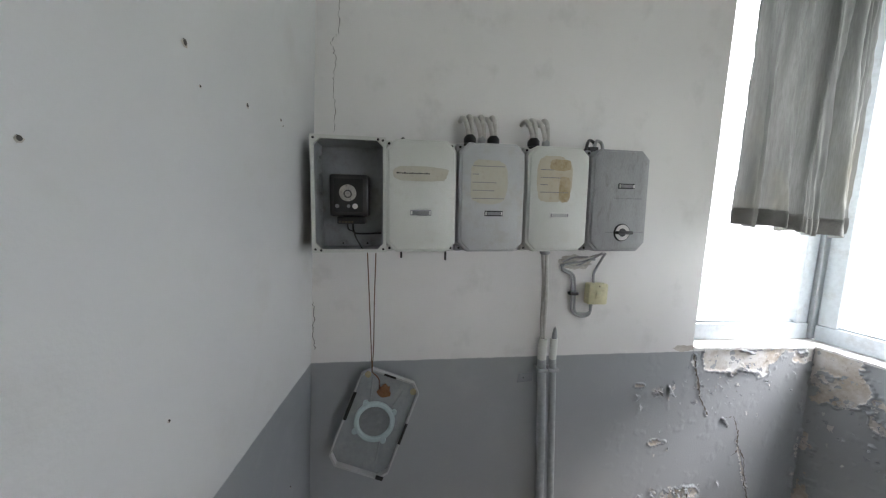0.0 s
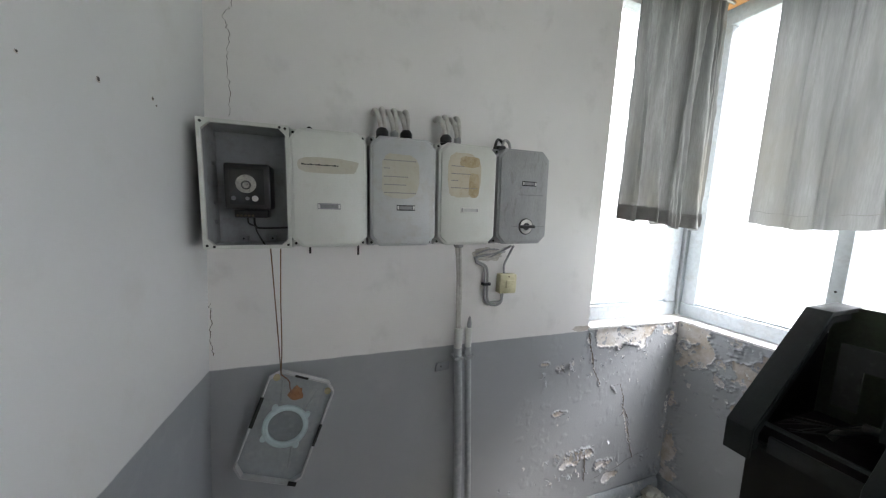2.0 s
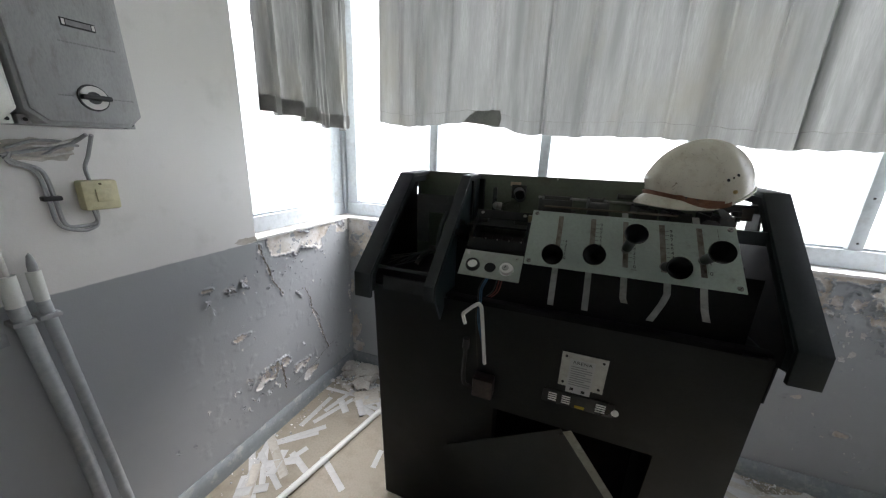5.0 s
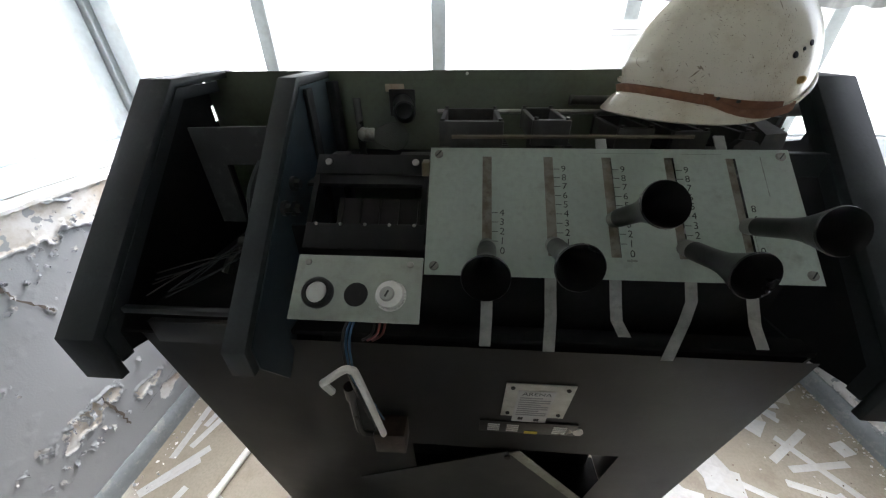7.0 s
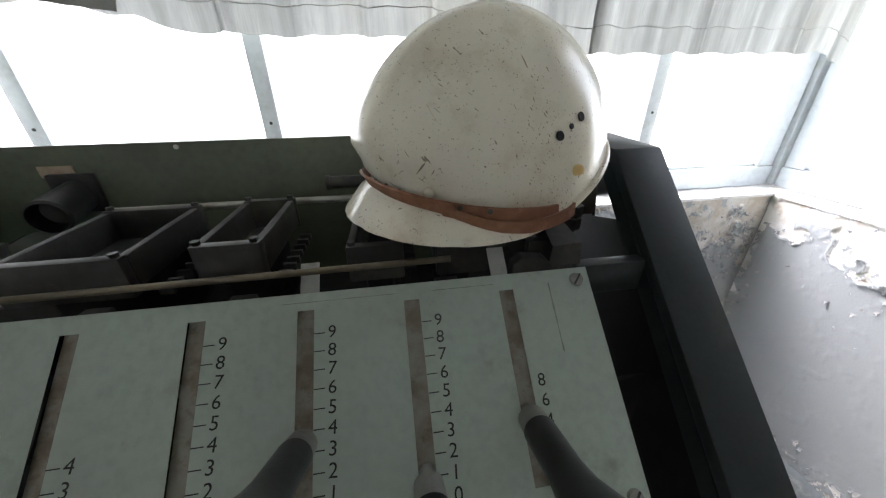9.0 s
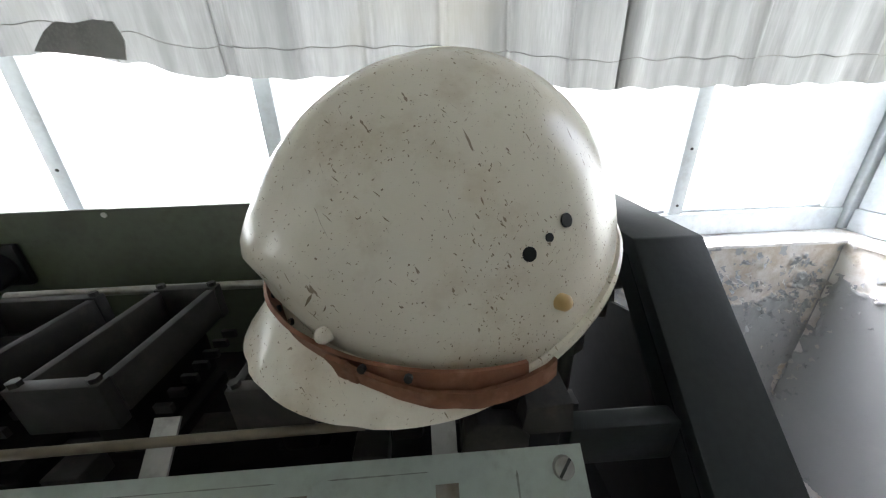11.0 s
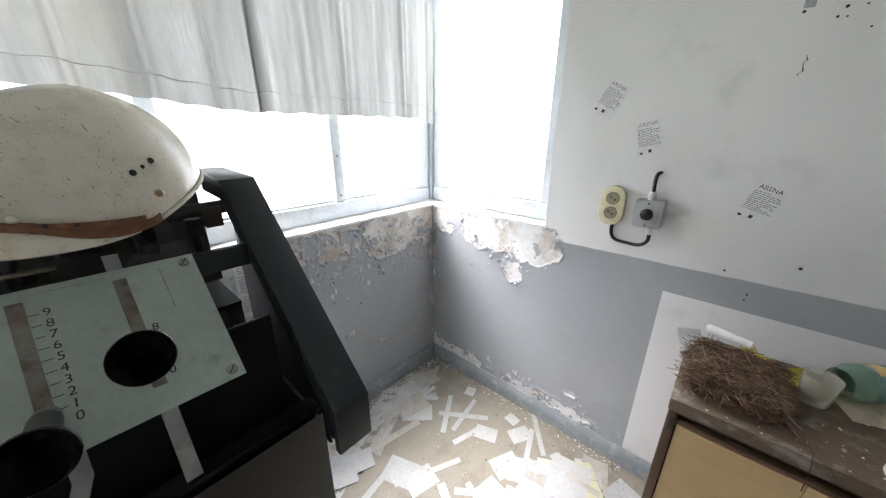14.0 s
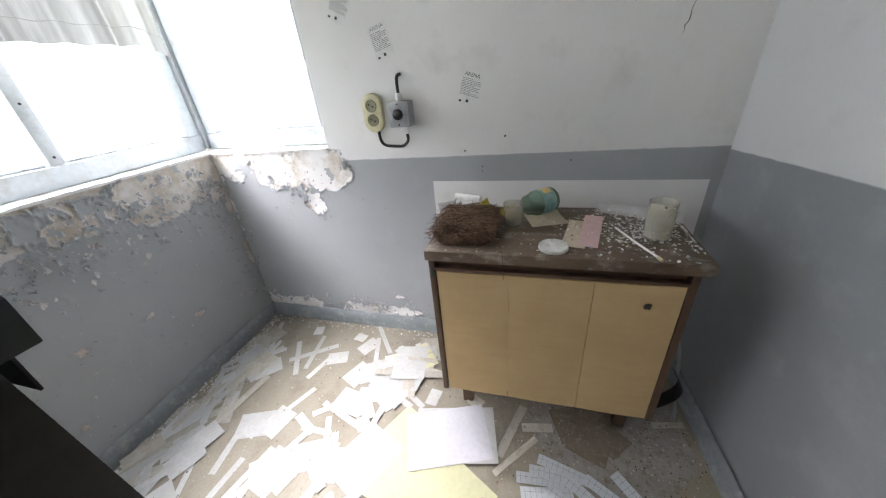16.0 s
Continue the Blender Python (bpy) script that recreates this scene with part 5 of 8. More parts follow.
for cx in (0.068, 0.142):
    lug = put("mounting_lug", B(cx - 0.010, cx + 0.010, 0.009, 0.025, 0.009, 0.030, 0.002), "case_in", open_box, m)
    put("lug_hole", cyl(bm_new(), (cx, 0.017, 0.030), (cx, 0.017, 0.031), 0.003, n=8), "ink", lug, m)
for k in range(5):
    put("side_boss", cyl(bm_new(), (0.0065, 0.065 + 0.052 * k, 0.05), (0.013, 0.065 + 0.052 * k, 0.05), 0.005, n=10), "case_in", open_box, m)
meter = thing("electricity_meter", "old black electricity meter with a dusty glass front", "meter", m @ Vector((0.1, 0.10, 0.008)))
put("housing", B(0.040, 0.150, 0.100, 0.222, 0.009, 0.096, 0.008), "black", meter, m)
gw, gnn, gll, gbb = material("smoky_glass", 0.15)
gbb.inputs["Base Color"].default_value = (0.02, 0.021, 0.022, 1)
face = put("face", B(0.054, 0.134, 0.114, 0.208, 0.0962, 0.0985, 0.001), gw, meter, m, "smoky glass face")
put("dial", lathe(bm_new(), [(0.0, 0.001), (0.022, 0.001), (0.024, 0.0)], Matrix.Translation((0.092, 0.168, 0.0986)), 36), surface("dial_print", (0.48, 0.47, 0.43), (0.38, 0.37, 0.33), (0.10, 0.095, 0.085), 0.85, 0.6, big=60), face, m, "pale worn dial")
put("dial_arc", lathe(bm_new(), [(0.008, 0.001), (0.010, 0.0014), (0.012, 0.001)], Matrix.Translation((0.092, 0.165, 0.0992)), 24), "ink", face, m)
put("hub", lathe(bm_new(), [(0.0, 0.002), (0.004, 0.0015), (0.005, 0.0)], Matrix.Translation((0.092, 0.168, 0.0998)), 14), "steel", face, m)
for dx, r in ((-0.030, 0.005), (0.020, 0.007), (0.002, 0.004)):
    put("small_dial", lathe(bm_new(), [(0.0, 0.001), (r, 0.001), (r + 0.001, 0.0)], Matrix.Translation((0.092 + dx, 0.130, 0.0986)), 16), "white_plastic" if dx > 0.01 else "grey_ink", face, m)
tbk = put("terminal_block", B(0.058, 0.138, 0.078, 0.0995, 0.012, 0.080, 0.003), "black", meter, m)
for k in range(5):
    put("terminal", cyl(bm_new(), (0.066 + k * 0.009, 0.084, 0.080), (0.066 + k * 0.009, 0.084, 0.083), 0.003, n=8), "brass", tbk, m)
put("wire", tube(bm_new(), [(0.084, 0.080, 0.05), (0.088, 0.062, 0.06), (0.104, 0.054, 0.065), (0.112, 0.040, 0.09), (0.135, 0.005, 0.12)], 0.0022), "darksteel", meter, m)
put("wire", tube(bm_new(), [(0.100, 0.078, 0.05), (0.104, 0.055, 0.06), (0.118, 0.048, 0.05), (0.185, 0.050, 0.05)], 0.0030), "black", meter, m)

bx2, lid2, m2_ = meter_box(2, 0.200, "case_white", "cream meter enclosure with a faint glue mark")
put("glue_mark", soft_patch(0.098, 0.222, 0.076, 0.020, 2.0), "stain_pale", lid2, m2_, "faint yellowed glue mark")
bm = bm_new()
for k in range(14):
    box(bm, 0.030 + k * 0.0068, 0.0362 + k * 0.0068 - 0.0012 * (k % 3 == 1), 0.2212, 0.2240 + 0.0012 * ((k * 7) % 3 == 0), BD + 0.0009, BD + 0.0012)
put("faded_letters", bm, "ink", lid2, m2_)
slot_label(lid2, m2_, 0.098, 0.114, 0.060, False)
bx3, lid3, m3_ = meter_box(3, 0.407, "case_grey", "pale grey meter enclosure with cable glands on top")
put("glue_mark", soft_patch(0.088, 0.205, 0.056, 0.062, 5.0), "stain_pale", lid3, m3_, "faint yellowed glue mark")
slot_label(lid3, m3_, 0.105, 0.115, 0.055, False)
bx4, lid4, m4_ = meter_box(4, 0.614, "case_white", "cream meter enclosure with a brown glue stain")
put("glue_stain", soft_patch(0.083, 0.218, 0.055, 0.068, 9.0), "stain_warm", lid4, m4_, "faded yellow glue stain")
put("glue_rest", soft_patch(0.118, 0.190, 0.018, 0.036, 15.0, BD + 0.0008, 0.0004), "stain", lid4, m4_, "brown blistered glue rest")
put("glue_rest", soft_patch(0.102, 0.262, 0.034, 0.016, 21.0, BD + 0.0008, 0.0004), "stain", lid4, m4_, "brown glue rest")
slot_label(lid4, m4_, 0.105, 0.113, 0.060, True)
bx5, lid5, m5_ = meter_box(5, 0.821, "case_dark", "weathered grey enclosure with a rotary switch")
slot_label(lid5, m5_, 0.118, 0.206, 0.056, False)
for lid, mm, x0, rows_ in ((lid3, m3_, 0.040, ((0.250, 0.092), (0.227, 0.018), (0.204, 0.072), (0.181, 0.062), (0.158, 0.096))), (lid4, m4_, 0.040, ((0.247, 0.040), (0.224, 0.075), (0.203, 0.022), (0.181, 0.085))), (lid5, m5_, 0.078, ((0.168, 0.092),))):
    bm = bm_new()
    for yy, w in rows_:
        k = 0
        while k * 0.006 < w:
            box(bm, x0 + k * 0.006, x0 + k * 0.006 + 0.0046, yy - 0.0014, yy + 0.0014, BD + 0.0009, BD + 0.0012)
            k += 1
    put("faded_letters", bm, "grey_ink", lid, mm)
kn = put("rotary_switch", lathe(bm_new(), [(0.0, 0.004), (0.020, 0.004), (0.0265, 0.0035), (0.028, 0.0)], Matrix.Translation((0.112, 0.062, BD)), 36), "black", lid5, m5_, "black rotary switch")
put("switch_ring", lathe(bm_new(), [(0.0130, 0.0042), (0.0240, 0.0048), (0.0245, 0.0041)], Matrix.Translation((0.112, 0.062, BD)), 36), "white_plastic", kn, m5_, "white ring")
put("switch_handle", prism(bm_new(), [(-0.024, -0.005), (0.024, -0.005), (0.026, 0.0), (0.024, 0.005), (-0.024, 0.005), (-0.026, 0.0)], 0.0045, 0.020, "Z", 0.001), "black", kn, m5_ @ Matrix.Translation((0.112, 0.062, BD)))
bm = bm_new()
for k in range(5):
    box(bm, 0.055 + k * 0.005, 0.0588 + k * 0.005, 0.0606, 0.0634, BD + 0.0006, BD + 0.001)
    box(bm, 0.148 + k * 0.008, 0.1540 + k * 0.008, 0.0616, 0.0640, BD + 0.0006, BD + 0.001)
put("faded_letters", bm, "grey_ink", lid5, m5_)

# glands and cables that turn into the wall above
for bx, mm, sets in ((bx3, m3_, ((0.052, 0.020, 2), (0.090, 0.013, 2), (0.128, 0.020, 2))), (bx4, m4_, ((0.056, 0.020, 2), (0.098, 0.013, 2)))):
    for gx, r, n in sets:
        black = r > 0.015
        g = put("cable_gland", lathe(bm_new(), [(r * 0.7, 0.0), (r, 0.0), (r, 0.012), (r * 0.85, 0.015), (r * 0.97, 0.018), (r * 0.97, 0.030), (r * 0.62, 0.040), (0, 0.040)], Matrix.Translation((gx, BH - 0.001, 0.055)) @ pose(0, 0, 0, -90, 0, 0), 20), "black" if black else "case_dark", bx, mm, "black cable gland" if black else "")
        for k in range(n):
            dx = (k - (n - 1) / 2) * 0.019
            put("cable", tube(bm_new(), [(gx + dx * 0.4, BH + 0.012, 0.055), (gx + dx * 0.5, BH + 0.040, 0.058), (gx + dx * 0.9 - 0.004, BH + 0.080 + 0.006 * k, 0.050), (gx + dx * 1.1 - 0.008, BH + 0.098 + 0.006 * k, 0.028), (gx + dx * 1.2 - 0.010, BH + 0.094, 0.0)], 0.0074, 10), "cable_white", g, mm, "grey-white cable")
for gx in (0.030, 0.058):
    put("cable_loop", tube(bm_new(), [(gx, BH, 0.06), (gx + 0.004, BH + 0.025, 0.06), (gx + 0.018, BH + 0.044, 0.05), (gx + 0.035, BH + 0.036, 0.05), (gx + 0.040, BH + 0.005, 0.055)], 0.0050, 8), "case_dark" if gx > 0.04 else "black", bx5, m5_, "stiff bent cable")
put("cable_gland", B(0.036, 0.068, BH - 0.001, BH + 0.020, 0.035, 0.075, 0.004), "black", bx5, m5_)
for bx, mm, cx in ((bx2, m2_, 0.050), (open_box, RF, 0.155), (bx4, m4_, 0.145)):
    put("top_flange", prism(bm_new(), [(cx - 0.022, BH - 0.002), (cx + 0.022, BH - 0.002), (cx + 0.018, BH + 0.004), (cx, BH + (0.016 if bx is bx2 else 0.005)), (cx - 0.018, BH + 0.003)], 0.04, 0.085, "Z"), "black", bx, mm)
for bx, mm, cx, ln_ in ((bx2, m2_, 0.045, 0.022), (bx2, m2_, 0.180, 0.030)):
    put("bottom_stud", B(cx - 0.003, cx + 0.003, -ln_, 0.0, 0.09, 0.096, 0.001), "darksteel", bx, mm)
put("bottom_gland", lathe(bm_new(), [(0.0, 0.0), (0.017, 0.0), (0.017, -0.014), (0.013, -0.018), (0.0, -0.018)], Matrix.Translation((0.113, 0.0, 0.055)) @ pose(0, 0, 0, -90, 0, 0), 20), "case_dark", bx4, m4_)

# removed lid that hangs from two strings
LF = frame_of((0.046, 0.213, 0.735), (0.08, 0.935, -0.325), (-0.06, 0.325, 0.94)) @ Matrix.Translation((-0.1, -0.165, 0))
hl = thing("hanging_lid", "removed enclosure lid hanging by strings, its inside showing", "enclosure lid", LF @ Vector((0.1, 0, 0)))
M["lid_in"] = surface("lid_inside", (0.36, 0.385, 0.395), (0.32, 0.34, 0.35), (0.48, 0.48, 0.45), 0.5, 0.55, big=9)
M["aqua"] = surface("pale_aqua_plastic", (0.55, 0.66, 0.66), (0.50, 0.61, 0.61), None, rough=0.4, big=20)
oc = octagon(0.2, 0.33, 0.028)
put("lid_back", prism(bm_new(), oc, 0.0, 0.005, "Z", 0.001), "lid_in", hl, LF)
bm = bm_new()
ic = [(0.005 + x * (0.190 / 0.2), 0.005 + y * (0.320 / 0.33)) for x, y in oc]
for k in range(8):
    a_, b_ = oc[k], oc[(k + 1) % 8]
    c_, d_ = ic[(k + 1) % 8], ic[k]
    prism(bm, [a_, b_, c_, d_], 0.0052, 0.026, "Z")
put("lid_rim", bm, "case_grey", hl, LF, "cream rim, partly chipped", None)
for (x0, x1, y0, y1) in ((-0.001, 0.010, 0.15, 0.245), (0.192, 0.201, 0.13, 0.20), (0.165, 0.19, 0.001, 0.014), (0.07, 0.11, 0.324, 0.331)):
    put("gasket_rest", B(x0, x1, y0, y1, 0.0255, 0.0282, 0.0008), "black", hl, LF, "torn black gasket")
cxw, cyw = 0.098, 0.165
put("window_ring", lathe(bm_new(), [(0.050, 0.0055), (0.066, 0.0055), (0.066, 0.013), (0.062, 0.016), (0.054, 0.016), (0.050, 0.012)], Matrix.Translation((cxw, cyw, 0)), 48), "aqua", hl, LF, "pale aqua ring round the window")
put("window_disc", lathe(bm_new(), [(0.0, 0.0062), (0.0498, 0.0062), (0.0498, 0.0054)], Matrix.Translation((cxw, cyw, 0)), 40), surface("cloudy_disc", (0.27, 0.29, 0.295), (0.23, 0.25, 0.255), (0.4, 0.4, 0.39), 0.4, 0.35, big=20), hl, LF, "cloudy window disc")
for a in (45, 135, 225, 315):
    ex, ey = cxw + 0.069 * math.cos(radians(a)), cyw + 0.069 * math.sin(radians(a))
    put("ring_ear", cyl(bm_new(), (ex, ey, 0.0055), (ex, ey, 0.014), 0.009, n=14), "aqua", hl, LF)
for x0, y0, x1, y1 in ((0.040, 0.30, 0.06, 0.225), (0.150, 0.29, 0.135, 0.225), (0.150, 0.04, 0.138, 0.105)):
    put("rib", tube(bm_new(), [(x0, y0, 0.006), (x1, y1, 0.006)], 0.003, 6, False), "lid_in", hl, LF)
put("rust_patch", prism(bm_new(), [(0.092 + 0.022 * (1 + 0.25 * math.sin(5 * k)) * math.cos(k * 0.45), 0.268 + 0.022 * (1 + 0.2 * math.cos(3 * k)) * math.sin(k * 0.45)) for k in range(14)], 0.0052, 0.0072, "Z"), surface("rust_crust", (0.24, 0.11, 0.05), (0.34, 0.18, 0.09), (0.1, 0.05, 0.03), 0.6, 0.9, big=60, fine=200, bump_s=0.6), hl, LF, "crusty rust patch")
for (cx, cy) in ((0.022, 0.312), (0.178, 0.306)):
    put("corner_boss", cyl(bm_new(), (cx, cy, 0.0265), (cx, cy, 0.032), 0.010, n=12), surface("yellowed_boss", (0.5, 0.45, 0.28), (0.4, 0.34, 0.2), None, rough=0.5), hl, LF)
knot = LF @ Vector((0.030, 0.326, 0.036))
for y, z, bend in ((0.178, 1.300, 0.0), (0.202, 1.300, 0.008)):
    single("string", tube(bm_new(), [(0.128, y, z), (0.128 + (knot.x - 0.128) * 0.4, y + (knot.y - y) * 0.42, 1.300 + (knot.z - 1.300) * 0.4), (0.128 + (knot.x - 0.128) * 0.75, y + (knot.y - y) * 0.77 + bend * 0.3, 1.300 + (knot.z - 1.300) * 0.75), tuple(knot)], 0.0016, 6), surface("brown_twine", (0.2, 0.13, 0.08), (0.14, 0.09, 0.05), None, rough=0.9), "thin brown twine tied to a hanging lid", "string", "twine")
single("string", tube(bm_new(), [tuple(knot), tuple(LF @ Vector((0.058, 0.31, 0.03))), tuple(LF @ Vector((0.068, 0.285, 0.014))), tuple(LF @ Vector((0.076, 0.270, 0.010)))], 0.0016, 6), "leather", "loose twine end looped into the lid", "string", "twine")

# conduits down the wall
for k, (y, x, top) in enumerate(((0.792, 0.026, 1.0), (0.834, 0.026, 1.0))):
    cd = thing("conduit_pipe", "grey painted steel conduit clipped to the wall", "pipe", (x, y + 0.012, 0.0), "conduits on the dado")
    yb = y + (0.062 if k else 0.050)
    mw = surface("conduit_paint_%s" % "ab"[k], (0.42, 0.44, 0.445), (0.36, 0.38, 0.385), (0.6, 0.6, 0.57), 0.5, 0.5, big=7)
    cable_top = 1.285 if k == 0 else 1.055
    bm = tube(bm_new(), [(x, yb, 0.0), (x, y + 0.03, 0.5), (x, y, 0.925)], 0.0155 if k == 0 else 0.0125, 16, True, 4)
    part("pipe", bm, mw, cd)
    part("pipe_end", tube(bm_new(), [(x, y, 0.9255), (x, y - 0.001, top)], 0.0157 if k == 0 else 0.0127, 16, False), "case_white", cd, "white painted upper end")
    if k == 0:
        part("cable", tube(bm_new(), [(x, y, 0.99), (x + 0.004, y - 0.004, 1.08), (x + 0.020, y - 0.014, 1.18), (0.055, y - 0.030, 1.312)], 0.0068, 10), "cable_white", cd)
        part("cable", tube(bm_new(), [(x, y - 0.006, 0.99), (x + 0.002, y - 0.014, 1.09), (x + 0.014, y - 0.024, 1.20), (0.055, y - 0.042, 1.312)], 0.0056, 10), "cable_white", cd)
    else:
        part("cable", lathe(bm_new(), [(0.009, 0.0), (0.009, 0.02), (0.005, 0.042), (0.0, 0.05)], Matrix.Translation((x, y, 0.995)), 12), "case_dark", cd, "cut cable stub")
    part("clip", B(0.0, 0.045, y - 0.018, y + 0.020, 0.880, 0.892, 0.002), "case_dark", cd)
def torn_plaster(cy, cz, ry, rz, seed):
    bm = bm_new()
    n = 40
    mid = bm.verts.new((0.0011, cy, cz))
    out = []
    for k in range(n):
        a = 2 * math.pi * k / n
        w = 1 + 0.45 * noise.noise(Vector((2.2 * math.cos(a), 2.2 * math.sin(a), seed))) + 0.2 * noise.noise(Vector((7 * math.cos(a), 7 * math.sin(a), seed)))
        out.append(bm.verts.new((0.0026, cy + ry * w * math.cos(a), cz + rz * w * math.sin(a))))
    for k in range(n):
        bm.faces.new((mid, out[k], out[(k + 1) % n]))
    bmesh.ops.recalc_face_normals(bm, faces=bm.faces)
    return structure("broken_plaster", bm, "plaster", "bare broken plaster round torn cables")


torn_plaster(0.905, 1.275, 0.062, 0.026, 4.0)
torn_plaster(1.405, 0.945, 0.050, 0.013, 8.0)
bk = single("wall_bracket", prism(bm_new(), [(0.716, 0.826), (0.772, 0.830), (0.772, 0.862), (0.720, 0.860)], 0.0006, 0.004, "X", 0.0006), surface("painted_bracket", (0.3, 0.32, 0.335), (0.26, 0.28, 0.29), None, rough=0.5), "small grey bracket plate beside the conduits", "bracket")
part("bracket_hole", cyl(bm_new(), (0.0038, 0.738, 0.845), (0.0046, 0.738, 0.845), 0.003, n=8), "ink", bk)

# light switch with its bent cables
M["cream"] = surface("yellowed_cream_plastic", (0.66, 0.62, 0.40), (0.60, 0.56, 0.35), (0.4, 0.36, 0.22), 0.4, 0.4, big=30)
sw = thing("light_switch", "yellowed surface-mounted light switch", "switch", (0.0, 0.985, 1.125))
part("switch_box", B(0.001, 0.036, 0.948, 1.022, 1.127, 1.203, 0.006), "cream", sw)
part("rocker", B(0.0362, 0.042, 0.972, 1.006, 1.149, 1.181, 0.002), "cream", sw)
part("screw", cyl(bm_new(), (0.036, 0.985, 1.194), (0.0375, 0.985, 1.194), 0.003, n=10), "brass", sw)
for dx in (0.0, 0.011):
    part("cable", tube(bm_new(), [(0.012, 0.976 - dx * 0.5, 1.128), (0.012, 0.972, 1.094 - dx * 0.6), (0.012, 0.940, 1.087 - dx), (0.012, 0.912 - dx, 1.098), (0.012, 0.906 - dx, 1.162), (0.012, 0.897 - dx, 1.226), (0.012, 0.862 - dx, 1.247), (0.014, 0.845 + dx, 1.258 + dx)], 0.0045, 8), "case_dark", sw, "bent grey cable")
part("cable", tube(bm_new(), [(0.012, 0.976, 1.203), (0.012, 0.974, 1.235), (0.014, 0.985, 1.265), (0.05, 0.985, 1.315)], 0.0045, 8), "case_dark", sw)
part("cable", tube(bm_new(), [(0.012, 0.842, 1.262), (0.012, 0.90, 1.276), (0.014, 0.95, 1.288), (0.05, 0.975, 1.315)], 0.0045, 8), "case_dark", sw)
for k, (y0, z0, y1, z1) in enumerate(((0.842, 1.266, 0.955, 1.272), (0.850, 1.276, 0.940, 1.296), (0.862, 1.282, 0.972, 1.306), (0.905, 1.262, 0.968, 1.288))):
    part("cable", tube(bm_new(), [(0.010, y0, z0), (0.016 + 0.004 * k, (y0 + y1) / 2, (z0 + z1) / 2 + (0.010 if k % 2 else -0.008)), (0.020, y1, z1)], 0.0032, 7), "case_dark" if k % 2 else "cable_white", sw, "torn grey cable end")
part("cable_clip", B(0.0, 0.020, 0.884, 0.918, 1.156, 1.168, 0.003), "black", sw)


# cracks, screw holes and bare patches of the walls
def crack(pts, place, w, name, label, seed):
    rng = random.Random(seed)
    bm = bm_new()
    fine = []
    for a, b in zip(pts, pts[1:]):
        for k in range(8):
            t = k / 8
            fine.append((a[0] + (b[0] - a[0]) * t + rng.uniform(-1, 1) * 0.004, a[1] + (b[1] - a[1]) * t + rng.uniform(-1, 1) * 0.003))
    fine.append(pts[-1])
    rows_ = []
    for i, (u, v) in enumerate(fine):
        ww = w * rng.uniform(0.35, 1.3) * (0.4 if i in (0, len(fine) - 1) else 1)
        rows_.append((bm.verts.new(place(u - ww, v)), bm.verts.new(place(u + ww, v))))
    for p, q in zip(rows_, rows_[1:]):
        bm.faces.new((p[0], p[1], q[1], q[0]))
    bmesh.ops.recalc_face_normals(bm, faces=bm.faces)
    return structure(name, bm, "crackmat", label)


M["crackmat"] = surface("crack_dust", (0.085, 0.07, 0.055), (0.17, 0.145, 0.12), None, rough=0.95, big=40)
WP = lambda u, v: (0.0012, u, v)
crack([(0.066, 2.05), (0.068, 1.95), (0.046, 1.918), (0.060, 1.87), (0.054, 1.797), (0.060, 1.72), (0.057, 1.655)], WP, 0.0009, "crack", "thin crack running down the plaster", 1)
crack([(0.004, 1.12), (0.006, 1.06), (0.004, 1.0), (0.010, 0.96)], WP, 0.0010, "crack", "thin crack in the wall corner", 2)
WPS = lambda u, v: (0.0042, u, v)
crack([(1.450, 0.926), (1.462, 0.87), (1.488, 0.80), (1.505, 0.73), (1.550, 0.66)], WPS, 0.0042, "crack", "open crack through the grey paint", 3)
crack([(1.620, 0.640), (1.680, 0.645), (1.712, 0.58), (1.720, 0.52), (1.765, 0.45), (1.785, 0.33), (1.832, 0.22)], WPS, 0.0034, "crack", "open crack through the grey paint", 4)
crack([(1.735, 0.50), (1.70, 0.47)], WPS, 0.003, "crack", "side crack in the grey paint", 5)
crack([(1.50, 0.34), (1.51, 0.25), (1.515, 0.17)], WPS, 0.004, "crack", "short crack above the baseboard", 6)
crack([(1.56, 0.17), (1.70, 0.19), (1.83, 0.235), (1.95, 0.25)], WPS, 0.004, "crack", "crack along the wall foot", 7)
EPS_ = lambda u, v: (L - 0.0012, u, v)
for k, pts in enumerate((((0.815, 1.485), (0.822, 1.44)), ((0.62, 1.555), (0.55, 1.56)), ((0.52, 1.55), (0.50, 1.53), (0.495, 1.49)), ((0.485, 1.43), (0.46, 1.42), (0.43, 1.43)), ((0.455, 1.41), (0.445, 1.37)), ((0.31, 1.53), (0.325, 1.44)), ((0.33, 1.36), (0.335, 1.31)), ((0.84, 1.60), (0.76, 1.605)), ((0.219, 1.445), (0.186, 1.311), (0.206, 1.217)))):
    crack(list(pts), EPS_, 0.0013, "scratch", "dark scratch on the white wall", 20 + k)
pl = single("wall_plate", B(L - 0.004, L, 0.832, 0.852, 1.585, 1.62, 0.0008), "case_dark", "small grey metal plate on the wall", "plate")
M["plug"] = surface("screw_hole_dark", (0.06, 0.055, 0.05), (0.04, 0.035, 0.03), None, rough=0.9)
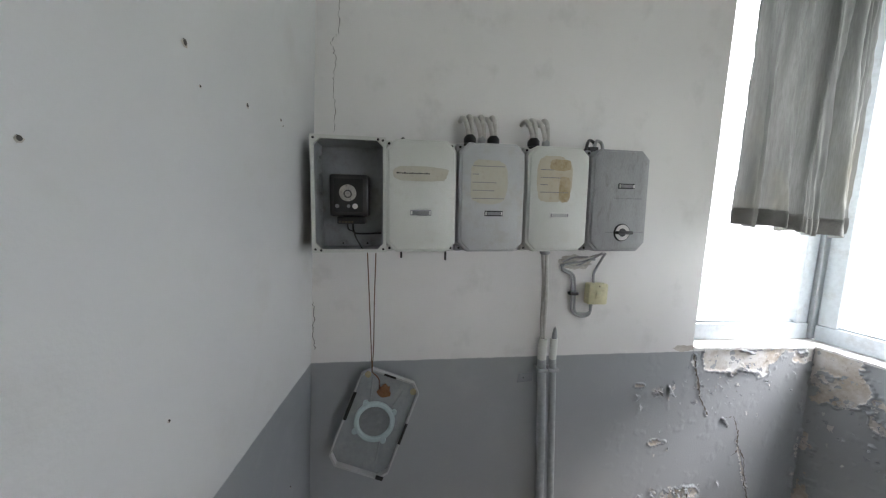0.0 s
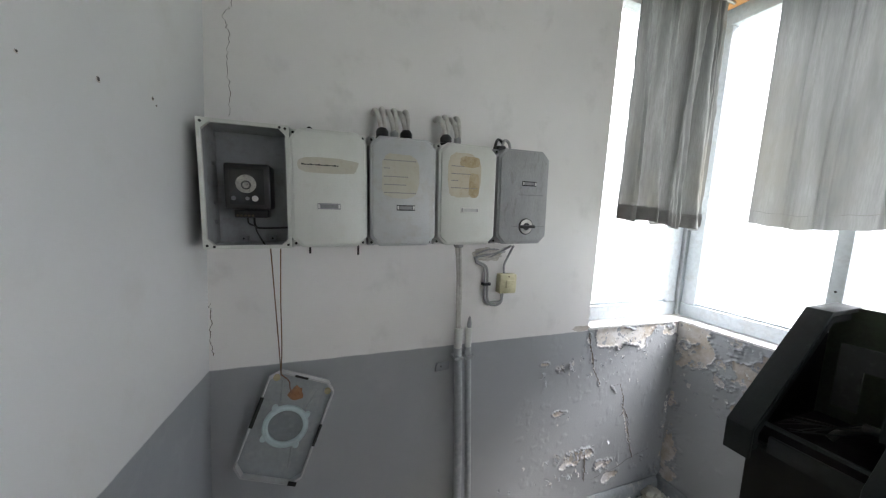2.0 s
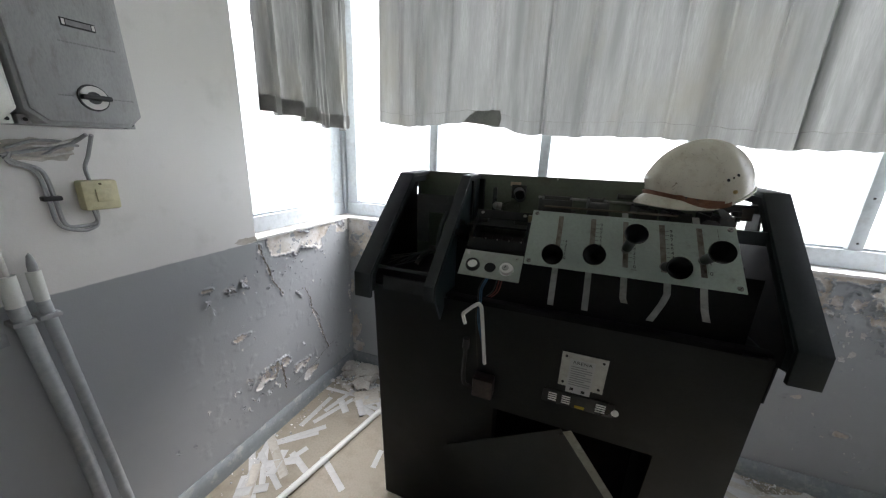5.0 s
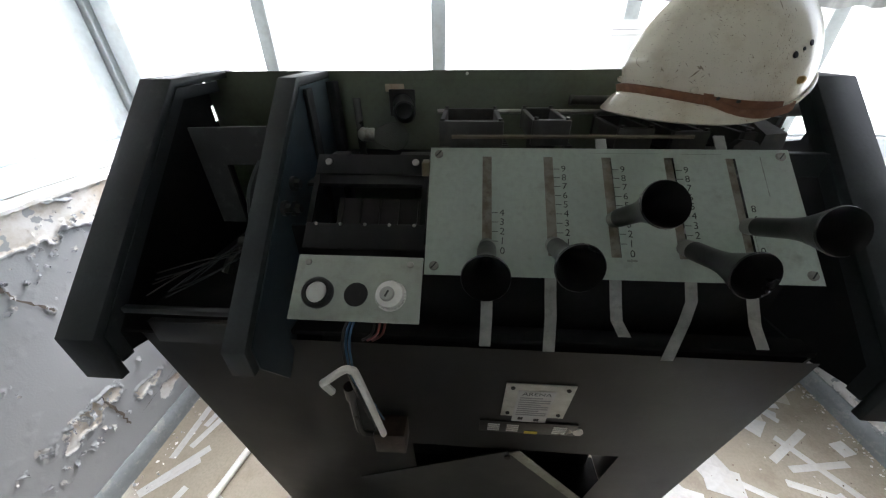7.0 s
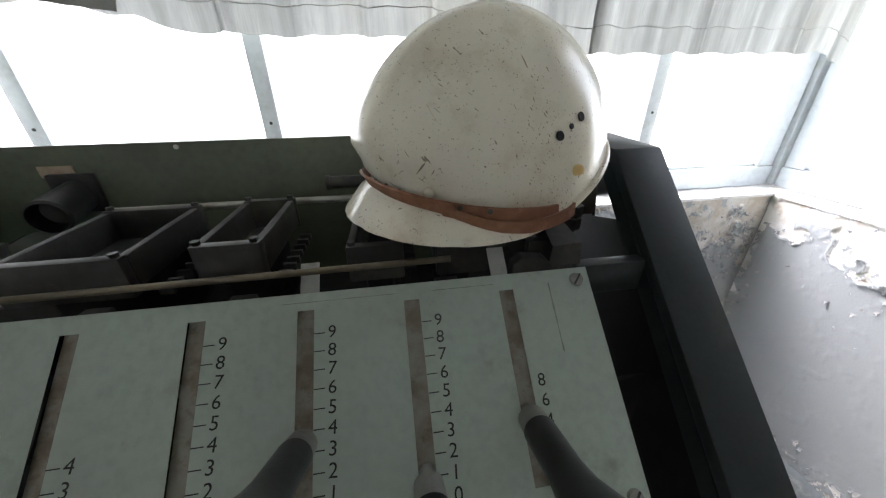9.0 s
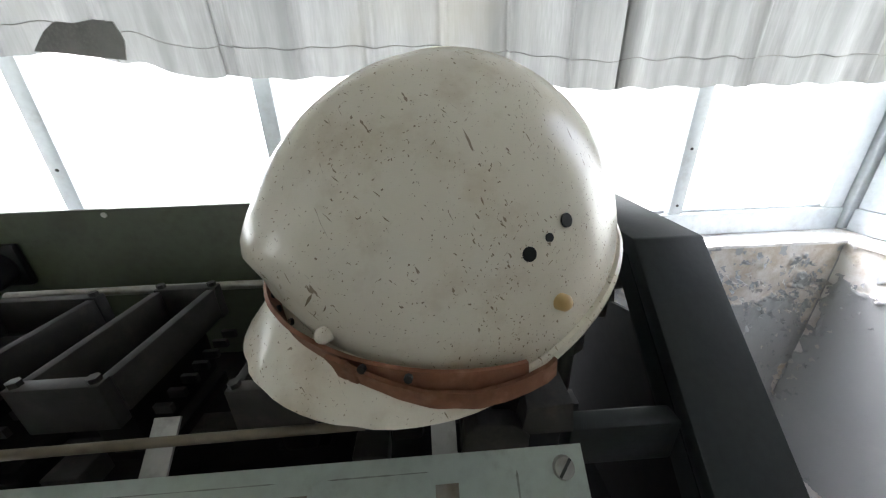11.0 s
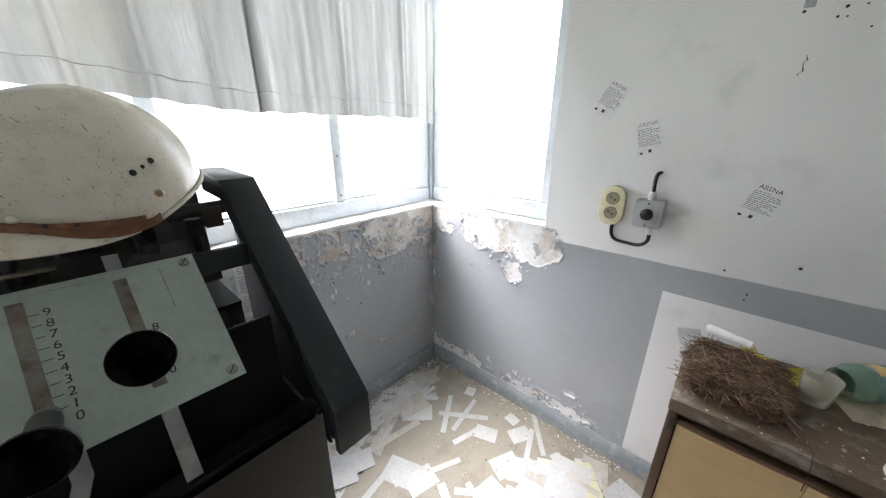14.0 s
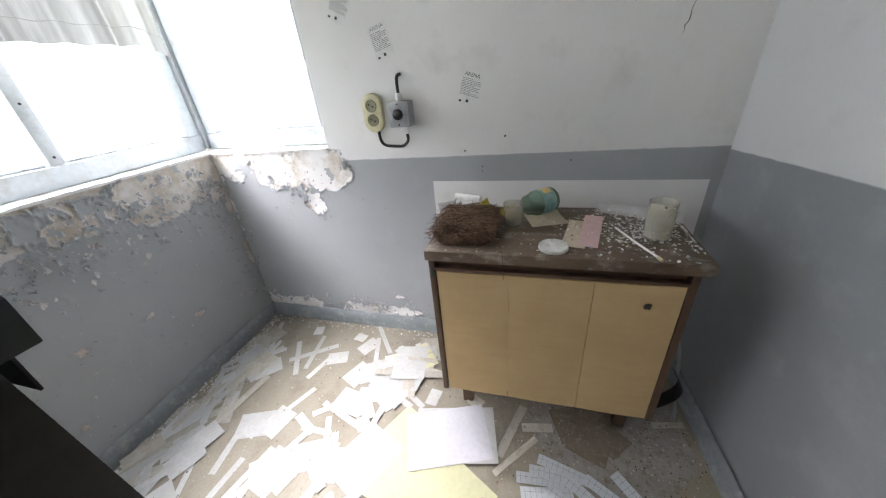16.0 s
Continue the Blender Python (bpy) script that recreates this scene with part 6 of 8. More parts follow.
for k, (x, z, r) in enumerate(((0.824, 1.449, 0.004), (0.646, 1.595, 0.007), (0.617, 1.558, 0.003), (0.481, 1.578, 0.006), (0.315, 1.601, 0.005), (0.30, 1.592, 0.003), (0.850, 1.40, 0.003), (0.692, 1.169, 0.003), (0.228, 0.678, 0.005), (1.93, 0.63, 0.004), (1.80, 0.60, 0.003))):
    r *= 0.65
    yy = -0.04 * min(1.0, x / 0.9) if x < 1.3 else -0.04 * min(1.0, (L - x) / 0.78)
    if x < 1.0:
        far = (0.24 - yy) / 0.24
        x, z = 1.081 + (x - 1.081) * far, 1.412 + (z - 1.412) * far
        yy = -0.04 * min(1.0, x / 0.9)
    hm2 = thing("wall_plug", "empty screw hole with a chipped rim", "screw hole", (x, yy, z), "old screw holes")
    part("hole", lathe(bm_new(), [(0, 0.0012), (r * 0.8, 0.0012), (r, 0.0002)], Matrix.Translation((x, yy, z)) @ pose(0, 0, 0, -90, 0, 0), 10), "plug", hm2)
    part("chip", prism(bm_new(), [(x + r * 1.3 * math.cos(j) * (1 + 0.4 * math.sin(3 * j + k)), z - r * 0.3 + r * 1.15 * math.sin(j)) for j in (0, 1, 2, 3, 4, 5)], yy + 0.0001, yy + 0.0009, "Y"), "plaster", hm2)
for k, (y, z, r) in enumerate(((0.848, 1.578, 0.005), (0.78, 1.576, 0.005), (0.75, 1.575, 0.003), (0.79, 1.558, 0.004), (0.775, 1.556, 0.003), (0.733, 1.53, 0.003), (0.692, 0.966, 0.006), (0.775, 0.858, 0.004), (0.777, 0.84, 0.004), (0.464, 0.875, 0.004), (0.84, 0.918, 0.005), (0.43, 1.375, 0.004))):
    r *= 0.7
    hm2 = thing("wall_plug", "empty screw hole in the painted wall", "screw hole", (L, y, z), "old screw holes")
    part("hole", lathe(bm_new(), [(0, 0.0016), (r * 0.8, 0.0016), (r, 0.0002)], Matrix.Translation((L - 0.0006, y, z)) @ pose(0, 0, 0, 0, -90, 0), 10), "plug", hm2)


# ---- curtains ----
def linen(name, light, dark, stain, through_):
    m, nt, ln, bs = material(name, 0.9)
    nt.remove(bs)
    weave = noise_tex(nt, ln, coords(nt, ln, (260, 260, 26)), 1.0, 2)
    streak = noise_tex(nt, ln, coords(nt, ln, (16, 16, 1.5)), 1.0, 5, 0.55)
    blot = noise_tex(nt, ln, coords(nt, ln, (3.4, 3.4, 2.0)), 1.0, 6, 0.6)
    c = mix(nt, ln, ramp(nt, ln, streak, 0.36, 0.68), light, dark)
    c = mix(nt, ln, ramp(nt, ln, weave, 0.35, 0.7, (0, 0, 0, 1), (0.4, 0.4, 0.4, 1)), c, dark)
    c = mix(nt, ln, ramp(nt, ln, blot, 0.50, 0.70, (0, 0, 0, 1), (0.6, 0.6, 0.6, 1)), c, stain)
    d, t = nt.new("ShaderNodeBsdfDiffuse"), nt.new("ShaderNodeBsdfTranslucent")
    ln.new(c, d.inputs["Color"])
    ln.new(c, t.inputs["Color"])
    ms = nt.new("ShaderNodeMixShader")
    ms.inputs[0].default_value = through_
    ln.new(d.outputs[0], ms.inputs[1])
    ln.new(t.outputs[0], ms.inputs[2])
    ln.new(ms.outputs[0], nt["Material Output"].inputs["Surface"])
    bp = nt.new("ShaderNodeBump")
    bp.inputs["Strength"].default_value, bp.inputs["Distance"].default_value = 0.25, 0.001
    ln.new(weave, bp.inputs["Height"])
    ln.new(bp.outputs["Normal"], d.inputs["Normal"])
    M[name] = m


linen("linen", (0.345, 0.350, 0.342), (0.215, 0.220, 0.214), (0.28, 0.268, 0.228), 0.19)
# west curtain: same stained linen, its streaks darkened for weaker light and deep folds
linen("linen_dim", (0.35, 0.352, 0.338), (0.17, 0.172, 0.163), (0.29, 0.268, 0.215), 0.23)
M["linen_dark"] = surface("dark_hem_cloth", (0.17, 0.168, 0.16), (0.26, 0.255, 0.24), None, rough=0.95, big=12, fine=200)


def curtain(label, u0, u1, bottom, place, folds, seed, ztop=2.446, hem_mat="linen", loose=1.0, top_gather=0.0, cloth_mat="linen", creases=()):
    """place(u, depth, z) gives the world point; folds: mean number of pleats; bottom(u): height of the lower edge."""
    rng = random.Random(seed)
    ph = [rng.uniform(0, 6.28) for _ in range(8)]
    nu, nz = int((u1 - u0) / 0.0045) + 2, 40

    def depth(t, h):
        low = (1 - h)
        k = folds * 2 * math.pi * t
        warp = 0.7 * math.sin(2.1 * 2 * math.pi * t + ph[0]) + 0.5 * math.sin(4.7 * 2 * math.pi * t + ph[1])
        some = 0.25 + 0.75 * max(0.0, noise.noise(Vector((t * 5.0, 0.3, seed + 2))) + 0.35)
        d = 0.011 * some * math.sin(k + warp * 2 + ph[2]) * (0.35 + 0.9 * h)
        d += 0.010 * noise.noise(Vector((t * folds * 1.3, h * 0.7, seed + 5))) + 0.005 * noise.noise(Vector((t * folds * 4.0, h * 1.6, seed + 7)))
        d += 0.012 * low * math.sin(0.45 * k + ph[5])
        for q in range(9):
            c0 = (q + 0.5 + 0.38 * math.sin(ph[q % 8] * 3 + q)) / 9 + 0.012 * math.sin(h * 3 + q)
            d -= 0.010 * math.exp(-((t - c0) * (u1 - u0) / 0.010) ** 2) * (0.4 + 0.6 * math.sin(h * 2.2 + ph[q % 8]) ** 2)
        d += 0.003 * noise.noise(Vector((t * 40, h * 14, seed)))
        d *= loose
        for cu, wd, amp in creases:
            x = u0 + (u1 - u0) * t - cu - 0.006 * math.sin(h * 4 + cu * 9)
            d += 0.65 * amp * (0.5 + 0.7 * abs(math.sin(2.6 * h + cu * 11))) * (math.exp(-(x / wd) ** 2) - 0.8 * math.exp(-((x - 1.6 * wd) / wd) ** 2))
        return d

    def sheet(h0, h1, n, off, zshift=0.0):
        bm = bm_new()
        g = []
        for i in range(nu + 1):
            t = i / nu
            u = u0 + (u1 - u0) * t
            zb = bottom(u)
            col = []
            for j in range(n + 1):
                h = h0 + (h1 - h0) * j / n
                uu = u + top_gather * (max(h, 0.0) ** 1.5) * ((u0 + u1) / 2 - u)
                col.append(bm.verts.new(place(uu, depth(t, h) + off, zb + (ztop - zb) * h + zshift)))
            g.append(col)
        for i in range(nu):
            for j in range(n):
                bm.faces.new((g[i][j], g[i + 1][j], g[i + 1][j + 1], g[i][j + 1]))
        bmesh.ops.recalc_face_normals(bm, faces=bm.faces)
        return bm
    cloth = sheet(0.0, 1.0, nz, 0.0)
    t = thing("curtain", label, "curtain", place((u0 + u1) / 2, 0, bottom((u0 + u1) / 2)), "window curtains")
    part("cloth", cloth, cloth_mat, t, "", 180)
    if hem_mat != "linen":
        part("hem", sheet(-0.002, 0.060, 4, 0.0022), hem_mat, t, "dark doubled hem", 180)
    seam = bm_new()
    pts = []
    for i in range(0, nu + 1, 2):
        tt = i / nu
        u = u0 + (u1 - u0) * tt
        zb = bottom(u)
        pts.append(place(u, depth(tt, 0.053) + 0.0028, zb + (ztop - zb) * 0.053))
    part("seam", tube(seam, pts, 0.0009, 4, False), "linen_dark", t)
    return t


def bottom_main(u):
    pts = [(0.15, 1.468), (0.30, 1.447), (0.42, 1.435), (0.60, 1.447), (0.72, 1.455), (0.86, 1.430), (0.97, 1.405), (1.15, 1.398), (1.36, 1.400), (1.55, 1.392), (1.72, 1.372), (1.90, 1.358)]
    for (a, za), (b, zb) in zip(pts, pts[1:]):
        if a <= u <= b:
            s = (u - a) / (b - a)
            return za + (zb - za) * (3 * s * s - 2 * s ** 3) + 0.002 * math.sin(u * 31) + 0.002 * math.sin(u * 73 + 1)
    return 1.46 if u < 1 else 1.358


NP_ = lambda u, d, z: (u, 2.032 - d, z)
cur_main = curtain("wide grey linen curtain, stained and hanging unevenly", 0.238, 1.900, bottom_main, NP_, 13, 3, loose=0.42, creases=((0.36, 0.006, 0.016), (0.45, 0.008, 0.022), (0.60, 0.006, 0.012), (0.80, 0.007, 0.016), (1.035, 0.006, 0.030), (1.19, 0.006, 0.012), (1.33, 0.008, 0.016), (1.48, 0.006, 0.012), (1.62, 0.007, 0.018), (1.77, 0.006, 0.014)))
part("loose_flap", prism(bm_new(), [(0.69, 1.453), (0.74, 1.449), (0.80, 1.441), (0.855, 1.435), (0.864, 1.468), (0.855, 1.500), (0.82, 1.504), (0.78, 1.498), (0.75, 1.502), (0.72, 1.484)], 2.005, 2.007, "Y"), "linen_dark", cur_main, "dark turned-back flap")
curtain("short grey linen curtain at the corner", 1.868, 2.655, lambda u: 1.362 + 0.003 * math.sin(u * 60) - 0.035 * max(0, (u - 2.59) / 0.065), lambda u, d, z: (u, 2.018 - d, z), 8, 8, loose=0.55, creases=((1.872, 0.008, 0.012), (2.18, 0.010, 0.016), (2.47, 0.010, 0.016)))
curtain("narrow grey linen curtain with a dark hem", 1.495, 2.040, lambda u: 1.428 + 0.012 * math.sin(u * 9) + 0.006 * math.sin(u * 47), lambda u, d, z: (0.052 + d * 1.1, u, z), 9, 5, hem_mat="linen_dark", loose=1.9, top_gather=0.06, cloth_mat="linen_dim", creases=((1.57, 0.014, 0.026), (1.66, 0.012, 0.03), (1.77, 0.010, 0.034), (1.86, 0.010, 0.034), (1.96, 0.012, 0.028)))
for nm, a, b in (("curtain_rail", (0.10, 2.032, 2.447), (L, 2.032, 2.447)), ("curtain_rail", (0.052, 1.45, 2.447), (0.052, 2.05, 2.447))):
    single(nm, cyl(bm_new(), a, b, 0.007, n=12), "steel", "thin steel curtain rail under the pelmet", "curtain rail", "curtain rails")

# sheet of paper taped over a window bar
pp = thing("window_notice", "thin white printed sheet fixed to the window bar", "paper", (1.61, 2.115, 1.22))
bm = bm_new()
g = [[bm.verts.new((1.545 + 0.155 * i / 8, 2.128 - 0.012 * math.sin(i / 8 * 3.1) - 0.01 * (1 - j / 8), 1.225 + 0.125 * j / 8)) for j in range(9)] for i in range(9)]
for i in range(8):
    for j in range(8):
        bm.faces.new((g[i][j], g[i + 1][j], g[i + 1][j + 1], g[i][j + 1]))
tp, tpn, tpl, tpb = material("thin_paper", 0.9)
tpn.remove(tpb)
d1_, t1_ = tpn.new("ShaderNodeBsdfDiffuse"), tpn.new("ShaderNodeBsdfTranslucent")
d1_.inputs["Color"].default_value = t1_.inputs["Color"].default_value = (0.75, 0.75, 0.73, 1)
mm_ = tpn.new("ShaderNodeMixShader")
mm_.inputs[0].default_value = 0.25
tpl.new(d1_.outputs[0], mm_.inputs[1])
tpl.new(t1_.outputs[0], mm_.inputs[2])
tpl.new(mm_.outputs[0], tpn["Material Output"].inputs["Surface"])
part("sheet", bm, tp, pp)
bm = bm_new()
for k in range(2):
    box(bm, 1.560, 1.688, 2.1060, 2.1066, 1.325 - k * 0.014, 1.3265 - k * 0.014)
part("ruled_line", bm, "grey_ink", pp)

# ---- east wall fittings ----
so = thing("double_socket", "cream double power socket on the wall", "socket", (L, 1.176, 1.005))


def stadium(cy, cz, w, h, n=10):
    r = w / 2
    pts = [(cy + r * math.cos(math.pi * k / n), cz + h / 2 - r + r * math.sin(math.pi * k / n)) for k in range(n + 1)]
    return pts + [(cy - r * math.cos(math.pi * k / n), cz - h / 2 + r - r * math.sin(math.pi * k / n)) for k in range(n + 1)]


part("body", prism(bm_new(), stadium(1.178, 1.070, 0.076, 0.136), L - 0.028, L - 0.001, "X", 0.004), "cream", so)
for cz in (1.096, 1.046):
    # outlets are almost flat; darkened cream paints the shade of their wells
    well = part("outlet", lathe(bm_new(), [(0.0, 0.001), (0.017, 0.001), (0.0195, 0.003), (0.0215, 0.003), (0.022, 0.0)], Matrix.Translation((L - 0.028, 1.178, cz)) @ pose(0, 0, 0, 0, -90, 0), 28), surface("outlet_shade", (0.30, 0.28, 0.18), (0.25, 0.23, 0.14), None, rough=0.5), so, "round recessed outlet")
    for dy, dz in ((0.007, 0.004), (-0.007, -0.004)):
        part("pin_hole", cyl(bm_new(), (L - 0.0305, 1.178 + dy, cz + dz), (L - 0.029, 1.178 + dy, cz + dz), 0.0032, n=10), "ink", well)
    part("centre_screw", cyl(bm_new(), (L - 0.0302, 1.178, cz), (L - 0.029, 1.178, cz), 0.0022, n=8), "brass", well)
rs = thing("wall_switch_box", "grey metal switch box with a black knob", "switch", (L, 1.062, 1.005))
part("body", B(L - 0.058, L - 0.001, 1.022, 1.102, 1.020, 1.106, 0.005), "case_dark", rs)
part("knob", lathe(bm_new(), [(0.0, 0.010), (0.014, 0.010), (0.018, 0.007), (0.0185, 0.0)], Matrix.Translation((L - 0.058, 1.064, 1.064)) @ pose(0, 0, 0, 0, -90, 0), 24), "black", rs, "round black knob")
for cz in (1.098, 1.029):
    part("screw", cyl(bm_new(), (L - 0.0595, 1.064, cz), (L - 0.058, 1.064, cz), 0.003, n=8), "darksteel", rs)
part("top_gland", lathe(bm_new(), [(0.012, 0.0), (0.012, 0.018), (0.009, 0.026), (0.0, 0.026)], Matrix.Translation((L - 0.028, 1.064, 1.1062)), 16), "white_plastic", rs, "white cable gland")
part("bottom_gland", lathe(bm_new(), [(0.011, 0.0), (0.011, -0.018), (0.008, -0.026), (0.0, -0.026)], Matrix.Translation((L - 0.028, 1.050, 1.0198)), 16), "white_plastic", rs, "white cable gland")
part("cable", tube(bm_new(), [(L - 0.028, 1.064, 1.13), (L - 0.024, 1.066, 1.165), (L - 0.018, 1.064, 1.185), (L - 0.002, 1.058, 1.190)], 0.0058, 10), "black", rs, "black cable into the wall")
part("cable", tube(bm_new(), [(L - 0.028, 1.050, 0.998), (L - 0.022, 1.052, 0.968), (L - 0.016, 1.075, 0.948), (L - 0.014, 1.110, 0.947), (L - 0.014, 1.150, 0.952), (L - 0.016, 1.166, 0.972), (L - 0.018, 1.168, 1.010)], 0.0058, 10), "black", rs, "black cable looping to the socket")


M["notice_paper"] = surface("notice_paper", (0.78, 0.78, 0.77), (0.72, 0.72, 0.71), None, rough=0.8, big=12)


def wall_notice(cy, cz, rot, w, h, faded):
    nf = frame_of((L - 0.0012, cy, cz), (0, -math.cos(radians(rot)), -math.sin(radians(rot))), (0, -math.sin(radians(rot)) , math.cos(radians(rot))))
    nt_ = thing("wall_notice", "small white printed notice stuck askew on the wall", "notice", nf.translation, "notices on the wall")
    put("sheet", B(-w / 2, w / 2, -h / 2, h / 2, 0, 0.0008), "notice_paper", nt_, nf)
    bm = letters("ARENA", w * 0.23)
    bm.transform(Matrix.Translation((0, h * 0.40, 0.0012)))
    put("lettering", bm, "grey_ink" if faded else "ink", nt_, nf, "", None)
    bm = bm_new()
    rng = random.Random(int(cy * 100))
    for k in range(11):
        y = h * 0.28 - k * h * 0.048
        x = -w * 0.42
        while x < w * (0.36 if k % 4 else 0.1):
            ww = rng.uniform(0.05, 0.16) * w
            box(bm, x, x + ww, y - h * 0.010, y + h * 0.010, 0.0010, 0.0013)
            x += ww + w * 0.03
    put("printing", bm, "grey_ink", nt_, nf, "", None)
    bm = bm_new()
    box(bm, -w * 0.06, w * 0.06, -h * 0.42, -h * 0.33, 0.0010, 0.0014)
    box(bm, -w * 0.40, -w * 0.28, -h * 0.44, -h * 0.38, 0.0010, 0.0014)
    put("print_block", bm, "ink", nt_, nf, "", None)


wall_notice(1.245, 1.41, 28, 0.072, 0.105, True)
wall_notice(1.112, 1.292, -14, 0.072, 0.105, True)
wall_notice(0.812, 1.126, 17, 0.072, 0.105, False)

# ---- sideboard cabinet ----
cab = thing("cabinet", "low wooden cabinet with a dark top and tan corrugated front", "cabinet", (2.38, 0.53, 0))
M["wood_top"] = surface("dark_veneer", (0.125, 0.088, 0.056), (0.10, 0.068, 0.042), (0.30, 0.275, 0.235), 0.8, 0.6, big=7, fine=90, stretch=(1.6, 1, 1.6), bump_s=0.2)
M["wood_side"] = surface("brown_veneer", (0.10, 0.055, 0.03), (0.075, 0.04, 0.022), None, rough=0.5, big=6, stretch=(6, 6, 1))
km, kn_, kl, kb = material("tan_card_front", 0.75)
kv = coords(kn_, kl)
kc = mix(kn_, kl, ramp(kn_, kl, noise_tex(kn_, kl, kv, 4.0, 5), 0.3, 0.7), (0.55, 0.40, 0.205), (0.45, 0.315, 0.15))
kc = mix(kn_, kl, ramp(kn_, kl, noise_tex(kn_, kl, coords(kn_, kl, (8, 8, 60)), 1.0, 6), 0.45, 0.8, (0, 0, 0, 1), (0.25, 0.25, 0.25, 1)), kc, (0.38, 0.26, 0.125))
kl.new(kc, kb.inputs["Base Color"])
wv = kn_.new("ShaderNodeTexWave")
wv.bands_direction = "Z"
wv.inputs["Scale"].default_value, wv.inputs["Distortion"].default_value, wv.inputs["Detail"].default_value = 40.0, 2.5, 3.0
kl.new(kv, wv.inputs["Vector"])
bump(kn_, kl, kb, wv.outputs["Fac"], 0.22, 0.001)
M["tan"] = km
part("top", B(2.204, 2.545, 0.172, 0.874, 0.720, 0.752, 0.003), "wood_top", cab, "dark veneered top, dusty")
part("side", B(2.222, 2.535, 0.852, 0.870, 0.160, 0.7195, 0.001), "wood_side", cab)
part("side", B(2.222, 2.535, 0.190, 0.208, 0.160, 0.7195, 0.001), "wood_side", cab)
part("bottom", B(2.232, 2.535, 0.209, 0.851, 0.165, 0.181), "wood_side", cab)
part("back", B(2.528, 2.534, 0.209, 0.851, 0.182, 0.7195), "wood_side", cab)
part("top_rail", B(2.246, 2.262, 0.209, 0.851, 0.684, 0.7195), "wood_side", cab, "dark recessed rail")
part("rail_strip", B(2.222, 2.240, 0.209, 0.851, 0.677, 0.687, 0.001), "wood_side", cab)
part("backing", B(2.2325, 2.2345, 0.211, 0.849, 0.182, 0.674), "tan", cab)
for y0, y1 in ((0.6405, 0.849), (0.4195, 0.6385), (0.211, 0.4175)):
    bm = bm_new()
    nn = 24
    g = [[bm.verts.new((2.2245 - 0.0020 * math.sin(math.pi * i / nn) + 0.0010 * noise.noise(Vector((i * 0.4, j * 0.5, y0 * 9))), y0 + (y1 - y0) * i / nn, 0.168 + 0.506 * j / 30)) for j in range(31)] for i in range(nn + 1)]
    for i in range(nn):
        for j in range(30):
            bm.faces.new((g[i][j], g[i + 1][j], g[i + 1][j + 1], g[i][j + 1]))
    bmesh.ops.recalc_face_normals(bm, faces=bm.faces)
    bmesh.ops.solidify(bm, geom=bm.faces[:], thickness=-0.006)
    for v in bm.verts:
        v.co.x = max(v.co.x, 2.2215)
    pnl = part("front_panel", bm, "tan", cab, "tan ribbed front panel", 60)
    if y0 < 0.3:
        part("lock_hole", lathe(bm_new(), [(0.0, 0.0010), (0.0065, 0.0010), (0.008, 0.0)], Matrix.Translation((2.2212, 0.286, 0.612)) @ pose(0, 0, 0, 0, -90, 0), 18), "ink", pnl, "broken-out lock hole")
        part("lock_chip", prism(bm_new(), [(0.297, 0.608), (0.291, 0.600), (0.286, 0.603), (0.279, 0.600), (0.280, 0.612), (0.276, 0.618), (0.285, 0.620), (0.293, 0.617)], 2.2205, 2.2213, "X"), "wood_side", pnl)
for x in (2.30, 2.47):
    for y in (0.25, 0.80):
        part("leg", B(x, x + 0.04, y - 0.02, y + 0.02, 0.0, 0.164, 0.002), "wood_side", cab)
part("hinge", B(2.2195, 2.2235, 0.855, 0.866, 0.655, 0.690, 0.001), "darksteel", cab)

# bent steel strip and hose behind the cabinet
bm = bm_new()
arc = [(2.36, 0.16 - 0.10 * math.sin(k / 9 * 2.4), 0.02 + 0.20 * (k / 9)) for k in range(10)]
rows_ = []
for p in arc:
    rows_.append([bm.verts.new((p[0], p[1], p[2])), bm.verts.new((p[0] + 0.05, p[1], p[2]))])
for p, q in zip(rows_, rows_[1:]):
    bm.faces.new((p[0], p[1], q[1], q[0]))
bmesh.ops.solidify(bm, geom=bm.faces[:], thickness=0.004)
for v in bm.verts:
    v.co.z = max(v.co.z, 0.0005)
single("bent_strip", bm, "darksteel", "dark bent steel strip beside the cabinet", "metal strip")
single("old_cable", tube(bm_new(), [(2.60, 0.05, 0.30), (2.52, 0.03, 0.20), (2.45, 0.035, 0.06), (2.40, 0.04, 0.008), (2.36, 0.06, 0.008)], 0.0065, 8), "case_dark", "stiff grey cable lying behind the cabinet", "cable")

# ---- things on the cabinet ----
ZT = 0.7522
rng = random.Random(12)
nest = thing("bird_nest", "collapsed birds nest of dry twigs and grass", "nest", (2.345, 0.775, ZT))
M["twig"] = surface("dry_grass", (0.10, 0.055, 0.03), (0.07, 0.038, 0.022), (0.2, 0.13, 0.08), 0.6, 0.9, big=30)
bm = bm_new()
NR = 40
rings = []
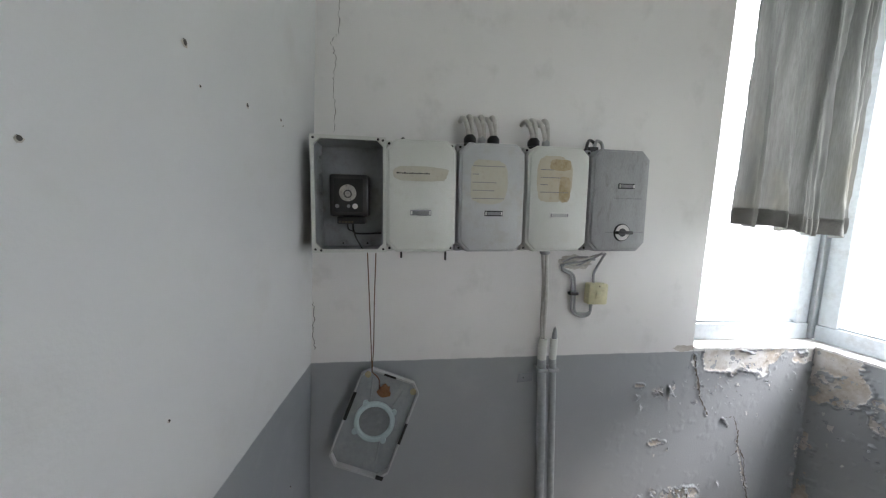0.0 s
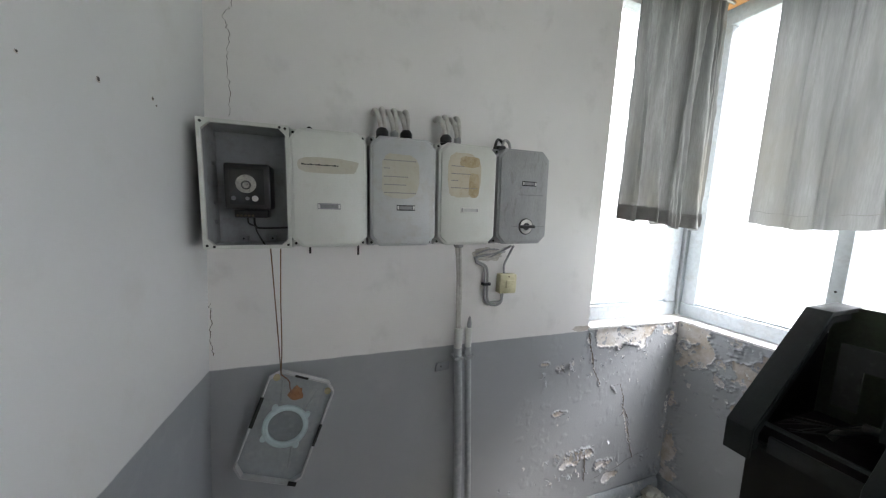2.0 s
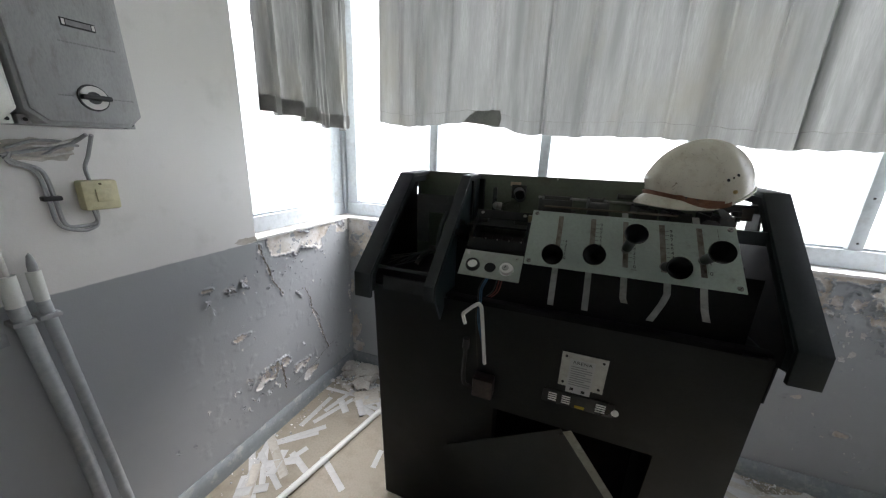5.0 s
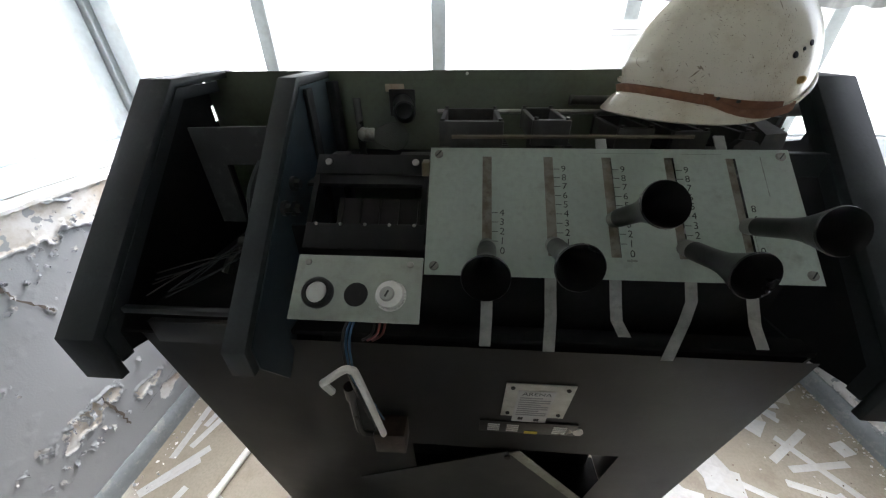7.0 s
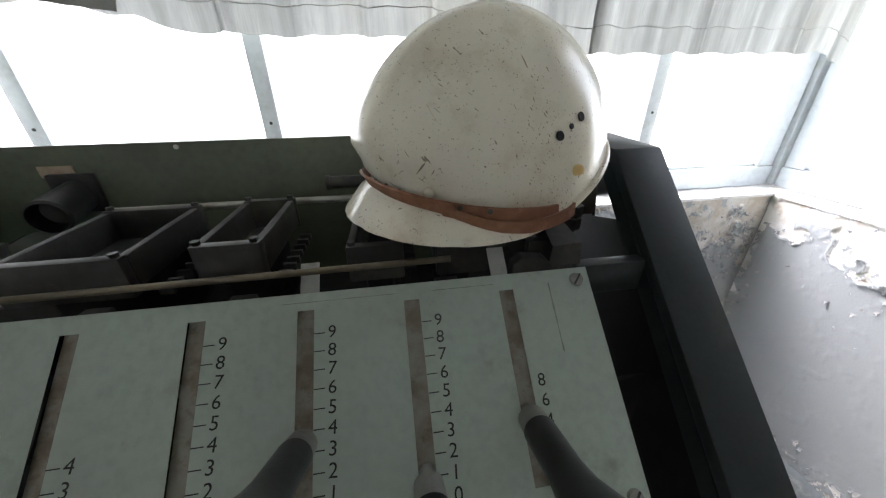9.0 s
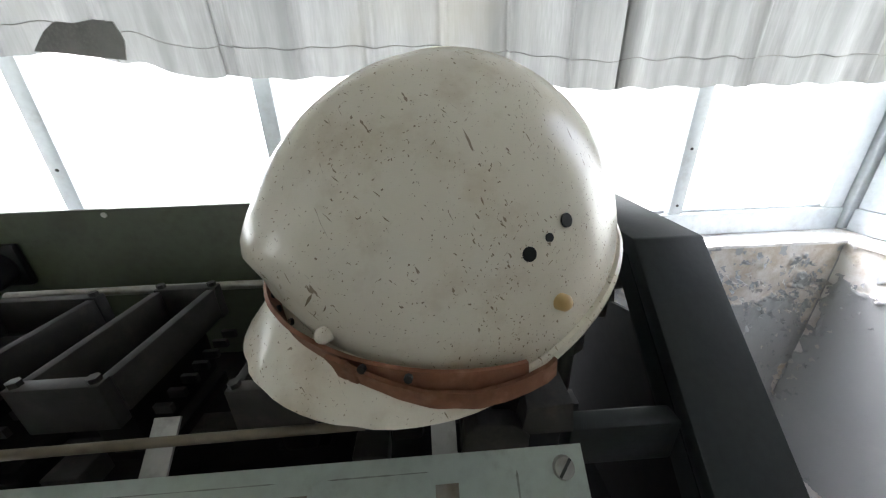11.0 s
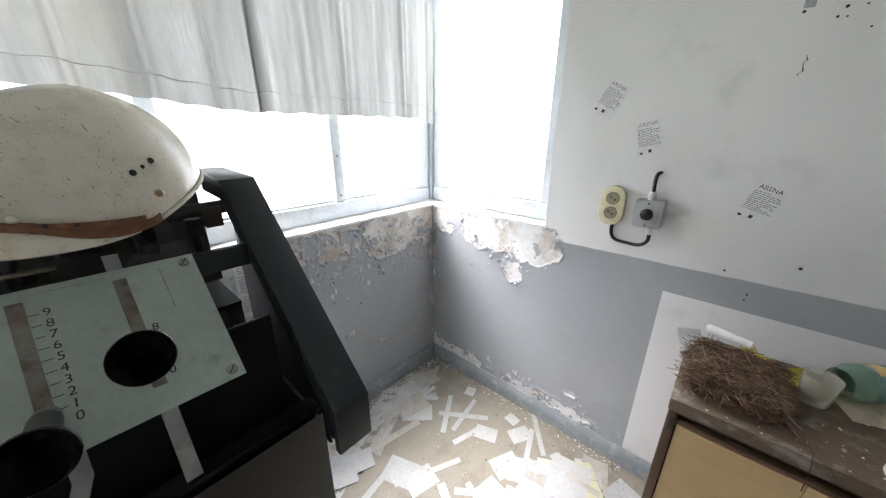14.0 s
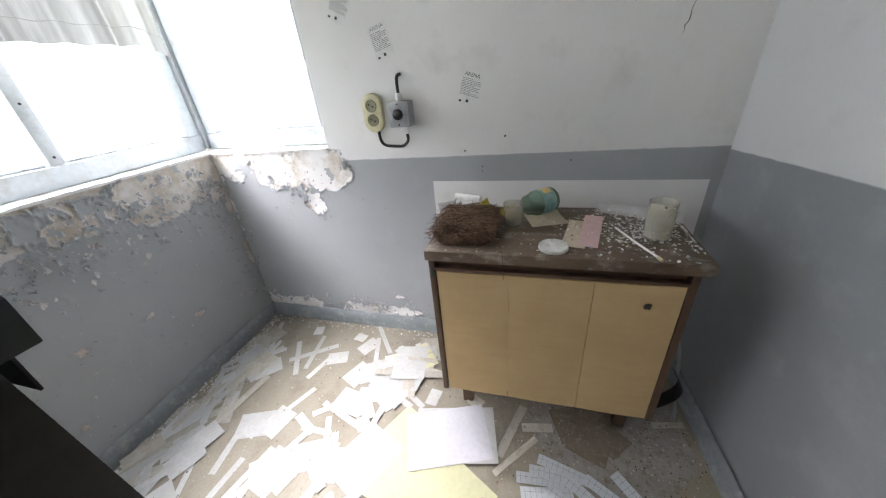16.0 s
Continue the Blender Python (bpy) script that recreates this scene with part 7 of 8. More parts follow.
for j, (r, z) in enumerate(((1.0, 0.0), (1.03, 0.016), (0.97, 0.032), (0.80, 0.038), (0.45, 0.038), (0.2, 0.035), (0.0, 0.034))):
    if r == 0:
        rings.append([bm.verts.new((2.345, 0.775, ZT + z))])
        continue
    ring_ = []
    for i in range(NR):
        a = 2 * math.pi * i / NR
        w = 1 + 0.16 * noise.noise(Vector((math.cos(a) * 2, math.sin(a) * 2, j * 0.5)))
        ring_.append(bm.verts.new((2.345 + 0.098 * r * w * math.copysign(abs(math.cos(a)) ** 0.45, math.cos(a)), 0.775 + 0.086 * r * w * math.copysign(abs(math.sin(a)) ** 0.45, math.sin(a)), ZT + z + 0.006 * noise.noise(Vector((i, j, 1)) * 0.6) * (j > 0))))
    rings.append(ring_)
for p, q in zip(rings, rings[1:]):
    for i in range(NR):
        vs = list(dict.fromkeys([p[i], p[(i + 1) % NR], q[(i + 1) % len(q)], q[i % len(q)]]))
        if len(vs) > 2:
            bm.faces.new(vs)
bmesh.ops.recalc_face_normals(bm, faces=bm.faces)
part("core", bm, "twig", nest)
for grp in range(3):
    bm = bm_new()
    for k in range(620):
        cx, cy = 2.345 + rng.uniform(-0.100, 0.100), 0.775 + rng.uniform(-0.088, 0.088)
        r = max(abs(cx - 2.345) / 0.1, abs(cy - 0.775) / 0.088)
        cz = ZT + 0.006 + (0.046 - 0.020 * r ** 6) * (rng.uniform(0.8, 1.1) if r < 0.8 else rng.uniform(0.05, 1.1))
        th, ln_ = rng.uniform(0, 6.28), rng.uniform(0.010, 0.036)
        d = Vector((math.cos(th), math.sin(th), rng.gauss(0, 0.13))) * ln_
        p = Vector((cx, cy, cz))
        pts = [p - d, p + Vector((rng.uniform(-1, 1), rng.uniform(-1, 1), rng.uniform(0, 1))) * 0.006, p + d]
        for q in pts:
            q.z = max(q.z, ZT + 0.002)
        w = rng.uniform(0.0004, 0.0009)
        side = d.cross(Vector((0, 0, 1))).normalized() * w
        vs = [[bm.verts.new(q + o) for o in (side, -side * 0.6 + Vector((0, 0, w * 1.4)), -side)] for q in pts]
        for A_, B_ in zip(vs, vs[1:]):
            for j in range(3):
                bm.faces.new((A_[j], A_[(j + 1) % 3], B_[(j + 1) % 3], B_[j]))
    tw = part("twigs", bm, surface("twigs_%s" % "abc"[grp], ((0.15, 0.082, 0.045), (0.08, 0.045, 0.026), (0.24, 0.155, 0.095))[grp], ((0.11, 0.06, 0.032), (0.06, 0.034, 0.02), (0.19, 0.12, 0.07))[grp], None, rough=0.9), nest, "tangle of dry stalks", None)
    tagged(tw, "", "", "", "stuff")
part("long_stalk", tube(bm_new(), [(2.25, 0.70, 0.782), (2.215, 0.665, 0.774), (2.200, 0.655, 0.747), (2.194, 0.652, 0.682)], 0.0010, 5), "twig", nest)

glass_m, gN, gL, gB = material("dirty_jar_glass", 0.12)
gB.inputs["Base Color"].default_value = (0.84, 0.82, 0.73, 1)
gB.inputs["Transmission Weight"].default_value = 0.78
gB.inputs["IOR"].default_value = 1.25
gL.new(ramp(gN, gL, noise_tex(gN, gL, coords(gN, gL), 22.0, 6), 0.35, 0.75, (0.05, 0.05, 0.05, 1), (0.35, 0.35, 0.35, 1)), gB.inputs["Roughness"])
M["jar"] = glass_m
green_m, gN, gL, gB = material("green_jar_glass", 0.12)
gB.inputs["Base Color"].default_value = (0.45, 0.62, 0.50, 1)
gB.inputs["Transmission Weight"].default_value = 0.75
gB.inputs["IOR"].default_value = 1.25
M["jar_green"] = green_m
jar = thing("glass_jar", "empty dusty glass jar without a lid", "jar", (2.338, 0.266, ZT))
part("glass", lathe(bm_new(), [(0.0, 0.001), (0.030, 0.001), (0.033, 0.006), (0.033, 0.028), (0.031, 0.034), (0.0325, 0.040), (0.033, 0.074), (0.030, 0.084), (0.032, 0.089), (0.0325, 0.101), (0.0305, 0.102), (0.0295, 0.089), (0.0275, 0.083), (0.0302, 0.074), (0.0300, 0.008), (0.0, 0.004)], Matrix.Translation((2.338, 0.266, ZT)), 40), "jar", jar)
tj = thing("glass_jar", "green-tinted glass jar with a torn label lying on its side", "jar", (2.475, 0.580, ZT))
jp = [(0.0, 0.0), (0.036, 0.0), (0.040, 0.006), (0.040, 0.070), (0.033, 0.086), (0.031, 0.100), (0.029, 0.100), (0.030, 0.086), (0.037, 0.070), (0.037, 0.008), (0.0, 0.004)]
TJ = Matrix.Translation((2.515, 0.525, ZT + 0.0402)) @ Vector((-0.62, 0.78, 0.0)).to_track_quat("Z", "Y").to_matrix().to_4x4()
part("glass", lathe(bm_new(), jp, TJ, 36), "jar_green", tj)


def wrap(r, h0, h1, a0, a1, m, n=20):
    bm = bm_new()
    cols = [[bm.verts.new(m @ Vector((r * math.cos(radians(a0 + (a1 - a0) * i / n)), r * math.sin(radians(a0 + (a1 - a0) * i / n)), h))) for h in (h0, h1)] for i in range(n + 1)]
    for p, q in zip(cols, cols[1:]):
        bm.faces.new((p[0], q[0], q[1], p[1]))
    bmesh.ops.recalc_face_normals(bm, faces=bm.faces)
    return bm


lb = part("label", wrap(0.0405, 0.014, 0.062, -180, 175, TJ, 48), surface("teal_label", (0.05, 0.22, 0.25), (0.3, 0.4, 0.36), None, rough=0.6, big=26), tj, "torn teal paper label")
part("label_patch", wrap(0.0409, 0.022, 0.050, 60, 150, TJ, 16), surface("orange_label_print", (0.65, 0.36, 0.06), (0.7, 0.6, 0.3), (0.2, 0.12, 0.05), 0.6, 0.6, big=50), lb, "orange and yellow print")
tum = thing("drinking_glass", "small clear drinking glass behind the nest", "glass", (2.395, 0.640, ZT))
part("glass", lathe(bm_new(), [(0.0, 0.001), (0.024, 0.001), (0.031, 0.070), (0.0295, 0.070), (0.0225, 0.006), (0.0, 0.006)], Matrix.Translation((2.395, 0.640, ZT)), 32), "jar", tum)
lidp = single("jar_lid", lathe(bm_new(), [(0.0, 0.006), (0.030, 0.006), (0.032, 0.009), (0.036, 0.009), (0.038, 0.006), (0.038, 0.0), (0.0, 0.0)], Matrix.Translation((2.255, 0.527, ZT)), 36), surface("dusty_white_lid", (0.62, 0.62, 0.59), (0.5, 0.5, 0.47), (0.3, 0.28, 0.24), 0.5, 0.6, big=25), "round dusty white plastic lid", "lid")


def sheet_mesh(w, h, curl=0.0, seed=0, n=10):
    """A thin sheet in its own plane, one side slightly curled up."""
    bm = bm_new()
    top, low = [], []
    for i in range(n + 1):
        for grid_, dz in ((top, 0.0004), (low, 0.0)):
            grid_.append([bm.verts.new(((i / n - 0.5) * w, (j / n - 0.5) * h, dz + curl * max(0, (i / n - 0.55) / 0.45) ** 2)) for j in range(n + 1)])
    for i in range(n):
        for j in range(n):
            bm.faces.new((top[i][j], top[i + 1][j], top[i + 1][j + 1], top[i][j + 1]))
            bm.faces.new((low[i][j], low[i][j + 1], low[i + 1][j + 1], low[i + 1][j]))
    for i in range(n):
        bm.faces.new((low[i][0], low[i + 1][0], top[i + 1][0], top[i][0]))
        bm.faces.new((top[i][n], top[i + 1][n], low[i + 1][n], low[i][n]))
        bm.faces.new((top[0][i], top[0][i + 1], low[0][i + 1], low[0][i]))
        bm.faces.new((low[n][i], low[n][i + 1], top[n][i + 1], top[n][i]))
    return bm


def lay(name, w, h, x, y, z, rot, mat, label, category, curl=0.0, seed=0, group=""):
    bm = sheet_mesh(w, h, curl, seed)
    ob = new(name, finish(name, bm, mat))
    ob.matrix_basis = pose(x, y, z, 0, 0, rot)
    return tagged(ob, label, category, group)


M["card_beige"] = surface("beige_card", (0.55, 0.48, 0.36), (0.48, 0.41, 0.30), (0.3, 0.25, 0.18), 0.5, 0.85, big=12)
M["pink"] = surface("faded_pink_card", (0.62, 0.42, 0.42), (0.56, 0.38, 0.37), (0.45, 0.38, 0.34), 0.5, 0.8, big=10)
M["yellow"] = surface("yellow_wrapper", (0.62, 0.52, 0.05), (0.5, 0.4, 0.04), (0.7, 0.68, 0.5), 0.5, 0.5, big=25)
M["yellow_paper"] = surface("pale_yellow_paper", (0.66, 0.65, 0.42), (0.60, 0.59, 0.37), (0.55, 0.52, 0.36), 0.3, 0.85, big=6, fine=60, bump_s=0.2)
lay("card", 0.10, 0.110, 2.445, 0.545, ZT, 18, "card_beige", "torn beige card under a jar", "card", 0.006, 3)
lay("folder", 0.165, 0.060, 2.345, 0.462, ZT, -12, "card_beige", "folded beige card with a pink cover", "folder", 0.004, 5)
lay("folder_cover", 0.180, 0.050, 2.352, 0.424, ZT + 0.003, -12, "pink", "faded pink card cover lying on a folder", "card", 0.012, 6)
lay("paper_strip", 0.036, 0.230, 2.487, 0.278, ZT, -20, "paper", "curled white paper strip on the cabinet", "paper", 0.020, 7)
lay("paper_scrap", 0.10, 0.06, 2.46, 0.855, ZT, 30, "paper", "white paper scrap behind the nest", "paper", 0.03, 8)
lay("wrapper", 0.05, 0.10, 2.495, 0.735, ZT, 70, "yellow", "crumpled yellow wrapper on the cabinet", "wrapper", 0.03, 9)
lay("wrapper", 0.04, 0.06, 2.455, 0.655, ZT + 0.01, 40, "yellow", "crumpled yellow wrapper on the cabinet", "wrapper", 0.02, 10)
single("brush_stick", tube(bm_new(), [(2.385, 0.355, ZT + 0.004), (2.30, 0.325, ZT + 0.005), (2.222, 0.292, ZT + 0.005)], 0.0028, 8), "white_plastic", "thin white stick lying in paint flakes", "stick")
single("swab_tip", cyl(bm_new(), (2.222, 0.292, ZT + 0.0045), (2.208, 0.287, ZT + 0.0045), 0.0042, n=10), surface("yellowed_swab", (0.6, 0.56, 0.35), (0.5, 0.45, 0.28), None, rough=0.9), "yellowed tip of a stick", "swab")
single("tube_of_paste", cyl(bm_new(), (2.50, 0.84, ZT + 0.052), (2.46, 0.75, ZT + 0.058), 0.012, 0.009, 14), "white_plastic", "white plastic tube lying on the nest", "tube")


def flakes(name, count, where, mat, smin, smax, label, seed, stand=0.25, parent_kind="stuff"):
    """Loose chips scattered by where(rng), which gives a point and how high the heap is there."""
    r = random.Random(seed)
    verts, faces = [], []
    for _ in range(count):
        p, heap = where(r)
        s = r.uniform(smin, smax)
        q = Euler((r.gauss(0, stand), r.gauss(0, stand), r.uniform(0, 6.28))).to_matrix()
        k = r.randint(4, 6)
        ring_ = [Vector((s * r.uniform(0.5, 1) * math.cos(6.283 * i / k), s * r.uniform(0.35, 1) * math.sin(6.283 * i / k), 0)) for i in range(k)]
        pts = [q @ v for v in ring_]
        low = min(v.z for v in pts)
        b = len(verts)
        base = Vector(p) + Vector((0, 0, r.random() * heap - low + 0.0006))
        th = Vector((0, 0, 0.0007))
        verts += [tuple(base + v) for v in pts] + [tuple(base + v + th) for v in pts]
        faces += [tuple(range(b + k, b + 2 * k)), tuple(range(b + k - 1, b - 1, -1))] + [(b + i, b + (i + 1) % k, b + k + (i + 1) % k, b + k + i) for i in range(k)]
    me = bpy.data.meshes.new(name)
    me.from_pydata(verts, [], faces)
    me.materials.append(M[mat] if isinstance(mat, str) else mat)
    return tagged(new(name, me), label, name.replace("_", " "), "", parent_kind)


def chipmat(name, cols):
    m, nt, ln, b = material(name, 0.85)
    ge = nt.new("ShaderNodeNewGeometry")
    rp = nt.new("ShaderNodeValToRGB")
    rp.color_ramp.interpolation = "CONSTANT"
    while len(rp.color_ramp.elements) < len(cols):
        rp.color_ramp.elements.new(0.5)
    for i, (e, c) in enumerate(zip(rp.color_ramp.elements, cols)):
        e.position, e.color = i / len(cols), (*c, 1)
    ln.new(ge.outputs["Random Per Island"], rp.inputs["Fac"])
    ln.new(rp.outputs["Color"], b.inputs["Base Color"])
    return m


M["chips"] = chipmat("paint_chips", [(0.74, 0.73, 0.70), (0.66, 0.65, 0.61), (0.36, 0.38, 0.39), (0.55, 0.50, 0.43), (0.72, 0.71, 0.68)])
M["dirt_chips"] = chipmat("floor_debris", [(0.30, 0.26, 0.20), (0.42, 0.38, 0.32), (0.20, 0.16, 0.12), (0.55, 0.52, 0.47), (0.12, 0.09, 0.07)])
flakes("paint_flakes", 900, lambda r: ((min(2.535, max(2.21, r.gauss(2.39, 0.075))), min(0.52, max(0.185, r.gauss(0.30, 0.085))), ZT), 0.002), "chips", 0.0008, 0.0062, "white paint flakes scattered over the cabinet top", 31, 0.2)
flakes("top_dust", 260, lambda r: ((r.uniform(2.21, 2.53), r.uniform(0.19, 0.86), ZT), 0.001), "dirt_chips", 0.0015, 0.005, "crumbs and dust on the cabinet top", 32, 0.2)


# ---- litter on the floor ----
rng = random.Random(77)
STRIPS = [finish("paper_strip", sheet_mesh(w, h, c, k, 6), "paper") for k, (w, h, c) in enumerate(((0.022, 0.20, 0.0004), (0.026, 0.25, 0.001), (0.030, 0.16, 0.001), (0.024, 0.30, 0.0004), (0.034, 0.12, 0.002)))]
CARDS = [finish("paper_card", sheet_mesh(w, h, c, k + 9, 6), "paper") for k, (w, h, c) in enumerate(((0.07, 0.10, 0.002), (0.06, 0.05, 0.001), (0.09, 0.12, 0.003), (0.105, 0.148, 0.005), (0.05, 0.075, 0.001)))]
M["paper_grey"] = surface("dirty_paper", (0.60, 0.57, 0.50), (0.52, 0.48, 0.41), (0.36, 0.31, 0.24), 0.6, 0.9, big=9, fine=60, bump_s=0.2, per_object=0.2)
OLD = [finish("old_paper_strip", sheet_mesh(w, h, c, k + 20, 6), "paper_grey") for k, (w, h, c) in enumerate(((0.030, 0.24, 0.002), (0.04, 0.18, 0.004), (0.10, 0.13, 0.010), (0.035, 0.32, 0.002)))]


def overlap(p, q):
    """Whether two turned rectangles (x, y, angle, w, h) touch."""
    for a, b in ((p, q), (q, p)):
        c, s = math.cos(a[2]), math.sin(a[2])
        c2, s2 = math.cos(b[2]), math.sin(b[2])
        for ax, half in (((c, s), a[3] / 2), ((-s, c), a[4] / 2)):
            gap = abs((b[0] - a[0]) * ax[0] + (b[1] - a[1]) * ax[1])
            reach = abs(c2 * ax[0] + s2 * ax[1]) * b[3] / 2 + abs(-s2 * ax[0] + c2 * ax[1]) * b[4] / 2
            if gap > half + reach:
                return False
    return True


LAID = []


def level(x, y, rot, w, h, thick=0.0006):
    """Height at which a sheet comes to lie on those already there."""
    r = (x, y, radians(rot), w + 0.004, h + 0.004)
    z = max([top for q, top in LAID if overlap(r, q)], default=0.0004)
    LAID.append((r, z + thick))
    return z


def drop(mesh, x, y, rot, name, label, group="papers strewn over the floor"):
    ob = new(name, mesh)
    xs_, ys_ = [v.co.x for v in mesh.vertices], [v.co.y for v in mesh.vertices]
    ob.matrix_basis = pose(x, y, level(x, y, rot, max(xs_) - min(xs_), max(ys_) - min(ys_)), 0, 0, rot)
    return tagged(ob, label, "paper", group)


def scatter(n, region, kinds, rots, seed):
    r = random.Random(seed)
    for _ in range(n):
        x, y = region(r)
        meshes, nm, lab = r.choice(kinds)
        rot = r.choice(rots) + r.gauss(0, 16) if rots else r.uniform(0, 360)
        drop(r.choice(meshes), x, y, rot, nm, lab)


K_STRIP = (STRIPS, "paper_strip", "narrow white paper strip lying on the linoleum")
K_CARD = (CARDS, "paper_card", "small white paper card lying on the linoleum")
K_OLD = (OLD, "old_paper_strip", "dirty torn paper lying against the baseboard")
STRIP_EAST = [(1.85, 1.75, 114, 0.25), (1.94, 1.66, 99, 0.21), (1.84, 1.58, 83, 0.14), (2.17, 1.51, 64, 0.14), (2.16, 1.36, 38, 0.14), (2.38, 1.68, 121, 0.23),
              (2.43, 1.61, 98, 0.22), (2.42, 1.61, 34, 0.24), (2.34, 1.53, 73, 0.14), (2.57, 1.29, 128, 0.22), (1.88, 1.46, 63, 0.14), (2.06, 1.31, 116, 0.14),
              (1.84, 1.48, 84, 0.09), (2.28, 1.18, 38, 0.15), (2.06, 1.36, 0, 0.13), (1.96, 1.18, 147, 0.16)]
STRIP_OLD = [(2.13, 1.82, 118, 0.27), (2.38, 1.12, 147, 0.24), (1.94, 1.97, 143, 0.23)]
STRIP_WEST = [(0.10, 1.22, 50, 0.28), (0.12, 1.26, 44, 0.23), (0.13, 1.42, 133, 0.21), (0.10, 1.60, 179, 0.22), (0.18, 1.64, 159, 0.23), (0.15, 1.26, 66, 0.23),
              (0.40, 1.35, 62, 0.20), (0.54, 1.48, 8, 0.09), (0.14, 1.77, 95, 0.22), (0.25, 1.33, 69, 0.16), (0.19, 1.32, 161, 0.18)]
CARD_EAST = [(2.57, 1.68, 15, 1), (2.56, 1.42, 80, 1), (2.41, 1.47, 20, 0), (2.51, 1.35, 60, 0), (2.37, 1.25, 30, 3), (2.34, 1.32, 65, 2), (2.25, 1.22, 10, 0), (2.42, 1.17, 50, 2), (2.33, 1.15, 80, 0),
             (2.03, 1.62, 20, 3), (2.06, 1.54, 75, 2), (1.90, 1.47, 40, 0), (1.97, 1.32, 25, 3), (1.90, 1.38, 70, 2), (2.00, 1.90, 30, 0), (2.44, 1.95, 50, 2)]


def own_strip(length, width, mat):
    return finish("paper_strip", sheet_mesh(width, length, 0.001, 3, 6), mat)


for k, (x, y, rot, ln_) in enumerate(STRIP_EAST + STRIP_WEST):
    drop(own_strip(ln_, (0.022, 0.026, 0.024)[k % 3], "paper"), x, y, rot, "paper_strip", "narrow white paper strip lying on the linoleum")
for x, y, rot, ln_ in STRIP_OLD:
    drop(own_strip(ln_, 0.030, "paper_grey"), x, y, rot, "old_paper_strip", "dirty grey paper strip lying on the linoleum")
for x, y, rot, k in CARD_EAST:
    drop(CARDS[k], x, y, rot, "paper_card", "small white paper card lying on the linoleum")
# heap along the window wall
scatter(58, lambda r: (r.uniform(1.68, 2.50), 2.0 - abs(r.gauss(0.0, 0.09)) - 0.03), [K_STRIP, K_STRIP, K_OLD, K_CARD], [55, 70, 95, 110], 1)
# loose pieces in the middle of the floor
scatter(16, lambda r: (r.gauss(2.00, 0.14), r.gauss(1.28, 0.16)), [K_STRIP, K_STRIP, K_CARD], [10, 60, 75, 110, 150], 2)
scatter(14, lambda r: (r.gauss(2.34, 0.10), r.gauss(1.12, 0.08)), [K_STRIP, K_CARD, K_CARD], None, 3)
scatter(14, lambda r: (r.uniform(2.36, 2.60), r.uniform(1.00, 1.18)), [K_CARD, K_OLD], None, 4)
scatter(8, lambda r: (r.gauss(1.85, 0.08), r.gauss(1.15, 0.12)), [K_STRIP, K_CARD], [40, 70, 120], 5)
# west corner
scatter(20, lambda r: (r.uniform(0.06, 0.50), r.uniform(1.62, 1.96)), [K_STRIP, K_STRIP, K_OLD], [20, 45, 80, 120, 150], 6)
scatter(8, lambda r: (r.uniform(0.06, 0.24), r.uniform(1.10, 1.45)), [K_STRIP, K_OLD], [30, 80, 130], 7)
# placed sheets


def printed_sheet(x, y, rot, mat, label, lines, w=0.21, h=0.297, seed=1):
    z = level(x, y, rot, w, h, 0.0013)
    sh = thing("paper_sheet", label, "paper", (x, y, z), "loose sheets", (0, 0, rot))
    part("sheet", sheet_mesh(w, h, 0.0008, seed, 12), mat, sh, local=True)
    if lines:
        bm = bm_new()
        for k in range(lines):
            yy = h * 0.36 - k * 0.011
            box(bm, -w * 0.36, -w * 0.36 + w * (0.70 if k % 4 else 0.45), yy - 0.0009, yy + 0.0009, 0.0011, 0.0013)
        part("printing", bm, "pale_ink", sh, local=True)
    return sh


M["pale_ink"] = surface("faded_print", (0.46, 0.46, 0.50), (0.52, 0.52, 0.55), None, rough=0.85, big=90)
M["lilac"] = surface("lilac_white_paper", (0.66, 0.65, 0.69), (0.61, 0.60, 0.645), None, rough=0.85, big=6)
printed_sheet(2.050, 1.010, 62, "yellow_paper", "pale yellow sheet under other papers", 0, seed=2)
printed_sheet(2.020, 0.955, 78, "yellow_paper", "pale yellow sheet under other papers", 0, seed=3)
printed_sheet(1.955, 0.800, 60, "yellow_paper", "pale yellow sheet lying on papers", 0, 0.24, 0.20, seed=4)
printed_sheet(2.150, 0.822, 12, "paper", "white sheet under a printed form", 0, seed=5)
printed_sheet(2.138, 0.848, 20, "lilac", "white printed form lying on top of papers", 6, seed=6)
printed_sheet(2.00, 1.12, 64, "paper", "crumpled thin white sheet", 0, 0.17, 0.22, seed=7)
printed_sheet(2.46, 1.08, 40, "yellow_paper", "stained yellow sheet near the wall", 0, 0.15, 0.17, seed=8)
printed_sheet(2.44, 1.10, 10, "paper", "creased white sheet near the wall", 0, 0.19, 0.15, seed=9)
printed_sheet(1.93, 0.645, 92, "paper", "white card lying beside yellow sheets", 0, 0.10, 0.08, seed=10)
printed_sheet(2.02, 1.62, 80, "paper", "white printed card by the wall heap", 3, 0.07, 0.08, seed=11)
printed_sheet(1.70, 1.70, 35, "yellow_paper", "small yellowed card on the floor", 2, 0.07, 0.09, seed=12)
# folded forms with grid lines
M["form_blue"] = surface("bluish_form_paper", (0.62, 0.65, 0.69), (0.56, 0.59, 0.63), None, rough=0.85, big=9)
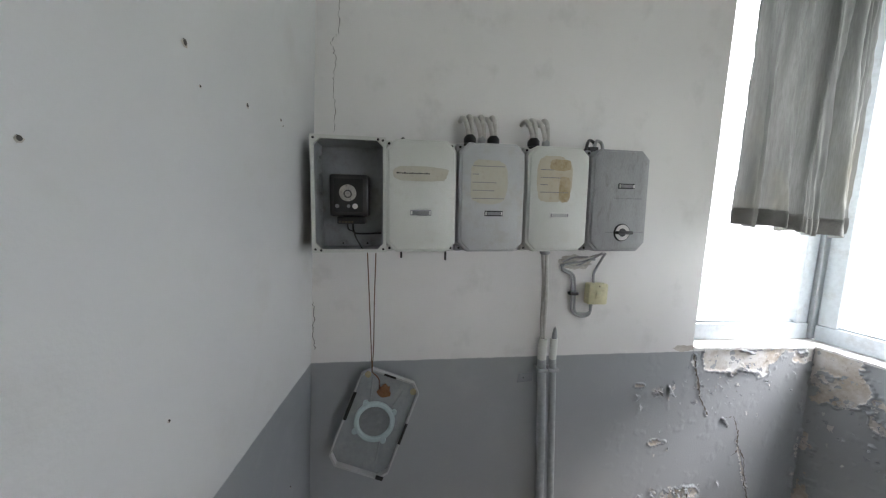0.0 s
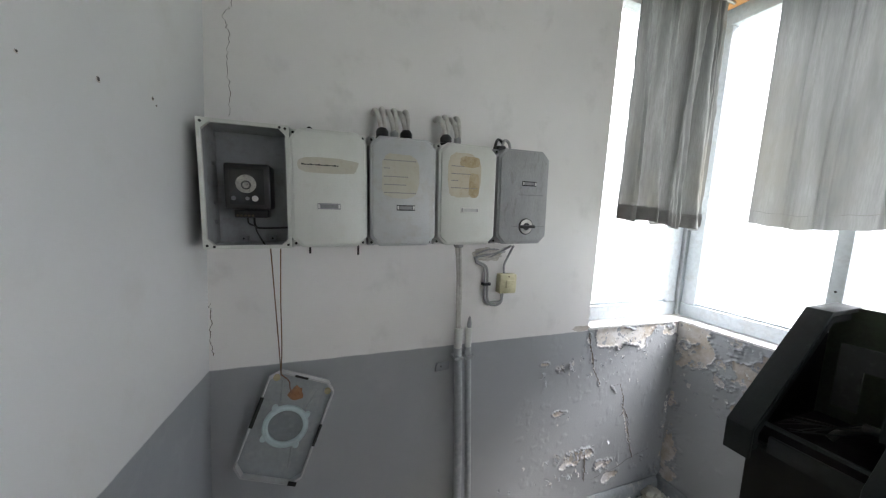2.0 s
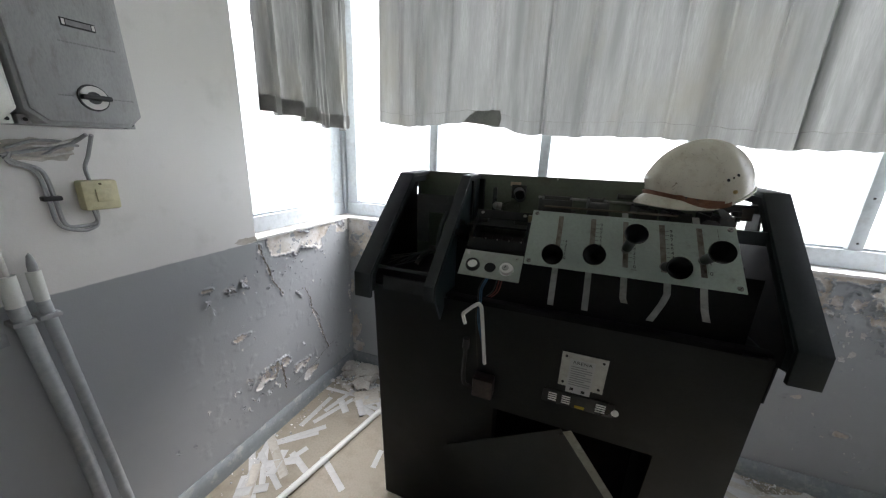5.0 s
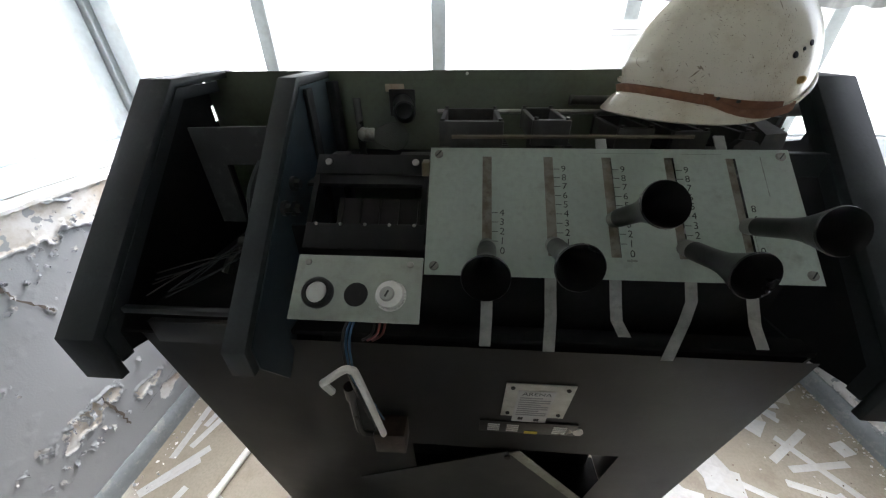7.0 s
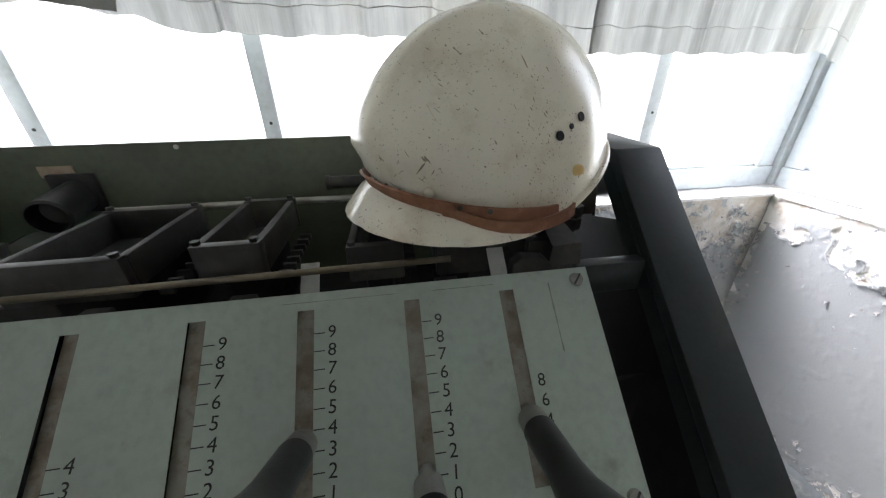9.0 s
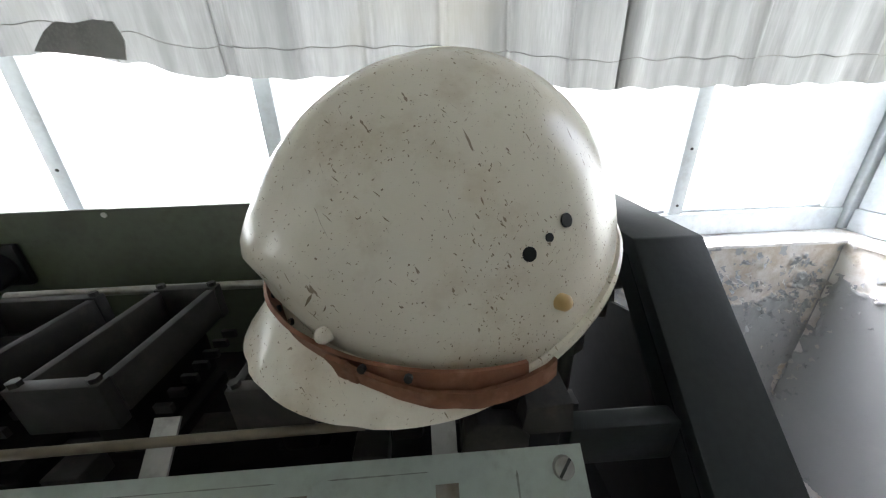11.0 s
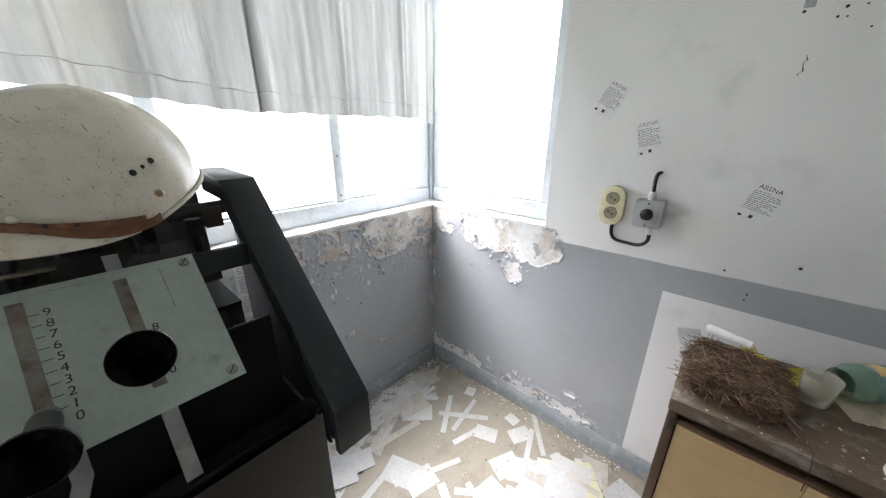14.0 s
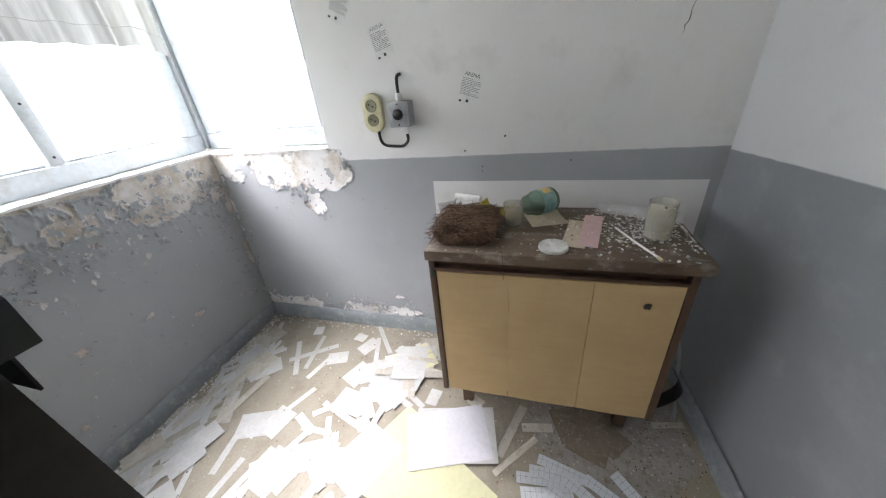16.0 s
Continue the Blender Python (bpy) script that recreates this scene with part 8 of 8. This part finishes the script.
for k, (x, y, rot) in enumerate(((2.06, 0.515, 95), (2.08, 0.475, 88), (2.02, 0.50, 100), (2.10, 0.45, 75), (2.03, 0.38, 55), (2.045, 0.315, 60), (2.055, 0.245, 40), (1.99, 0.43, 62))):
    f = thing("form_strip", "folded bluish form with printed rows", "paper", (x, y, 0.004 + 0.003 * k), "folded forms", (0, 0, rot - 90))
    part("sheet", sheet_mesh(0.035, 0.16, 0.0004, 60 + k, 6), "form_blue", f, local=True)
    bm = bm_new()
    for j in range(9):
        box(bm, -0.015, 0.015, -0.07 + j * 0.017, -0.0692 + j * 0.017, 0.0011, 0.0013)
    box(bm, 0.003, 0.0038, -0.075, 0.075, 0.0011, 0.0013)
    part("printing", bm, "grey_ink", f, local=True)
for k, (x, y, rot, w, h) in enumerate(((2.21, 0.62, 70, 0.03, 0.22), (2.235, 0.53, 10, 0.03, 0.11), (2.12, 0.60, 48, 0.02, 0.20), (2.335, 0.08, 12, 0.02, 0.11), (2.30, 0.77, 60, 0.06, 0.05))):
    lay("old_paper_strip", w, h, x, y, 0.003, rot, "paper_grey", "dirty torn paper under the cabinet front", "paper", 0.004, 70 + k, "papers strewn over the floor")
M["sacking"] = surface("dirty_wrapping", (0.24, 0.20, 0.15), (0.18, 0.15, 0.11), (0.38, 0.35, 0.30), 0.6, 0.95, big=16, fine=120, bump_s=0.6)
for k, (x, y, rot) in enumerate(((2.27, 0.42, 20), (2.20, 0.36, 70), (2.33, 0.34, 110), (2.24, 0.30, 45))):
    lay("sacking_scrap", 0.13, 0.10, x, y, 0.0020 + 0.0065 * k, rot, "sacking", "dusty torn wrapping scrap under the cabinet", "scrap", 0.005, 80 + k, "scraps under the cabinet")
# newspaper leaning behind the desk
np_ = thing("newspaper", "curled newspaper stuck between desk and wall", "newspaper", (1.81, 1.96, 0.72))
bm = bm_new()
def news_at(a, b, off=0.0):
    return (1.71 + 0.125 * a, 2.030 - 0.050 * math.sin(a * 2.0) * b - off, 0.70 + 0.225 * b - 0.06 * a ** 3 * b)


g = [[bm.verts.new(news_at(i / 14, j / 14)) for j in range(15)] for i in range(15)]
for i in range(14):
    for j in range(14):
        bm.faces.new((g[i][j], g[i + 1][j], g[i + 1][j + 1], g[i][j + 1]))
bmesh.ops.solidify(bm, geom=bm.faces[:], thickness=0.0006)
part("sheet", bm, surface("newsprint", (0.60, 0.60, 0.58), (0.52, 0.52, 0.51), (0.40, 0.40, 0.39), 0.5, 0.9, big=30), np_)
bm = bm_new()
for c0, c1 in ((0.06, 0.32), (0.37, 0.63), (0.68, 0.94)):
    for k in range(24):
        b0 = 0.06 + k * 0.036
        if (k * 5 + int(c0 * 10)) % 9 == 0:
            continue
        q = [[bm.verts.new(news_at(c0 + (c1 - c0) * i / 5, bb, 0.0012)) for i in range(6)] for bb in (b0, b0 + 0.016)]
        for i in range(5):
            bm.faces.new((q[0][i], q[0][i + 1], q[1][i + 1], q[1][i]))
part("printing", bm, "grey_ink", np_, "columns of grey print")
# loose pipe on the floor
lp_ = thing("loose_pipe", "white plastic pipe lying on the floor", "pipe", (0.38, 1.45, 0.0))
part("pipe", tube(bm_new(), [(0.283, 1.10, 0.0135), (0.445, 1.905, 0.0135)], 0.013, 14, False), "case_white", lp_)
# plaster rubble in the west corner and dust along the walls
for k in range(26):
    r = random.Random(500 + k)
    s = r.uniform(0.015, 0.05)
    x, y = r.uniform(0.03, 0.22), 2.02 - abs(r.gauss(0, 0.09)) - 0.02
    bm = bm_new()
    bmesh.ops.create_icosphere(bm, subdivisions=2, radius=s)
    for v in bm.verts:
        v.co *= 1 + 0.5 * noise.noise(v.co * 30 + Vector((k, 0, 0)))
        v.co.z *= 0.45
    low = min(v.co.z for v in bm.verts)
    bm.transform(Matrix.Translation((x, y, -low)))
    single("plaster_lump", bm, "plaster", "broken lump of fallen plaster in the corner", "rubble", "fallen plaster", smooth=25)
flakes("plaster_rubble", 420, lambda r: ((0.03 + abs(r.gauss(0, 0.12)), 2.02 - abs(r.gauss(0, 0.10)), 0.0), 0.02), "chips", 0.004, 0.016, "fallen plaster flakes in the corner", 41, 0.5)
flakes("wall_dust", 700, lambda r: ((r.uniform(1.6, 2.64), 2.02 - abs(r.gauss(0, 0.035)), 0.0), 0.004), "chips", 0.0015, 0.008, "fallen paint flakes along the baseboard", 42, 0.4)
flakes("wall_dust", 260, lambda r: ((2.65 - abs(r.gauss(0, 0.03)), r.uniform(0.95, 2.0), 0.0), 0.006), "chips", 0.0015, 0.007, "fallen paint flakes along the baseboard", 43, 0.4)
flakes("wall_dust", 90, lambda r: ((0.03 + abs(r.gauss(0, 0.05)), r.uniform(1.1, 2.0), 0.0), 0.006), "chips", 0.0015, 0.008, "fallen paint flakes along the baseboard", 44, 0.4)
flakes("floor_grit", 1500, lambda r: ((r.gauss(2.28, 0.16), r.gauss(0.28, 0.22), 0.0), 0.004), "dirt_chips", 0.001, 0.005, "grey grit and dirt by the cabinet", 45, 0.3)
flakes("floor_grit", 700, lambda r: ((r.uniform(1.7, 2.6), r.uniform(0.6, 1.95), 0.0), 0.002), "dirt_chips", 0.0012, 0.005, "small crumbs on the linoleum", 46, 0.3)
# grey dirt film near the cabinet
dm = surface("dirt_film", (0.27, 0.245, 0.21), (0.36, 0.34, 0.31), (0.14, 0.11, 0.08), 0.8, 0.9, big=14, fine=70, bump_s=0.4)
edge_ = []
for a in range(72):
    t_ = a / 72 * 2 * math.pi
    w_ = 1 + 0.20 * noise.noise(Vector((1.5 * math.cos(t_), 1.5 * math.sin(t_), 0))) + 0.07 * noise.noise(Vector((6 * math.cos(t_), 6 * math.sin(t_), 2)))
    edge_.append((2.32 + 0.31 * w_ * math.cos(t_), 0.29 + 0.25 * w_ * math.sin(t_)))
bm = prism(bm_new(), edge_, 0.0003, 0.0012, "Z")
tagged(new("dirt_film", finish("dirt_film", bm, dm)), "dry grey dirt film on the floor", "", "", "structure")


# curled paint scales still hanging on the walls
def scales(name, count, where, place, mat, seed, smin=0.006, smax=0.022):
    r = random.Random(seed)
    verts, faces = [], []
    for _ in range(count):
        u, v = where(r)
        s = r.uniform(smin, smax)
        ang = r.gauss(0, 0.8)
        curl = r.uniform(0.2, 0.8)
        b = len(verts)
        n = 4
        for i in range(n + 1):
            for j in range(3):
                lu, lv = (j - 1) * s * r.uniform(0.15, 0.75) * (1 - 0.5 * i / n), -i / n * s * r.uniform(0.6, 1.3) + s * r.uniform(-0.12, 0.12)
                d = 0.0022 + curl * s * (i / n) ** 2
                verts.append(place(u + lu * math.cos(ang) - lv * math.sin(ang), v + lu * math.sin(ang) + lv * math.cos(ang), d))
        for i in range(n):
            for j in range(2):
                a = b + i * 3 + j
                faces.append((a, a + 1, a + 4, a + 3))
    me = bpy.data.meshes.new(name)
    me.from_pydata(verts, [], faces)
    me.materials.append(M[mat])
    return tagged(new(name, me), "curled paint scales hanging off the wall", "paint scales", "", "stuff")


M["scale_grey"] = chipmat("paint_scales", [(0.34, 0.355, 0.365), (0.30, 0.315, 0.325), (0.32, 0.335, 0.345), (0.35, 0.36, 0.37), (0.46, 0.455, 0.44), (0.52, 0.50, 0.47)])
PN = lambda u, v, d: (u, D - d, v)
PWL = lambda u, v, d: (d, u, v)
PE = lambda u, v, d: (L - d, u, v)
scales("paint_scales", 420, lambda r: (r.uniform(1.6, 2.66), min(0.925, r.gauss(0.78, 0.07))), PN, "scale_grey", 1, 0.004, 0.024)
scales("paint_scales", 170, lambda r: (r.uniform(0.02, 0.75), min(0.92, r.gauss(0.72, 0.12))), PN, "scale_grey", 2)
scales("paint_scales", 190, lambda r: (r.uniform(1.65, 2.66), r.uniform(0.10, 0.70)), PN, "scale_grey", 3, 0.003, 0.010)
scales("paint_scales", 60, lambda r: (min(2.66, r.gauss(2.61, 0.04)), r.uniform(0.15, 0.85)), PN, "scale_grey", 4, 0.005, 0.018)
scales("paint_scales", 90, lambda r: (r.gauss(1.64, 0.15), min(0.925, r.gauss(0.80, 0.07))), PWL, "scale_grey", 5, 0.004, 0.016)
scales("paint_scales", 12, lambda r: (r.choice((1.225, 1.30, 1.365)) + r.gauss(0, 0.014), r.gauss(0.775, 0.020)), PWL, "scale_grey", 6, 0.012, 0.030)
scales("paint_scales", 70, lambda r: (r.gauss(1.46, 0.14), 0.28 + r.choice((-1, 1)) * abs(r.gauss(0.05, 0.015))), PWL, "scale_grey", 7, 0.006, 0.020)
scales("paint_scales", 8, lambda r: (r.gauss(1.36, 0.05), r.gauss(0.55, 0.03)), PWL, "scale_grey", 8, 0.004, 0.014)
scales("paint_scales", 80, lambda r: (r.gauss(1.66, 0.18), min(0.925, r.gauss(0.78, 0.08))), PE, "scale_grey", 9, 0.004, 0.014)
scales("paint_scales", 60, lambda r: (r.uniform(0.98, 2.04), r.gauss(0.15, 0.02)), PE, "scale_grey", 10, 0.006, 0.020)
scales("paint_scales", 40, lambda r: (min(2.04, r.gauss(2.01, 0.02)), r.uniform(0.2, 0.85)), PE, "scale_grey", 11, 0.004, 0.015)
